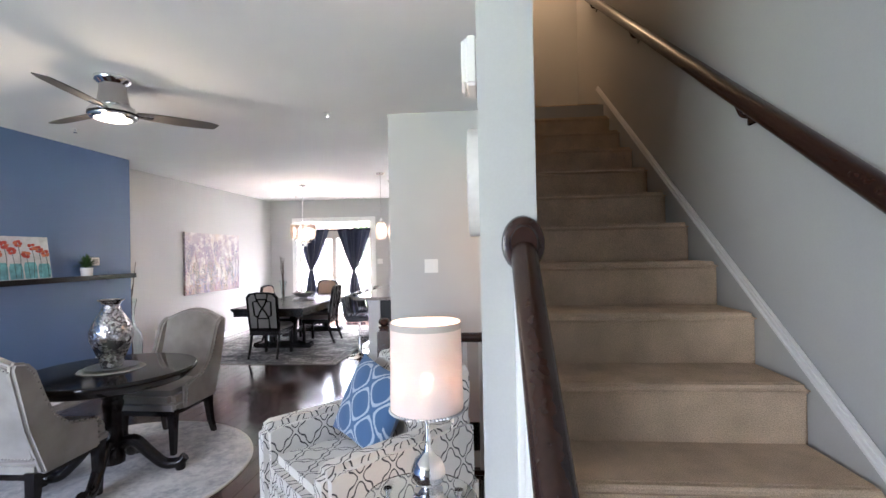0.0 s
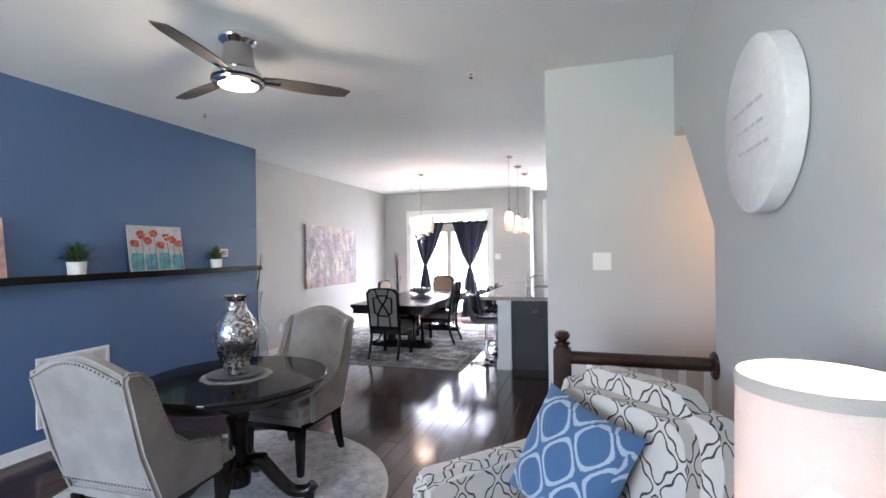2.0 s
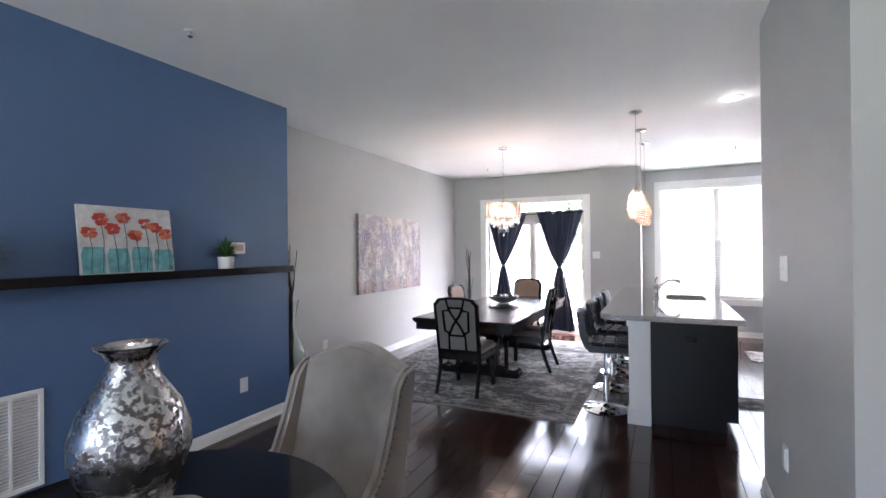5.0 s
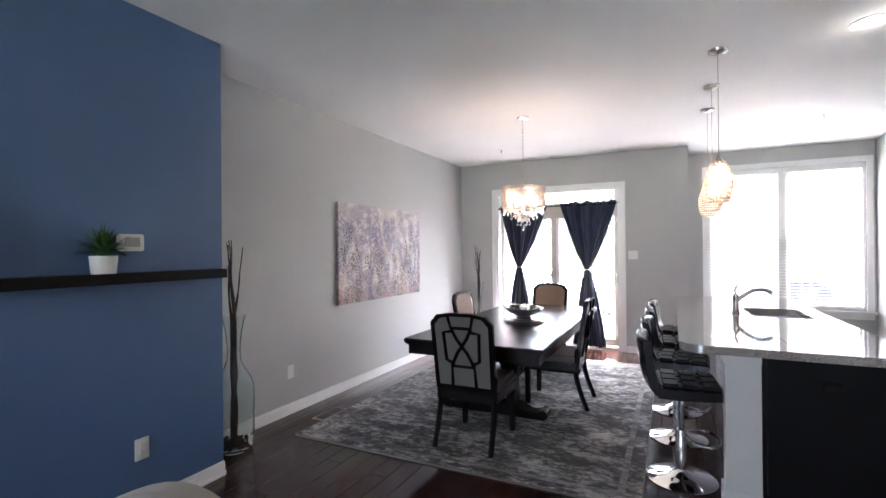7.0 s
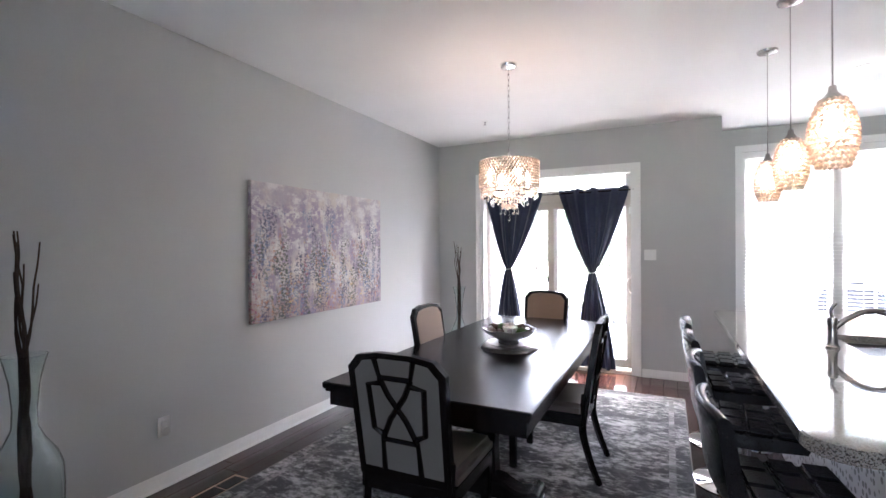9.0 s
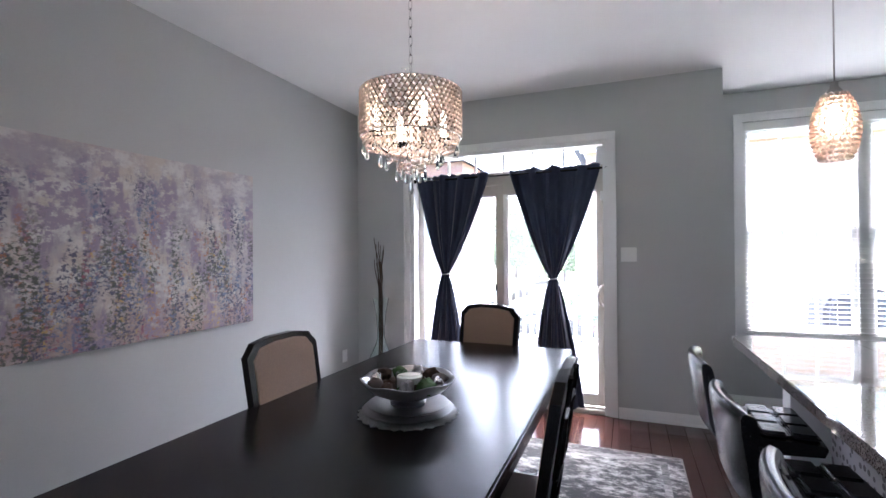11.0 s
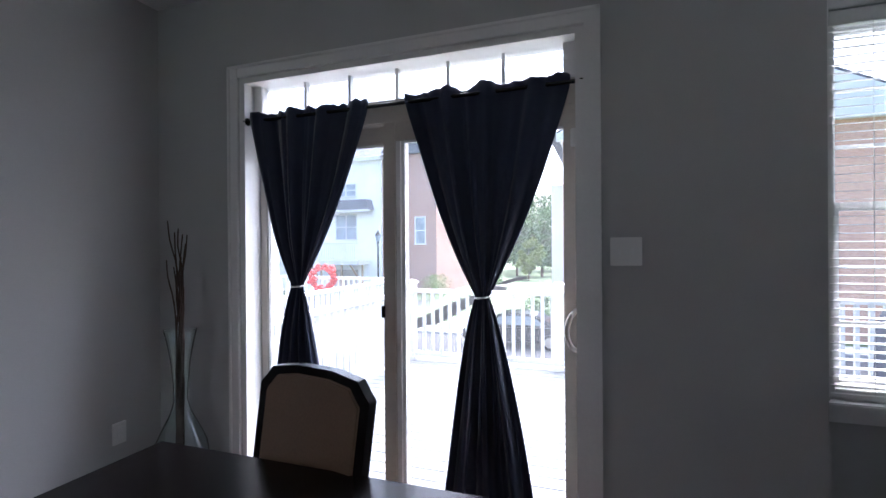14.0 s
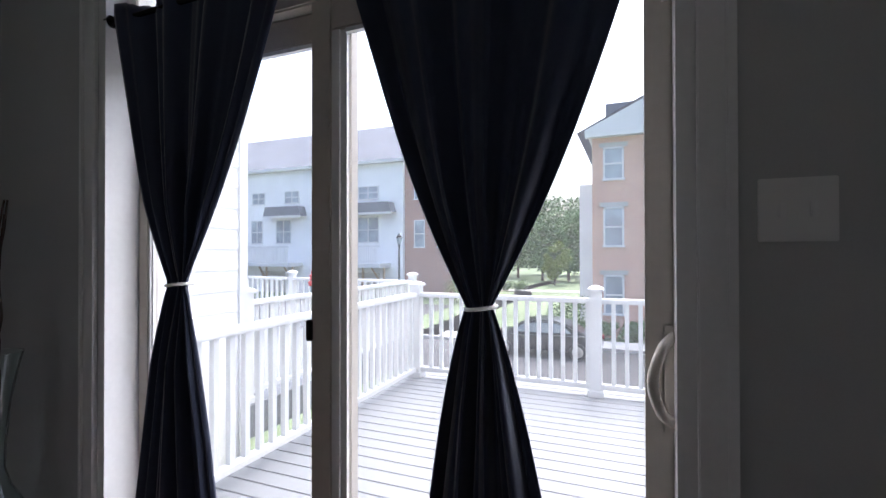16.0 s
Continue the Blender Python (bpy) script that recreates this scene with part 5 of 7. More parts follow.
def dining_chair(place, label, front=False):
    """A framed chair with clipped shoulders, a fretwork back and an upholstered panel; it faces -y."""
    top = thing("dining_chair", label, "chair", "chairs round the dining table", place)
    lean = Matrix(((1, 0, 0, 0), (0, 1, 0.16, 0.13), (0, 0, 1, 0), (0, 0, 0, 1)))
    w = 0.235
    outer = [(-w + 0.01, 0.40), (-w, 0.90), (-w + 0.025, 0.925), (-w + 0.05, 0.955), (-0.08, 0.972), (0.08, 0.972), (w - 0.05, 0.955), (w - 0.025, 0.925), (w, 0.90), (w - 0.01, 0.40)]
    outer = [(x, 0.40 + (z - 0.40) * 0.985) for x, z in outer]
    inner = [(x * 0.86, 0.44 + (z - 0.40) * 0.885) for x, z in outer]
    frame_bm = bmesh.new()
    for a in range(len(outer)):
        b = (a + 1) % len(outer)
        quad = [outer[a], outer[b], inner[b], inner[a]]
        plate(quad, 0.034, lean, frame_bm)
    bmesh.ops.remove_doubles(frame_bm, verts=frame_bm.verts, dist=0.0003)
    part("back_frame", frame_bm, black_wood, top)
    part("back_panel", plate(inner, 0.030, Matrix.Translation((0, -0.006, 0)) @ lean), tan_leather, top, "tan leather panel", bevel=0.006)
    part("rear_panel", plate(inner, 0.008, Matrix.Translation((0, 0.024, 0)) @ lean), chair_cloth, top, "pale woven cloth panel")
    fret = [[(-0.095, 0.95), (-0.075, 0.865), (0.075, 0.865), (0.095, 0.95)], [(-0.075, 0.865), (-0.04, 0.79), (0.04, 0.68), (0.085, 0.585)], [(0.075, 0.865), (0.04, 0.79), (-0.04, 0.68), (-0.085, 0.585)],
            [(-0.075, 0.84), (-0.135, 0.83), (-0.125, 0.63), (-0.085, 0.61)], [(0.075, 0.84), (0.135, 0.83), (0.125, 0.63), (0.085, 0.61)], [(-0.09, 0.44), (-0.085, 0.585), (0.085, 0.585), (0.09, 0.44)]]
    for line in fret:
        line = [(x, 0.40 + (z - 0.40) * 0.985) for x, z in line]
        part("fretwork", tube([(x, 0.13 + 0.16 * z + 0.036, z) for x, z in line], 0.013, 6), black_wood, top)
    part("seat", boxes((-0.235, 0.235, -0.26, 0.215, 0.385, 0.465)), dark_seat, top, "brown upholstered seat", bevel=0.025, seg=3, smooth=True)
    part("seat_frame", boxes((-0.228, 0.228, -0.25, 0.22, 0.33, 0.40)), black_wood, top, bevel=0.004)
    for s in (-1, 1):
        pts = curve_points([(s * 0.212, 0.30, 0.0), (s * 0.210, 0.245, 0.14), (s * 0.208, 0.205, 0.30), (s * 0.208, 0.215, 0.44), (s * 0.215, 0.225, 0.52)], 4)
        part("back_leg", tube(pts, [0.019 + 0.008 * i / (len(pts) - 1) for i in range(len(pts))], 4), black_wood, top)
        part("front_leg", plate([(-0.017, 0), (-0.026, 0.34), (0.026, 0.34), (0.017, 0)], 0.044, Matrix.Translation((s * 0.20, -0.25, 0))), black_wood, top, bevel=0.004)
    return top


say = "dark wooden dining chair with fretwork back "
dc = dining_chair(pose(-1.735, 6.50, 0.010, 0, 0, 180), say + "at the table end")
copy_thing(dc, pose(-1.38, 7.62, 0.010, 0, 0, -90))["label"] = say + "along the table side"
copy_thing(dc, pose(-2.12, 7.765, 0.010, 0, 0, 90))["label"] = say + "near the wall"
copy_thing(dc, pose(-1.885, 8.99, 0.010, 0, 0, -12))["label"] = say + "before the patio door"

# centrepiece: two chargers, lace mat, fluted bowl with balls and a candle
CX, CY, CZ = -1.725, 7.71, 0.702
mat = tagged(part("lace_placemat", lathe([(0.20, 0), (0.20, 0.004), (0, 0.004)], 64), lace_grey), "round dark lace placemat on the dining table", "placemat")
for v in mat.data.vertices:
    r, a = math.hypot(v.co.x, v.co.y), math.atan2(v.co.y, v.co.x)
    if r > 0.1:
        s = 1 + 0.04 * math.sin(26 * a)
        v.co.x, v.co.y = v.co.x * s, v.co.y * s
mat.location = (CX, CY, CZ)
for k, (r, z) in enumerate(((0.185, 0.004), (0.165, 0.022))):
    p = thing("charger_plate", "round brushed silver charger plate stacked on the table", "plate", "stacked charger plates", pose(CX, CY, CZ + z))
    part("plate", lathe([(r * 0.6, 0), (r * 0.64, 0.003), (r * 0.98, 0.016), (r, 0.019), (r * 0.96, 0.021), (r * 0.66, 0.010), (0, 0.009)], 48), silver_paint, p, smooth=True)
bowl = thing("fluted_bowl", "fluted silver bowl with an uneven rim filled with decorative balls", "bowl", place=pose(CX, CY, CZ + 0.036))
b = part("bowl", lathe([(0, 0), (0.070, 0), (0.075, 0.012), (0.055, 0.022), (0.090, 0.034), (0.150, 0.062), (0.187, 0.100), (0.190, 0.106), (0.182, 0.106), (0.142, 0.072), (0.08, 0.046), (0, 0.042)], 72), silver_paint, bowl, smooth=True)
for v in b.data.vertices:
    r, a = math.hypot(v.co.x, v.co.y), math.atan2(v.co.y, v.co.x)
    if r > 0.12:
        k = (r - 0.12) / 0.085
        v.co.z += 0.005 * k * math.sin(7 * a)
        s = 1 + 0.02 * k * math.cos(7 * a)
        v.co.x, v.co.y = v.co.x * s, v.co.y * s
candle = thing("jar_candle", "white candle in a short glass jar", "candle", place=pose(CX + 0.012, CY - 0.01, CZ + 0.086))
part("jar", lathe([(0.052, 0), (0.057, 0.005), (0.057, 0.078), (0.053, 0.078), (0.053, 0.006)], 28), clear_glass, candle, smooth=True)
part("wax", lathe([(0, 0.004), (0.0520, 0.004), (0.0520, 0.066), (0, 0.066)], 28), white_plastic, candle, smooth=True)
rnd = random.Random(21)
ball_mats = [silver_paint, leaf_green, twig_brown, silver_glass, dark_seat, twig_brown]
for k in range(20):
    ring = k >= 9
    a = 6.283 * (k - 9) / 11 if ring else 6.283 * k / 9
    r = 0.134 if ring else 0.086
    s = rnd.uniform(0.026, 0.031) if ring else rnd.uniform(0.021, 0.025)
    bm = bmesh.new()
    bmesh.ops.create_icosphere(bm, subdivisions=3, radius=s)
    for v in bm.verts:
        v.co *= 1 + 0.42 * noise.noise(v.co * 55 + Vector((k, 0, 0)))
        v.co.x *= 1.18 if k % 3 else 0.85
    ob = tagged(part("decorative_ball", bm, ball_mats[k % 6], None, smooth=True), "small textured decorative ball lying in the bowl", "ornament", "balls in the bowl")
    ob.location = (CX + r * math.cos(a), CY + r * math.sin(a), CZ + 0.036 + (0.066 if ring else 0.047) + s)

# chandelier
HCX, HCY = -1.745, 7.796
chd = thing("chandelier", "round crystal-bead drum chandelier with hanging drops, lit", "chandelier", place=pose(HCX, HCY, 0))
part("canopy", lathe([(0.02, CEIL - 0.030), (0.055, CEIL - 0.022), (0.062, CEIL - 0.006), (0.062, CEIL)], 28), chrome, chd, smooth=True)
for k in range(16):
    z = CEIL - 0.035 - k * 0.039
    a = 0 if k % 2 else math.pi / 2
    ring = [(0.008 * math.cos(t) * math.cos(a), 0.008 * math.cos(t) * math.sin(a), z - 0.02 + 0.024 * math.sin(t)) for t in [2 * math.pi * i / 12 for i in range(13)]]
    part("chain_link", tube(ring, 0.0022, 6), chrome, chd, smooth=True)
part("stem", tube([(0, 0, 1.76), (0, 0, 2.10)], 0.008), chrome, chd, smooth=True)
Z0, Z1, RD = 1.835, 2.035, 0.212
for z in (Z0, Z1):
    ring = [(RD * math.cos(t), RD * math.sin(t), z) for t in [2 * math.pi * i / 64 for i in range(65)]]
    part("hoop", tube(ring, 0.0035, 6), chrome, chd, smooth=True)
for k in range(3):
    a = 2 * math.pi * k / 3
    part("spoke", tube([(0, 0, Z1), (RD * math.cos(a), RD * math.sin(a), Z1)], 0.003, 6), chrome, chd)
proto = bmesh.new()
bmesh.ops.create_icosphere(proto, subdivisions=1, radius=1)
pv, pf = [v.co.copy() for v in proto.verts], [[v.index for v in f.verts] for f in proto.faces]
proto.free()


def bead_mesh(name, places, parent, mat, label):
    verts, faces = [], []
    for c, r in places:
        o = len(verts)
        verts += [(c[0] + r * v.x, c[1] + r * v.y, c[2] + r * v.z) for v in pv]
        faces += [[o + i for i in f] for f in pf]
    me = bpy.data.meshes.new(name)
    me.from_pydata(verts, [], faces)
    me.materials.append(mat)
    me.shade_smooth()
    ob = new(name, me)
    ob.parent = parent
    return tagged(ob, label, kind="stuff")


places = []
for j in range(11):
    for i in range(52):
        a = 2 * math.pi * (i + 0.5 * (j % 2)) / 52
        places.append(((RD * math.cos(a), RD * math.sin(a), Z0 + 0.010 + j * 0.0182), 0.0096))
bead_mesh("bead_shade", places, chd, crystal, "drum of clear crystal beads on wire")
wires = bmesh.new()
for i in range(56):
    for s in (-1, 1):
        pts = []
        for j in range(12):
            a = 2 * math.pi * (i + 0.5 + s * 0.5 * j) / 56
            pts.append(((RD - 0.004) * math.cos(a), (RD - 0.004) * math.sin(a), Z0 + j * 0.0182))
        tube(pts, 0.0027, 4, wires)
part("wire_mesh", wires, dark_wire, chd)
for k in range(4):
    a = math.pi / 4 + math.pi / 2 * k
    c, s = math.cos(a), math.sin(a)
    part("arm", tube(curve_points([(0, 0, 1.80), (0.06 * c, 0.06 * s, 1.765), (0.13 * c, 0.13 * s, 1.785), (0.15 * c, 0.15 * s, 1.835)], 6), 0.006, 8), chrome, chd, smooth=True)
    part("cup", lathe([(0.012, 1.835), (0.034, 1.845), (0.036, 1.850), (0.012, 1.850)], 18, (0.15 * c, 0.15 * s, 0)), black_wood, chd, smooth=True)
    part("bulb", lathe([(0.011, 1.850), (0.011, 1.90), (0.016, 1.925), (0.012, 1.95), (0, 1.975)], 14, (0.15 * c, 0.15 * s, 0)), bulb_glow, chd, smooth=True)
drops = [(0.20, 12, 1.755, 0.06), (0.13, 9, 1.71, 0.07), (0.06, 6, 1.65, 0.075), (0.0, 1, 1.60, 0.08)]
for r, n, z, ln in drops:
    for k in range(n):
        a = 2 * math.pi * (k + 0.3) / n
        x, y = r * math.cos(a), r * math.sin(a)
        d = part("crystal_drop", lathe([(0, 0), (0.008, 0.006), (0.0105, 0.016), (0.006, ln * 0.6), (0.0015, ln * 0.72), (0.0015, ln * 0.75), (0.006, ln * 0.85), (0.0012, ln), (0.0010, 1.84 - z)], 8, (x, y, z)), clear_glass, chd)
places = []
for r, n, z in ((0.200, 56, 1.822), (0.195, 56, 1.80), (0.15, 40, 1.80), (0.10, 30, 1.775), (0.10, 30, 1.75), (0.05, 18, 1.72), (0.05, 18, 1.70)):
    for k in range(n):
        a = 2 * math.pi * k / n
        places.append(((r * math.cos(a), r * math.sin(a), z + 0.006 * math.sin(5 * a)), 0.0085))
bead_mesh("bead_tier", places, chd, crystal, "tiers of small crystal beads")
point_lamp("chandelier_light", (HCX, HCY, 1.93), 0.52, SOFT, 0.05)

# pendants over the island
for y in (6.87, 7.636, 8.365):
    pen = thing("pendant_lamp", "egg-shaped crystal bead pendant lamp over the island, lit", "pendant lamp", "pendants over the island", pose(-0.125 + 0.02 * (y - 6.87), y, 0))
    part("canopy", lathe([(0.012, CEIL - 0.030), (0.058, CEIL - 0.014), (0.062, CEIL)], 28), nickel, pen, smooth=True)
    part("cord", tube([(0, 0, 2.03), (0, 0, CEIL - 0.02)], 0.003, 6), nickel, pen)
    part("cap", lathe([(0.042, 1.975), (0.036, 1.99), (0.016, 2.015), (0.012, 2.04), (0, 2.042)], 24), nickel, pen, smooth=True)
    places = []
    for j in range(14):
        t = j / 13
        z = 1.725 + 0.255 * t
        r = 0.076 * math.sin(math.pi * (0.20 + 0.66 * t)) ** 0.75
        n = max(10, int(2 * math.pi * r / 0.0185))
        for k in range(n):
            a = 2 * math.pi * (k + 0.5 * (j % 2)) / n
            places.append(((r * math.cos(a), r * math.sin(a), z), 0.0115))
    bead_mesh("bead_shade", places, pen, crystal, "egg of clear crystal beads on wire")
    part("bulb", lathe([(0.012, 1.95), (0.028, 1.90), (0.030, 1.87), (0.018, 1.845), (0, 1.838)][::-1], 18), bulb_glow, pen, smooth=True)
    point_lamp("pendant_light", (-0.125 + 0.02 * (y - 6.87), y, 1.86), 0.2, SOFT, 0.03)

# large canvas on the west wall
cv = thing("abstract_canvas", "wide abstract canvas in pale mauve, cream and blue dabs", "painting", place=pose(XW, 7.77, 1.389))
part("canvas", boxes((0, 0.034, -0.83, 0.83, -0.518, 0.518)), canvas_paint, cv, bevel=0.003)


def floor_vase(x, y, name_label, mirror, seed, profile, glass):
    """A tall bottle vase of thick clear glass with bare twigs and a bed of stones."""
    rnd = random.Random(seed)
    top = thing("floor_vase", name_label, "vase", place=pose(x, y, 0))
    inner = [(max(0.004, r - 0.006), z + 0.012 if i == 0 else z) for i, (r, z) in enumerate(profile)]
    part("bottle", lathe([(0, 0)] + profile + [(p[0], p[1]) for p in reversed(inner)] + [(0, 0.014)], 40), glass, top, smooth=True)
    stones = bmesh.new()
    for k in range(46):
        a, r = rnd.uniform(0, 6.28), profile[0][0] * 0.85 * math.sqrt(rnd.random())
        bmesh.ops.create_icosphere(stones, subdivisions=1, radius=rnd.uniform(0.010, 0.018), matrix=Matrix.Translation((r * math.cos(a), r * math.sin(a), 0.03 + rnd.uniform(0, 0.05))))
    tagged(part("stones", stones, twig_brown, top, "bed of brown stones", smooth=True), kind="stuff")
    for k in range(9):
        a = rnd.uniform(0, 6.28)
        h = rnd.uniform(1.25, 1.50)
        pts, px, py = [], 0.02 * math.cos(a), 0.02 * math.sin(a)
        for j in range(15):
            z = 0.05 + (h - 0.05) * j / 14
            lim = 0.018 if z < 1.0 else 0.02 + (z - 1.0) * 0.16
            px += rnd.uniform(-0.012, 0.012)
            py += rnd.uniform(-0.012, 0.012)
            if z > 1.0:
                px += 0.008 * math.cos(a) - mirror * 0.006
                py += 0.008 * math.sin(a)
            d = math.hypot(px, py)
            if d > lim + (mirror * 0.05 if z > 1.1 else 0):
                px, py = px * lim / d, py * lim / d
            pts.append((px, py, z))
        part("twig", tube(curve_points(pts, 2), [0.0108 * (1 - 0.7 * i / 28) for i in range(29)], 6), twig_brown, top, smooth=True)


bottle = [(0.105, 0), (0.125, 0.02), (0.135, 0.12), (0.140, 0.38), (0.134, 0.46), (0.112, 0.52), (0.070, 0.585), (0.048, 0.64), (0.045, 0.72), (0.056, 0.84), (0.074, 0.925), (0.084, 0.955)]
floor_vase(-3.24, 5.58, "tall clear glass bottle vase with bare twigs, beside the blue wall", 0.2, 31, bottle, green_glass)
corner_bottle = [(0.100, 0), (0.122, 0.02), (0.134, 0.12), (0.137, 0.25), (0.124, 0.34), (0.088, 0.42), (0.050, 0.50), (0.035, 0.56), (0.037, 0.64), (0.050, 0.78), (0.070, 0.89), (0.080, 0.93)]
floor_vase(-3.06, 9.87, "tall greenish glass bottle vase with twigs in the dining corner", 0.6, 44, corner_bottle, green_glass)

# ---- kitchen ----
isl = thing("kitchen_island", "black kitchen island cabinet with white corner posts", "kitchen island")
part("body", boxes((0.0, 0.60, 6.17, 8.80, 0.10, 0.855)), black_cabinet, isl, bevel=0.003)
part("toe_kick", boxes((0.0, 0.53, 6.22, 8.78, 0.0, 0.10)), black_cabinet, isl)
part("end_panel", boxes((0.02, 0.585, 6.155, 6.172, 0.12, 0.845)), black_cabinet, isl, bevel=0.004)
part("end_pull", boxes((0.25, 0.33, 6.135, 6.157, 0.70, 0.74)), black_wood, isl, "small black cup pull", bevel=0.006)
part("knee_panel", boxes((-0.02, 0.0, 6.28, 8.68, 0.0, 0.855)), spotted_panel, isl, "grey panel with dark mottled spots")
for y in (6.13, 8.70):
    p = part("post", boxes((-0.165, -0.002, y + 0.02, y + 0.14, 0.11, 0.80)), white_trim, isl, "white painted square post", bevel=0.003)
    part("plinth", boxes((-0.178, -0.001, y + 0.005, y + 0.155, 0.0, 0.12)), white_trim, p, bevel=0.005)
    part("capital", boxes((-0.178, -0.001, y + 0.005, y + 0.155, 0.795, 0.857)), white_trim, p, bevel=0.006)
for y0 in (6.30, 6.95, 7.60, 8.22):
    d = part("cabinet_door", boxes((0.60, 0.618, y0, y0 + 0.56, 0.12, 0.84)), black_cabinet, isl, bevel=0.004)
    part("handle", tube([(0.64, y0 + 0.05, 0.55), (0.64, y0 + 0.05, 0.70)], 0.006, 8), nickel, d)
top = thing("island_worktop", "speckled granite worktop with a sink cut-out", "worktop")
SX0, SX1, SY0, SY1 = 0.13, 0.50, 7.35, 7.95
FLAT = Matrix(((1, 0, 0, 0), (0, 0, 1, 0), (0, 1, 0, 0.857), (0, 0, 0, 1)))  # lays a plate flat at worktop height
rim = [(-0.385 + 0.11 * (1 - math.cos(radians(9 * k))), 6.04 + 0.11 * (1 - math.sin(radians(9 * k)))) for k in range(11)][::-1]
rim = [(SX0, 6.04)] + [(x, y) for x, y in rim] + [(x, 14.945 - y) for x, y in reversed(rim)] + [(SX0, 8.905)]
part("slab_edge", plate(rim, 0.043, FLAT), granite, top, bevel=0.004)
part("slab", boxes((SX1, 0.635, 6.04, 8.905, 0.857, 0.90), (SX0, SX1, 6.04, SY0, 0.857, 0.90), (SX0, SX1, SY1, 8.905, 0.857, 0.90)), granite, top)
sink = thing("kitchen_sink", "stainless steel undermount sink in the granite", "sink")
part("basin", boxes((SX0 - 0.01, SX1 + 0.01, SY0 - 0.01, SY0 + 0.004, 0.68, 0.856), (SX0 - 0.01, SX1 + 0.01, SY1 - 0.004, SY1 + 0.01, 0.68, 0.856), (SX0 - 0.01, SX0 + 0.004, SY0, SY1, 0.68, 0.856), (SX1 - 0.004, SX1 + 0.01, SY0, SY1, 0.68, 0.856), (SX0, SX1, SY0, SY1, 0.675, 0.682)), steel, sink)
fau = thing("kitchen_faucet", "brushed nickel single-lever kitchen faucet with an arched spout", "faucet", place=pose(0.03, 7.50, 0.90))
part("base", lathe([(0.030, 0), (0.031, 0.008), (0.022, 0.020), (0.020, 0.11), (0.024, 0.13), (0.020, 0.15), (0, 0.16)], 24), nickel, fau, smooth=True)
part("spout", tube(curve_points([(0.0, 0, 0.09), (0.05, 0, 0.14), (0.12, 0, 0.185), (0.19, 0, 0.19), (0.235, 0, 0.165)], 6), [0.014] * 20 + [0.017] * 5, 12), nickel, fau, smooth=True)
part("lever", tube(curve_points([(0, 0, 0.15), (-0.005, 0, 0.19), (0.015, 0, 0.225)], 5), 0.008, 8), nickel, fau, smooth=True)


def bar_stool(place):
    """A padded stool with a low curved back on a chrome gas lift; it faces +x."""
    top = thing("bar_stool", "black quilted vinyl bar stool on a round chrome base", "bar stool", "stools at the island", place)
    part("base", lathe([(0.198, 0), (0.200, 0.006), (0.190, 0.012), (0.10, 0.030), (0.045, 0.050), (0.034, 0.065)], 48), chrome, top, smooth=True)
    part("column", lathe([(0.030, 0.055), (0.030, 0.30), (0.026, 0.305), (0.018, 0.31), (0.018, 0.53)], 24), chrome, top, smooth=True)
    ring = curve_points([(0.03, 0.0, 0.27), (0.06, 0.10, 0.265), (0.16, 0.13, 0.26), (0.21, 0.0, 0.26), (0.16, -0.13, 0.26), (0.06, -0.10, 0.265), (0.03, 0.0, 0.27)], 6)
    part("footrest", tube(ring, 0.009, 8), chrome, top, smooth=True)
    part("mount", boxes((-0.09, 0.09, -0.09, 0.09, 0.525, 0.545)), black_wood, top)
    prof = curve_points([(0.20, 0, 0.560), (0.205, 0, 0.600), (0.10, 0, 0.606), (-0.08, 0, 0.606), (-0.155, 0, 0.630), (-0.185, 0, 0.72), (-0.205, 0, 0.85), (-0.225, 0, 0.885), (-0.250, 0, 0.87), (-0.235, 0, 0.74), (-0.215, 0, 0.62), (-0.16, 0, 0.555), (0.0, 0, 0.545)], 5)
    bm = bmesh.new()
    n = 24
    rows = []
    for j in range(n + 1):
        v = -1 + 2 * j / n
        rows.append([bm.verts.new((p.x + (0.018 if p.x < -0.14 else 0.0) * v * v * 2, 0.205 * v, p.z - 0.012 * abs(v) ** 4)) for p in prof])
    m = len(prof)
    for a, b in zip(rows, rows[1:]):
        for k in range(m):
            bm.faces.new((a[k], a[(k + 1) % m], b[(k + 1) % m], b[k]))
    bm.faces.new(rows[0])
    bm.faces.new(list(reversed(rows[-1])))
    bmesh.ops.recalc_face_normals(bm, faces=bm.faces)
    shell = part("seat_shell", bm, black_vinyl, top, smooth=True)
    for ix in range(3):
        for iy in range(3):
            q = boxes((-0.115 + 0.105 * ix, -0.013 + 0.105 * ix, -0.19 + 0.128 * iy, -0.066 + 0.128 * iy, 0.590, 0.622))
            part("quilted_pad", q, black_vinyl, shell, bevel=0.013, seg=3, smooth=True)
    for iz in range(2):
        for iy in range(3):
            q = boxes((-0.012, 0.018, -0.188 + 0.126 * iy, -0.066 + 0.126 * iy, -0.055, 0.055))
            p = part("back_pad", q, black_vinyl, shell, bevel=0.012, seg=3, smooth=True)
            p.matrix_local = pose(-0.188 - 0.014 * iz, 0, 0.705 + 0.113 * iz, 0, -8, 0)
    return top


stool = bar_stool(pose(-0.375, 6.45, 0, 0, 0, 4))
for y, a in ((7.13, -3), (7.78, 2), (8.42, -2)):
    copy_thing(stool, pose(-0.385, y, 0, 0, 0, a))

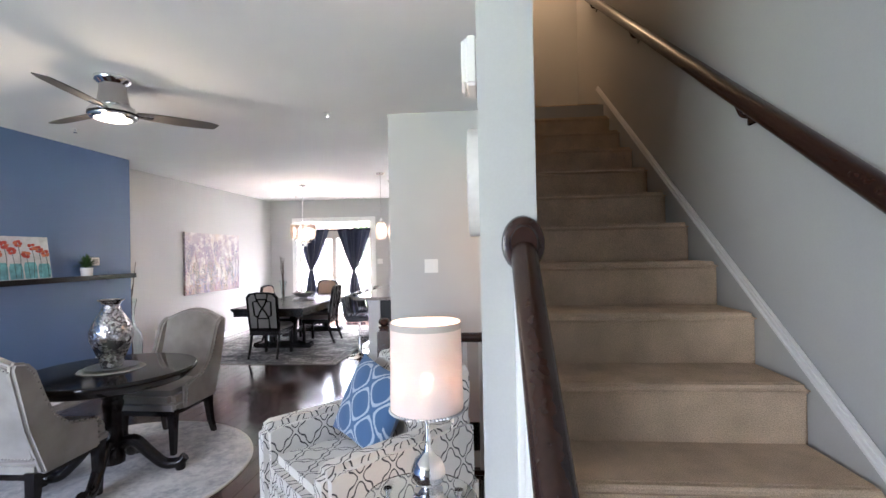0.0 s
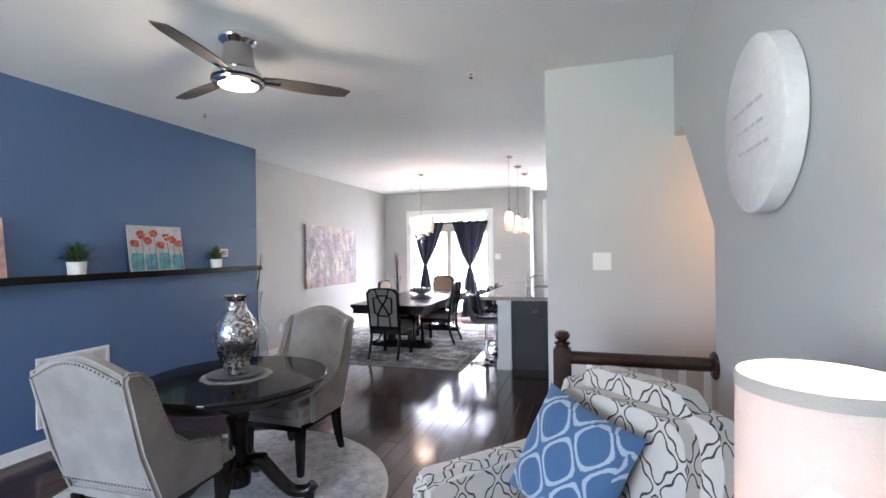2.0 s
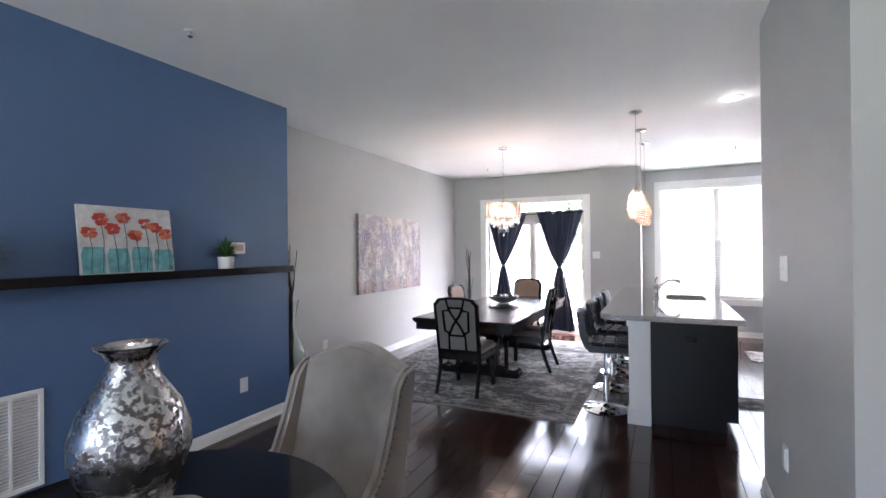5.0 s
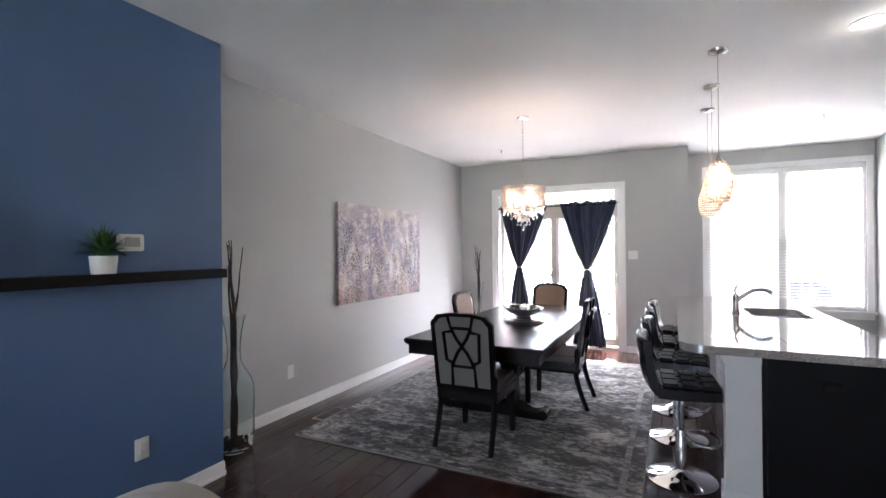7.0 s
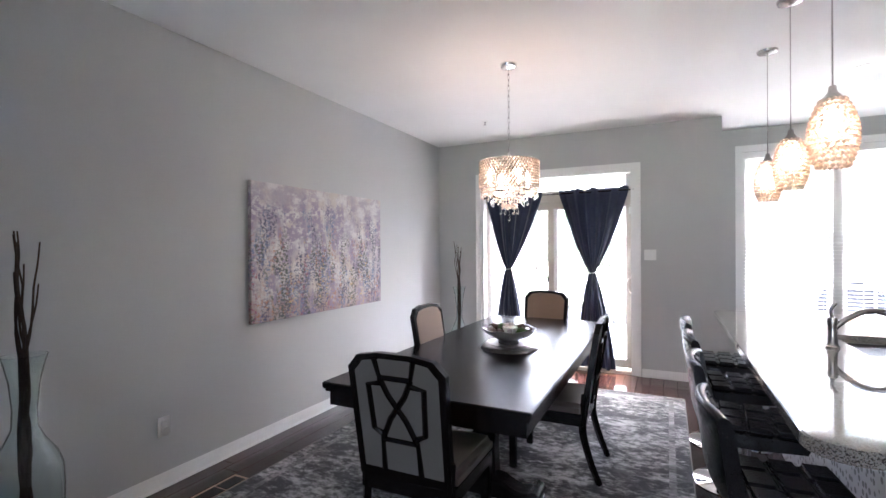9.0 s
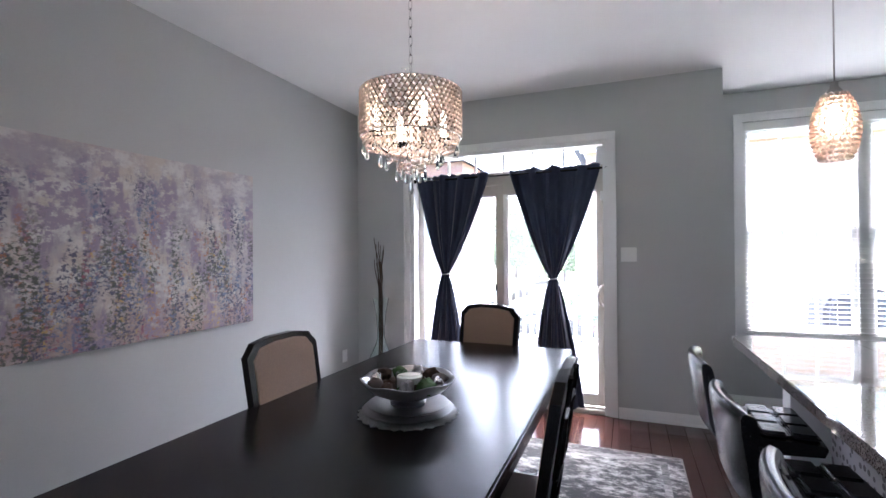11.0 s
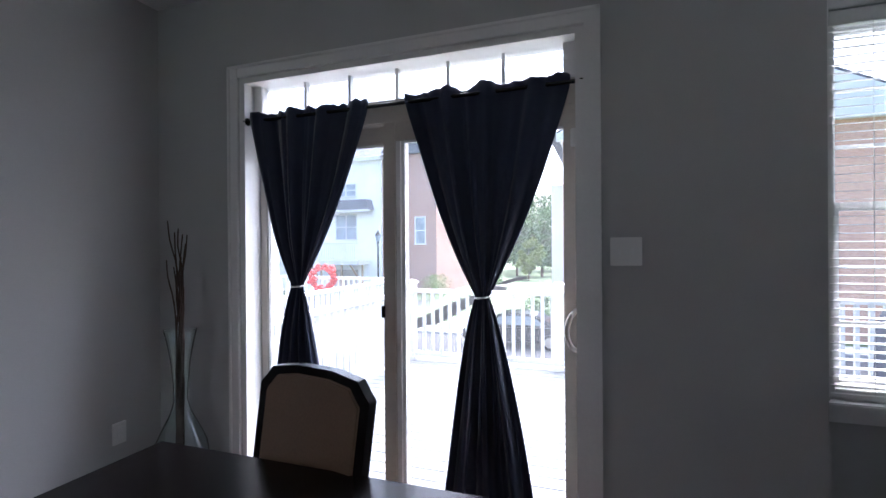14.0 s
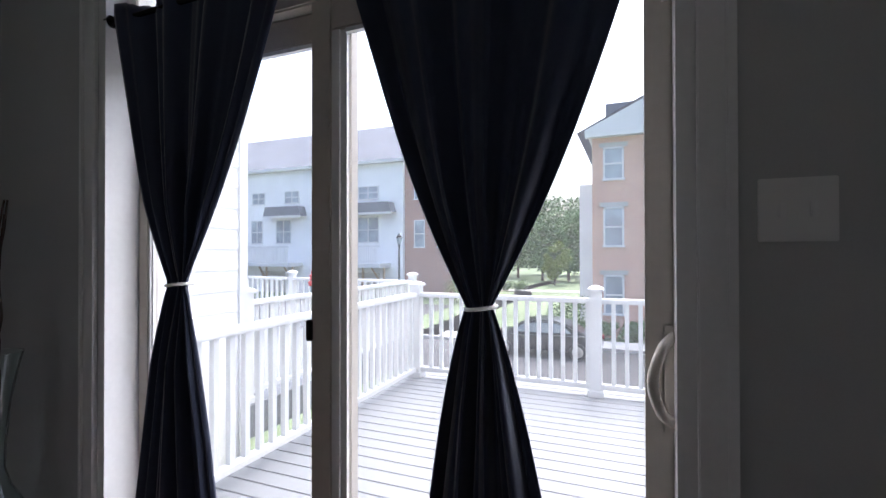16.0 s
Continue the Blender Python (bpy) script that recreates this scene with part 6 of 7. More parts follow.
fr = thing("refrigerator", "stainless steel refrigerator with a bottom freezer drawer", "refrigerator")
part("body", boxes((1.90, 2.46, 9.10, 9.985, 0.02, 1.76)), steel, fr, bevel=0.004)
for y0, y1 in ((9.105, 9.54), (9.546, 9.98)):
    d = part("door", boxes((1.84, 1.898, y0, y1, 0.66, 1.755)), steel, fr, bevel=0.012, seg=3)
    yy = y1 - 0.06 if y0 < 9.3 else y0 + 0.06
    part("handle", tube(curve_points([(1.84, yy, 0.78), (1.79, yy, 0.82), (1.775, yy, 1.0), (1.775, yy, 1.25), (1.79, yy, 1.40), (1.84, yy, 1.44)], 5), 0.013, 10), steel, d, smooth=True)
    if y0 > 9.3:
        part("dispenser", boxes((1.834, 1.842, 9.72, 9.88, 0.98, 1.36)), black_vinyl, d, "black water dispenser", bevel=0.004)
d = part("freezer_drawer", boxes((1.84, 1.898, 9.105, 9.98, 0.06, 0.65)), steel, fr, bevel=0.012, seg=3)
part("handle", tube(curve_points([(1.84, 9.18, 0.58), (1.785, 9.22, 0.585), (1.775, 9.54, 0.585), (1.785, 9.86, 0.585), (1.84, 9.90, 0.58)], 5), 0.013, 10), steel, d, smooth=True)
cab = thing("fridge_cabinet", "dark taupe wall cabinet above the refrigerator", "cabinet")
taupe = material("taupe_cabinet", (0.16, 0.14, 0.125), 0.4, grain=0.08, scale=30)
part("body", boxes((1.885, 2.48, 9.06, 10.0, 1.80, 2.73)), taupe, cab, bevel=0.003)
for y0, y1 in ((9.07, 9.525), (9.535, 9.99)):
    part("door", boxes((1.862, 1.886, y0, y1, 1.81, 2.72)), taupe, cab, bevel=0.004)
structure("wall_kitchen_recess", boxes((XE + 0.12, 2.48, 9.99, 10.02, 0, CEIL)), wall_paint)
for label, x0, x1, y0, y1 in (("dark kitchen floor mat by the island sink", 0.70, 1.06, 6.9, 7.26), ("dark patterned kitchen mat before the refrigerator", 1.1, 1.72, 8.95, 9.6)):
    m = tagged(part("kitchen_mat", boxes((x0, x1, y0, y1, 0, 0.008)), dining_rug_cloth, bevel=0.003), label, "mat")

# ---- outside ----
GZ = -2.9
grass_mat = material("grass_mat", (0.13, 0.17, 0.085), 0.95, grain=0.3, scale=3, bump=0.3, stain=0.25, stain_scale=0.12)
asphalt = material("asphalt", (0.055, 0.055, 0.058), 0.9, grain=0.2, scale=30, stain=0.2, stain_scale=0.3)
concrete = material("concrete", (0.42, 0.41, 0.39), 0.9, grain=0.1, scale=20, stain=0.12, stain_scale=0.5)
deck_vinyl = material("deck_vinyl", (0.15, 0.16, 0.175), 0.55, grain=0.06, scale=40, stain=0.08, stain_scale=2)
rail_vinyl = material("rail_vinyl", (0.62, 0.63, 0.63), 0.4, grain=0.02, scale=30, stain=0.03)
siding = material("siding", (0.82, 0.825, 0.83), 0.6, grain=0.03, scale=10, stain=0.05, stain_scale=0.6)
brick = material("brick", (0.34, 0.20, 0.155), 0.85)
_n = Nodes(brick)
_b = _n.put("TexBrick", Vector=_n.coords(turn=(radians(90), 0, 0)))
_b.inputs["Color1"].default_value, _b.inputs["Color2"].default_value, _b.inputs["Mortar"].default_value = (0.40, 0.22, 0.17, 1), (0.30, 0.16, 0.125, 1), (0.40, 0.34, 0.30, 1)
_b.inputs["Scale"].default_value, _b.inputs["Mortar Size"].default_value = 4.2, 0.018
_n.color(_n.mix(_n.ramp(_n.noise(_n.coords(), 0.5), 0.35, 0.7, 0.0, 0.35), _b.outputs["Color"], (0.42, 0.25, 0.19)))
_n.bump(_b.outputs["Fac"], 0.3, 0.01)
pale_brick = brick.copy()
pale_brick.name = "pale_brick"
for n in pale_brick.node_tree.nodes:
    if n.bl_idname == "ShaderNodeTexBrick":
        n.inputs["Color1"].default_value, n.inputs["Color2"].default_value, n.inputs["Mortar"].default_value = (0.62, 0.40, 0.29, 1), (0.50, 0.31, 0.23, 1), (0.64, 0.55, 0.48, 1)
roof_shingle = material("roof_shingle", (0.15, 0.16, 0.185), 0.9, grain=0.25, scale=8, stain=0.15, stain_scale=0.5)
house_glass = material("house_glass", (0.30, 0.34, 0.38), 0.10, stain=0.3, stain_scale=0.9)
foliage = material("foliage", (0.085, 0.15, 0.045), 0.7, grain=0.35, scale=4, stain=0.3, stain_scale=0.6)
lime_foliage = material("lime_foliage", (0.14, 0.20, 0.035), 0.7, grain=0.3, scale=5)
bark = material("bark", (0.10, 0.075, 0.055), 0.9, grain=0.3, scale=12, bump=0.4)
car_paint = material("car_paint", (0.012, 0.013, 0.018), 0.12)
rubber = material("rubber", (0.02, 0.02, 0.02), 0.8)
red_cloth = material("red_cloth", (0.45, 0.03, 0.03), 0.7, grain=0.2, scale=30)
timber = material("timber", (0.30, 0.22, 0.14), 0.8, grain=0.2, scale=6)

structure("ground", boxes((-400, 400, 10.3, 900, GZ - 0.3, GZ), (-400, 400, -400, -3.3, GZ - 0.3, GZ)), grass_mat)
structure("road", boxes((-60, 60, 24.0, 29.5, GZ - 0.05, GZ + 0.02), (-60, -14, 29.5, 43.0, GZ - 0.05, GZ + 0.015)), asphalt)
structure("kerb", boxes((-13.9, 60, 29.5, 29.75, GZ - 0.05, GZ + 0.15), (-60, 60, 23.75, 24.0, GZ - 0.05, GZ + 0.15)), concrete)
walkway = bmesh.new()
line = curve_points([(-10.6, 29.75, 0), (-10.8, 36, 0), (-11.3, 44, 0), (-11.0, 53, 0), (-12.6, 62, 0), (-11.5, 75, 0)], 5)
prev = None
for p in line:
    pair = (walkway.verts.new((p.x - 0.9, p.y, GZ + 0.03)), walkway.verts.new((p.x + 0.9, p.y, GZ + 0.03)))
    if prev:
        walkway.faces.new((prev[0], prev[1], pair[1], pair[0]))
    prev = pair
bmesh.ops.solidify(walkway, geom=walkway.faces[:], thickness=0.06)
structure("pavement", walkway, concrete)
structure("pavement_kerbside", boxes((-10, 60, 29.75, 31.3, GZ - 0.05, GZ + 0.12)), concrete)
structure("pavement_cross", boxes((-30, 30, 58, 60, GZ - 0.05, GZ + 0.04)), concrete)

# deck
DKZ = -0.15
deck = tagged(new("deck"), "raised deck of pale grey composite boards", "deck", kind="structure")
board = None
for k in range(27):
    y = 10.26 + 0.140 * k
    if board is None:
        ob = part("board", box(bmesh.new(), -3.62, 2.9, 0, 0.132, -0.028, 0), deck_vinyl, deck, bevel=0.003)
        board = ob.data
    else:
        ob = new("board", board)
        ob.parent = deck
    ob.location = (0, y, DKZ)
part("joists", boxes((-3.62, 2.9, 10.22, 14.0, DKZ - 0.30, DKZ - 0.034)), timber, deck)
for x in (-3.5, -0.5, 2.5):
    part("support_post", boxes((x - 0.07, x + 0.07, 13.7, 13.84, GZ, DKZ - 0.30)), timber, deck)


def deck_rail(name, x0, y0, x1, y1, z, posts, label, high=0.93):
    """White vinyl railing: capped posts, two rails and square balusters."""
    top = thing(name, label, "railing")
    ln = math.hypot(x1 - x0, y1 - y0)
    ux, uy = (x1 - x0) / ln, (y1 - y0) / ln
    turn = math.degrees(math.atan2(uy, ux))
    m = pose(x0, y0, z, 0, 0, turn)
    top.matrix_world = m
    for d in posts:
        p = part("post", boxes((d - 0.055, d + 0.055, -0.055, 0.055, 0, high + 0.10)), rail_vinyl, top, bevel=0.004)
        part("post_cap", lathe([(0.105, high + 0.095), (0.105, high + 0.115), (0.07, high + 0.135), (0, high + 0.150)], 4, (d, 0, 0), m=Matrix.Translation((d, 0, 0)) @ pose(0, 0, 0, 0, 0, 45) @ Matrix.Translation((-d, 0, 0))), rail_vinyl, p)
        part("post_skirt", boxes((d - 0.075, d + 0.075, -0.075, 0.075, 0, 0.06)), rail_vinyl, p, bevel=0.006)
    part("top_rail", boxes((0, ln, -0.045, 0.045, high - 0.03, high + 0.02)), rail_vinyl, top, bevel=0.010)
    part("bottom_rail", boxes((0, ln, -0.03, 0.03, 0.07, 0.12)), rail_vinyl, top, bevel=0.006)
    bal = None
    n = int(ln / 0.118)
    for k in range(n):
        d = (k + 0.5) * ln / n
        if min(abs(d - q) for q in posts) < 0.06:
            continue
        if bal is None:
            ob = part("baluster", box(bmesh.new(), -0.019, 0.019, -0.019, 0.019, 0.12, high - 0.03), rail_vinyl, top)
            bal = ob.data
        else:
            ob = new("baluster", bal)
            ob.parent = top
        ob.location = (d, 0, 0)
    for d in posts[:-1]:
        part("foot_block", boxes((d + 0.9, d + 0.94, -0.02, 0.02, 0.0, 0.07)), rail_vinyl, top)


deck_rail("deck_railing", -3.42, 13.8, 2.8, 13.8, DKZ, (0, 1.93, 4.05, 6.2), "white vinyl railing along the front of the deck")
deck_rail("deck_railing", -3.42, 10.75, -3.42, 13.72, DKZ, (0.05,), "white vinyl railing along the side of the deck")
# the neighbour's projecting wall with lap siding, and a second deck
nb = thing("neighbour_wall", "white lap-sided wall of the next house beside the deck", "house wall")
part("core", boxes((-8.5, -4.22, 10.22, 12.05, GZ, 3.4)), siding, nb)
lap = None
for k in range(36):
    if lap is None:
        bm = bmesh.new()
        plate([(0, 0), (0.012, 0), (0.004, 0.175), (0, 0.175)], 1.83, bm=bm)
        ob = part("siding_course", bm, siding, nb)
        lap = ob.data
    else:
        ob = new("siding_course", lap)
        ob.parent = nb
    ob.location = (-4.22, 10.22, GZ + 0.17 * k + 0.1)
part("corner_board", boxes((-4.32, -4.195, 11.99, 12.075, GZ, 3.4)), rail_vinyl, nb)
nd = thing("neighbour_deck", "neighbour's raised deck floor of grey boards", "deck")
part("floor", boxes((-9.5, -4.4, 12.08, 16.0, DKZ - 0.3, DKZ)), deck_vinyl, nd)
for x, y in ((-9.4, 15.9), (-4.5, 15.9)):
    part("support_post", boxes((x - 0.07, x + 0.07, y - 0.07, y + 0.07, GZ, DKZ - 0.3)), timber, nd)
deck_rail("deck_railing", -9.4, 15.9, -4.5, 15.9, DKZ, (0, 2.45, 4.9), "white vinyl railing of the next deck")
deck_rail("deck_railing", -4.5, 12.3, -4.5, 15.8, DKZ, (0.05,), "white vinyl side railing of the next deck")
fl = thing("red_flower_wreath", "ring of red flowers hung on the next deck railing", "flowers", place=pose(-6.15, 15.82, 0.78))
petals = bmesh.new()
rnd = random.Random(77)
for k in range(90):
    a = 6.283 * k / 90
    bmesh.ops.create_icosphere(petals, subdivisions=1, radius=rnd.uniform(0.03, 0.06), matrix=Matrix.Translation((0.24 * math.cos(a) + rnd.uniform(-0.05, 0.05), rnd.uniform(-0.05, 0.03), 0.22 * math.sin(a) + rnd.uniform(-0.05, 0.05))))
part("blossoms", petals, red_cloth, fl)
gr = thing("covered_grill", "barbecue grill under a dark cover on the deck", "grill", place=pose(1.42, 12.45, DKZ))
part("cover", plate([(-0.36, 0.10), (-0.34, 0.86), (-0.26, 1.04), (0.10, 1.10), (0.30, 1.02), (0.36, 0.86), (0.38, 0.10)], 0.55, Matrix.Translation((0, -0.27, 0))), material("grill_cover", (0.05, 0.055, 0.07), 0.7, grain=0.1, scale=20), gr, bevel=0.05, seg=3, smooth=True)
for x in (-0.3, 0.3):
    part("wheel", lathe([(0.07, -0.03), (0.07, 0.03)], 20, m=pose(x, -0.2, 0.07, 90)), rubber, gr, smooth=True)


def house_window(parent, x, y, z, w, h, bars=1):
    """A white framed window on a wall that faces -y."""
    wn_ = part("window", boxes((x - w / 2, x - w / 2 + 0.09, y - 0.06, y, z, z + h), (x + w / 2 - 0.09, x + w / 2, y - 0.06, y, z, z + h), (x - w / 2, x + w / 2, y - 0.06, y, z + h - 0.09, z + h), (x - w / 2 - 0.05, x + w / 2 + 0.05, y - 0.09, y, z - 0.02, z + 0.09), (x - w / 2, x + w / 2, y - 0.05, y, z + h / 2 - 0.04, z + h / 2 + 0.04)), rail_vinyl, parent)
    part("pane", boxes((x - w / 2 + 0.05, x + w / 2 - 0.05, y - 0.02, y + 0.01, z + 0.05, z + h - 0.05)), house_glass, wn_)
    if bars > 1:
        part("mullion", boxes((x - 0.05, x + 0.05, y - 0.055, y, z, z + h)), rail_vinyl, wn_)


# row of white town houses with a brick end wall
row = thing("town_houses", "row of white-sided town houses with balconies and a brick end", "house")
FY = 48.0
part("wall", boxes((-62, -21.1, FY, FY + 11, GZ, 9.9)), siding, row)
part("brick_end", boxes((-21.1, -15.6, FY + 0.3, FY + 11.2, GZ, 10.2)), brick, row, "red brick end wall")
part("roof", plate([(-62.6, 9.8), (-62.6, 10.1), (-20.9, 10.1), (-20.9, 9.8)], 0.6, Matrix.Translation((0, FY - 0.5, 0))), rail_vinyl, row)
bm = bmesh.new()
v = [bm.verts.new(c) for c in ((-62.6, FY - 0.5, 10.1), (-20.6, FY - 0.5, 10.1), (-20.6, FY + 5.6, 15.0), (-62.6, FY + 5.6, 15.0), (-20.6, FY + 11.6, 10.1), (-62.6, FY + 11.6, 10.1))]
bm.faces.new((v[0], v[1], v[2], v[3]))
bm.faces.new((v[3], v[2], v[4], v[5]))
bm.faces.new((v[1], v[4], v[2]))
bm.faces.new((v[0], v[3], v[5]))
part("roof_slope", bm, roof_shingle, row, "dark slate-grey shingle roof")
bm = bmesh.new()
v = [bm.verts.new(c) for c in ((-21.4, FY - 0.1, 10.2), (-15.2, FY - 0.1, 10.2), (-18.3, FY - 0.1, 12.6), (-21.4, FY + 11.4, 10.2), (-15.2, FY + 11.4, 10.2), (-18.3, FY + 11.4, 12.6))]
for f in ((0, 1, 2), (5, 4, 3), (1, 4, 5, 2), (0, 2, 5, 3)):
    bm.faces.new([v[i] for i in f])
part("brick_gable_roof", bm, roof_shingle, row)
for x, w in ((-24.9, 2.3), (-34.1, 1.9), (-38.6, 1.8), (-44.5, 2.0), (-49.0, 2.0)):
    house_window(row, x, FY, 6.4, w, 1.3, 2)
for x, w in ((-24.9, 2.4), (-35.2, 2.0), (-38.8, 1.6), (-45.5, 2.2)):
    house_window(row, x, FY, 2.2, w, 2.5, 2)
for x, w in ((-24.4, 2.6), (-34.6, 2.4), (-45.5, 2.4)):
    aw = part("awning_roof", plate([(-w, 0), (-w + 0.3, 0.95), (w - 0.3, 0.95), (w, 0)], 1.1, Matrix.Translation((x, FY - 1.1, 5.05))), roof_shingle, row)
    part("fascia", boxes((x - w, x + w, FY - 1.13, FY - 1.0, 4.85, 5.06)), rail_vinyl, aw)
for x, w in ((-25.2, 2.8), (-36.6, 3.9), (-46.5, 3.4)):
    bal = part("balcony", boxes((x - w, x + w, FY - 2.2, FY, -0.15, 0.25)), rail_vinyl, row)
    n = int(2 * w / 0.2)
    part("balcony_rail", boxes((x - w, x + w, FY - 2.2, FY - 2.1, 1.75, 1.9), *[(x - w + 0.2 * i, x - w + 0.2 * i + 0.07, FY - 2.18, FY - 2.12, 0.25, 1.75) for i in range(n)]), rail_vinyl, bal)
    for q in (x - w + 0.6, x, x + w - 0.6):
        part("brace", plate([(-0.95, -0.15), (-0.78, -0.15), (0.08, -1.4), (-0.08, -1.4)], 0.14, Matrix.Translation((q, FY - 1.2, 0))), timber, bal)
        part("balcony_post", boxes((q + 0.9, q + 1.05, FY - 2.1, FY - 1.95, GZ, -0.15)), timber, bal)
    part("garage_door", boxes((x - 1.6, x + 1.6, FY - 0.05, FY + 0.02, GZ, GZ + 2.2)), concrete, row)
house_window(row, -19.55, FY + 0.3, 1.7, 1.1, 2.6)
house_window(row, -19.55, FY + 0.3, 6.2, 1.1, 2.0)
house_window(row, -17.2, FY + 0.3, 1.7, 1.1, 2.6)

# brick house to the other side
bh = thing("brick_house", "three-storey pale brick house with a white gable", "house")
part("wall", boxes((-2.99, 12, 33, 46, GZ, 7.0)), pale_brick, bh)
part("side_wing", boxes((-3.9, -3.0, 36, 46, GZ, 5.0)), siding, bh)
part("cornice", boxes((-3.3, 12.3, 32.65, 33.0, 6.85, 7.25)), rail_vinyl, bh)
part("gable", plate([(-3.3, 7.25), (4.5, 11.0), (12.3, 7.25)], 13.5, Matrix.Translation((0, 32.8, 0))), rail_vinyl, bh)
bm = bmesh.new()
for s in (-1, 1):
    v = [bm.verts.new(c) for c in ((4.5 + s * 8.2, 32.85, 7.15), (4.5 + s * 8.2, 46.6, 7.15), (4.5, 46.6, 11.25), (4.5, 32.85, 11.25))]
    bm.faces.new(v)
bmesh.ops.solidify(bm, geom=bm.faces[:], thickness=0.15)
part("roof", bm, roof_shingle, bh, "dark slate-grey shingle roof")
part("rear_roof", boxes((-2.6, 10, 38, 46, 9.2, 10.0)), roof_shingle, bh)
for x in (-2.0, 0.9, 3.8):
    for z, h in ((4.75, 1.6), (1.5, 1.95), (-1.8, 1.95)):
        house_window(bh, x, 33.0, z, 0.95, h)
        part("lintel", boxes((x - 0.65, x + 0.65, 32.94, 33.0, z + h, z + h + 0.22)), concrete, bh)


def leaf_cloud(places, seed, size, per):
    """Many small two-triangle leaves round the given clump centres."""
    rnd = random.Random(seed)
    verts, faces = [], []
    for cx, cy, cz, r in places:
        for _ in range(per):
            d = Vector((rnd.gauss(0, 1), rnd.gauss(0, 1), rnd.gauss(0, 0.8))).normalized() * r * rnd.uniform(0.55, 1.08)
            c = Vector((cx, cy, cz)) + d
            a, b = Vector((rnd.gauss(0, 1), rnd.gauss(0, 1), rnd.gauss(0, 1))).normalized(), Vector((rnd.gauss(0, 1), rnd.gauss(0, 1), rnd.gauss(0, 1))).normalized()
            s = size * rnd.uniform(0.6, 1.3)
            o = len(verts)
            verts += [c - a * s, c + b * s * 0.6, c + a * s, c - b * s * 0.6]
            faces.append((o, o + 1, o + 2, o + 3))
    me = bpy.data.meshes.new("crown")
    me.from_pydata(verts, [], faces)
    return me


def tree(x, y, high, wide, seed, mat, group="trees behind the houses"):
    rnd = random.Random(seed)
    top = thing("tree", "broad-leaved green tree in full summer leaf", "tree", group, pose(x, y, GZ))
    bm = tube([(0, 0, 0), (0.1, 0, high * 0.25), (-0.05, 0.1, high * 0.55), (0, 0, high * 0.8)], [0.022 * high, 0.017 * high, 0.011 * high, 0.004 * high], 8)
    for k in range(7):
        a, z = rnd.uniform(0, 6.28), high * rnd.uniform(0.28, 0.65)
        tube([(0, 0, z), (wide * 0.3 * math.cos(a), wide * 0.3 * math.sin(a), z + high * 0.10), (wide * 0.42 * math.cos(a), wide * 0.42 * math.sin(a), z + high * 0.2)], [0.008 * high, 0.005 * high, 0.002 * high], 6, bm)
    part("trunk", bm, bark, top)
    clumps = []
    for k in range(34):
        t = rnd.random()
        z = high * (0.22 + 0.75 * t)
        rr = wide * 0.5 * math.sin(math.pi * (0.12 + 0.80 * t)) ** 0.7
        a, q = rnd.uniform(0, 6.28), math.sqrt(rnd.random())
        clumps.append((rr * q * math.cos(a), rr * q * math.sin(a), z, wide * rnd.uniform(0.09, 0.17)))
    me = leaf_cloud(clumps, seed, 0.016 * high + 0.05, 170)
    me.materials.append(mat)
    ob = new("crown", me)
    ob.parent = top
    return top


t1 = tree(-13.5, 78, 9.5, 7.5, 5, foliage)
for k, (x, y, s) in enumerate(((-9.5, 76, 1.0), (-5.0, 82, 1.1), (-18.5, 84, 1.15), (-2.0, 90, 1.2), (-24, 95, 1.3), (-30, 92, 1.2), (4, 88, 1.1), (-11.5, 92, 1.35), (-7.5, 95, 1.3), (-15.5, 96, 1.4), (10, 96, 1.3), (18, 92, 1.2), (-36, 98, 1.3))):
    c = copy_thing(t1, pose(x, y, GZ, 0, 0, 57 * k))
    c.scale = (s, s, s)
tree(-10.2, 68, 5.5, 3.6, 12, lime_foliage)


def shrub(x, y, r, seed, mat, label):
    top = thing("shrub", label, "shrub", "garden shrubs", pose(x, y, GZ))
    rnd = random.Random(seed)
    part("stems", tube([(0, 0, 0), (0.02, 0, r * 0.6)], [0.04, 0.02], 6), bark, top)
    me = leaf_cloud([(rnd.uniform(-r, r) * 0.6, rnd.uniform(-r, r) * 0.6, r * rnd.uniform(0.3, 1.0), r * 0.42) for _ in range(12)], seed, 0.07, 130)
    me.materials.append(mat)
    ob = new("crown", me)
    ob.parent = top


shrub(-14.8, 45.5, 1.7, 41, lime_foliage, "bright lime-green shrub before the brick wall")
for k, (x, y, r) in enumerate(((-12.5, 58.5, 1.0), (-13.6, 57.8, 0.9), (-3.6, 32.2, 0.8), (-2.4, 32.0, 0.7), (-1.0, 32.1, 0.8), (0.5, 32.0, 0.7), (-4.3, 33.6, 1.4))):
    shrub(x, y, r, 60 + k, foliage, "rounded dark green garden shrub")

# parked car
car = thing("parked_car", "black four-door saloon car parked at the kerb", "car", place=pose(-4.55, 28.2, GZ + 0.02))
side = [(-2.25, 0.30), (-2.28, 0.62), (-2.15, 0.80), (-1.35, 0.92), (-0.75, 1.36), (-0.35, 1.46), (0.55, 1.45), (1.0, 1.34), (1.62, 0.98), (2.15, 0.92), (2.28, 0.80), (2.30, 0.45), (2.22, 0.28)]
part("body", plate([(-2.25, 0.30), (-2.28, 0.62), (-2.15, 0.80), (-1.35, 0.92), (1.62, 0.98), (2.15, 0.92), (2.28, 0.80), (2.30, 0.45), (2.22, 0.28)], 1.78, Matrix.Translation((0, -0.89, 0))), car_paint, car, bevel=0.07, seg=3, smooth=True)
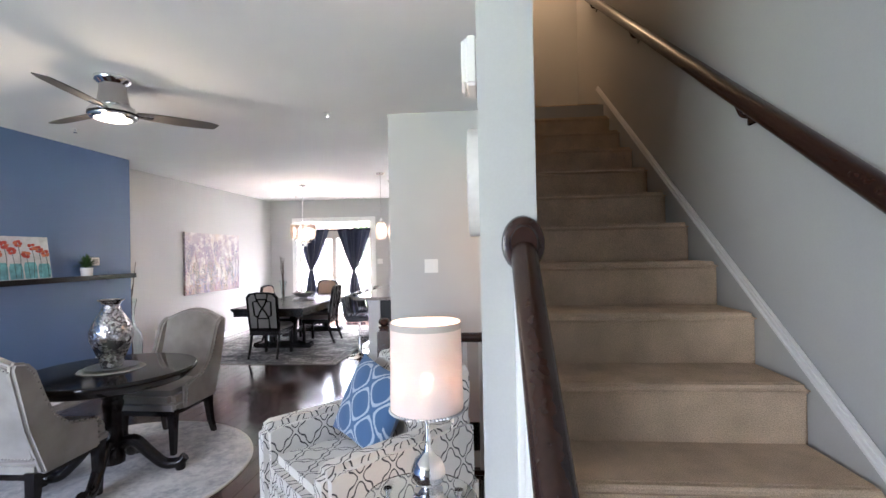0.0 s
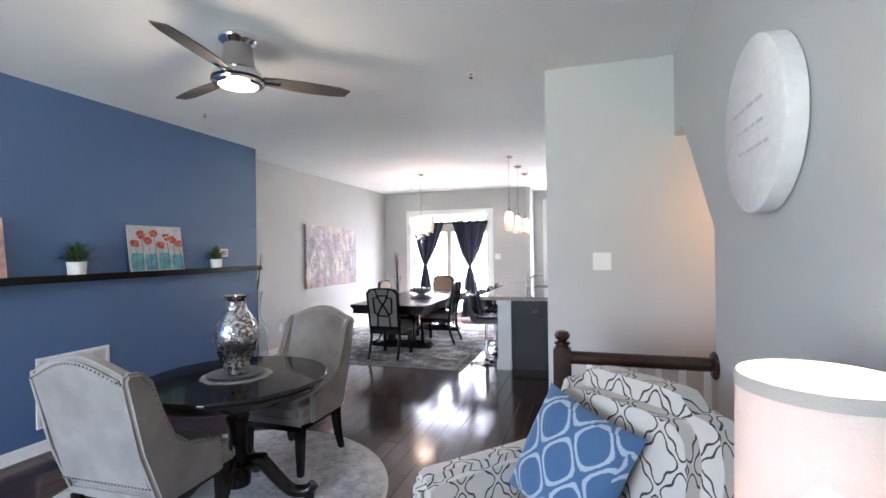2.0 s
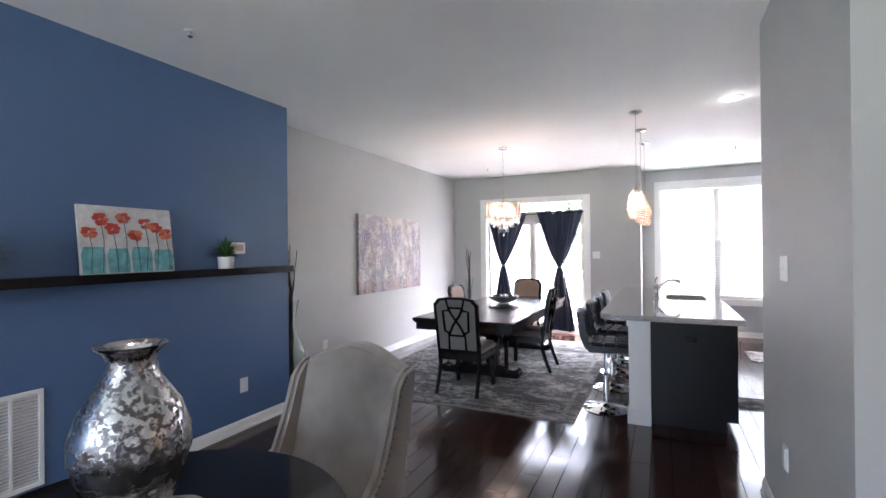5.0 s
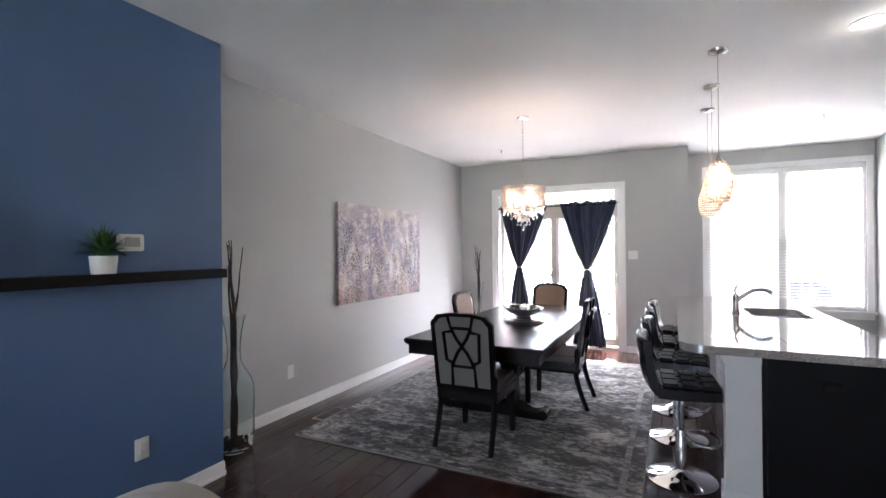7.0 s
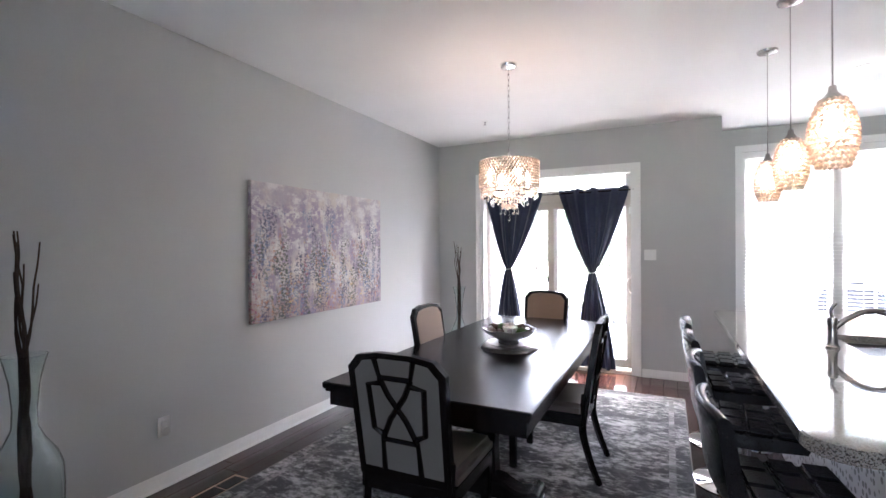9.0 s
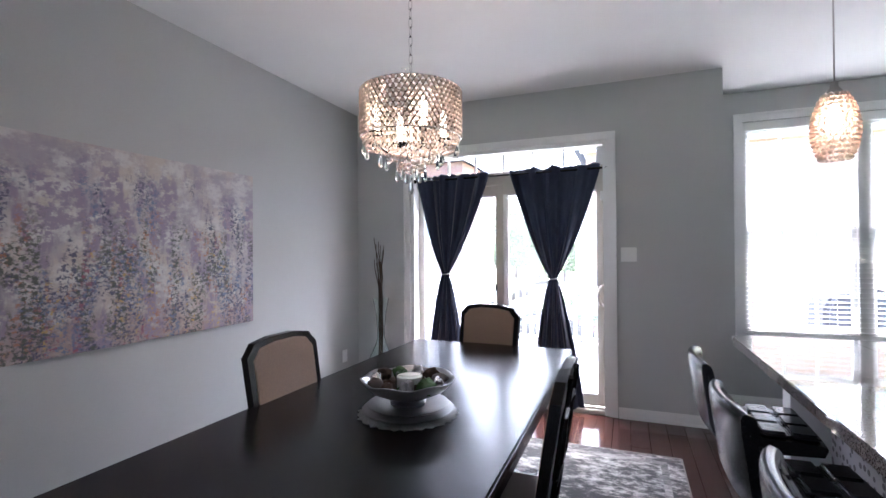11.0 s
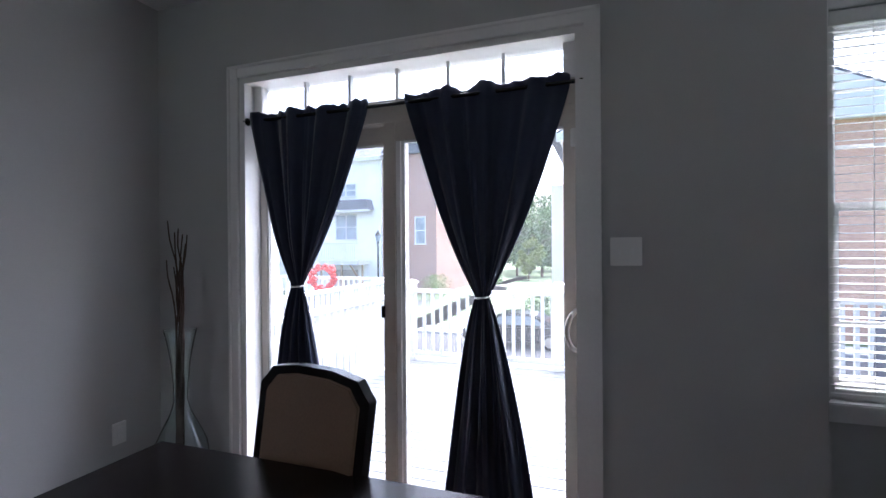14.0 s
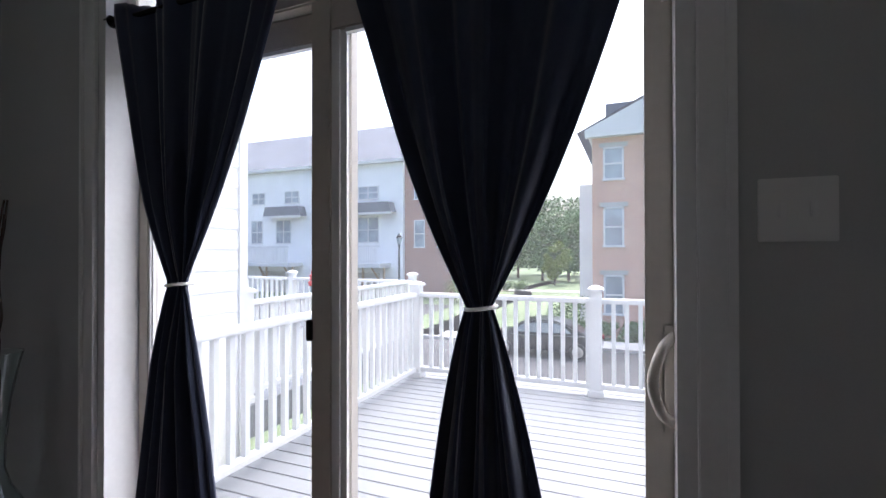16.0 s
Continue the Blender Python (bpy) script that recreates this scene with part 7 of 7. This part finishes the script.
part("cabin", plate([(-1.40, 0.90), (-0.75, 1.36), (-0.35, 1.46), (0.55, 1.45), (1.0, 1.34), (1.66, 0.96)], 1.50, Matrix.Translation((0, -0.75, 0))), car_paint, car, bevel=0.06, seg=3, smooth=True)
for a in (((-1.08, 0.96), (-0.66, 1.30), (-0.10, 1.37), (-0.10, 0.97)), ((-0.02, 0.97), (-0.02, 1.37), (0.55, 1.36), (0.92, 1.25), (1.20, 0.99))):
    for s in (-1, 1):
        part("side_window", plate(list(a), 0.02, Matrix.Translation((0, s * 0.752 - 0.01, 0))), house_glass, car)
for x in (-1.42, 1.45):
    for s in (-1, 1):
        w = part("wheel", lathe([(0.20, -0.10), (0.30, -0.10), (0.325, -0.07), (0.325, 0.07), (0.30, 0.10), (0.20, 0.10)], 28, m=pose(x, s * 0.83, 0.325, 90)), rubber, car, smooth=True)
        part("rim", lathe([(0.06, -0.112), (0.21, -0.105), (0.21, 0.105), (0.06, 0.112)], 20, m=pose(x, s * 0.83, 0.325, 90)), steel, w, smooth=True)
for s in (-1, 1):
    part("tail_light", boxes((2.26, 2.31, s * 0.66 - 0.16, s * 0.66 + 0.16, 0.66, 0.80)), red_cloth, car, bevel=0.01)
    part("headlight", boxes((-2.30, -2.22, s * 0.66 - 0.16, s * 0.66 + 0.16, 0.60, 0.72)), house_glass, car, bevel=0.01)
# street lamp
sl = thing("street_lamp", "black post-top street lantern", "street lamp", place=pose(-17.35, 40, GZ))
part("post", lathe([(0.14, 0), (0.14, 0.5), (0.08, 0.7), (0.06, 4.6), (0.10, 4.65), (0.10, 4.75)], 14), black_wood, sl, smooth=True)
part("lantern", lathe([(0.12, 4.75), (0.24, 5.2), (0.24, 5.25)], 6), house_glass, sl)
part("lantern_cap", lathe([(0.28, 5.25), (0.10, 5.5), (0.03, 5.6), (0, 5.7)], 6), black_wood, sl)

# ---- floor boards, the nearest to the walk as pieces of their own ----
PW = 0.127
planks = {}
rest_v, rest_f = [], []
rnd = random.Random(11)


def outline(x0, x1, y0, y1, z0, z1, c=0.0025):
    v = [(x0, y0, z0), (x1, y0, z0), (x1, y1, z0), (x0, y1, z0), (x0, y0, z1 - c), (x1, y0, z1 - c), (x1, y1, z1 - c), (x0, y1, z1 - c), (x0 + c, y0 + c, z1), (x1 - c, y0 + c, z1), (x1 - c, y1 - c, z1), (x0 + c, y1 - c, z1)]
    f = [(0, 1, 5, 4), (1, 2, 6, 5), (2, 3, 7, 6), (3, 0, 4, 7), (4, 5, 9, 8), (5, 6, 10, 9), (6, 7, 11, 10), (7, 4, 8, 11), (8, 9, 10, 11)]
    return v, f


floor_ob = bpy.data.objects["floor"]
near = 0
i = 0
x = XW
while x < 2.4:
    xa, xb = x + 0.0006, x + PW - 0.0006
    y = YF - rnd.uniform(0, 1.1)
    while y < YK:
        ln = rnd.choice((0.9, 1.2, 1.5))
        ya, yb = max(y, YF) + 0.0006, min(y + ln, YK) - 0.0006
        y += ln
        ranges = [(ya, yb)]
        if xb > 0.78 and xa < XC + 1.0:
            ranges = [(a, b) for a, b in ((ya, min(yb, 2.92)), (max(ya, 3.9), yb)) if b - a > 0.05]
        if xb < XB + 0.02:
            ranges = [(max(a, 5.29), b) for a, b in ranges if b > 5.35]
        if xb < XJ:
            ranges = [(a, min(b, YN)) for a, b in ranges if a < YN - 0.05]
        for a, b in ranges:
            if b - a < 0.02:
                continue
            inside = -2.2 < x < 0.7 and 2.6 < a < 8.2 and near < 299
            if inside:
                key = (round(b - a, 2))
                if key not in planks:
                    me = bpy.data.meshes.new("plank")
                    v, f = outline(0, xb - xa, 0, key - 0.001, -0.004, 0)
                    me.from_pydata(v, [], f)
                    me.materials.append(plank_wood)
                    planks[key] = me
                ob = new("plank", planks[key])
                ob.parent = floor_ob
                ob.location = (xa, a, 0.0)
                near += 1
            else:
                v, f = outline(xa, xb, a, b, -0.004, 0)
                o = len(rest_v)
                rest_v += v
                rest_f += [[o + q for q in g] for g in f]
    x += PW
me = bpy.data.meshes.new("plank_field")
me.from_pydata(rest_v, [], rest_f)
me.materials.append(plank_wood)
field = new("plank_field", me)
field.parent = floor_ob
tagged(field, "dark polished floor boards", kind="stuff")
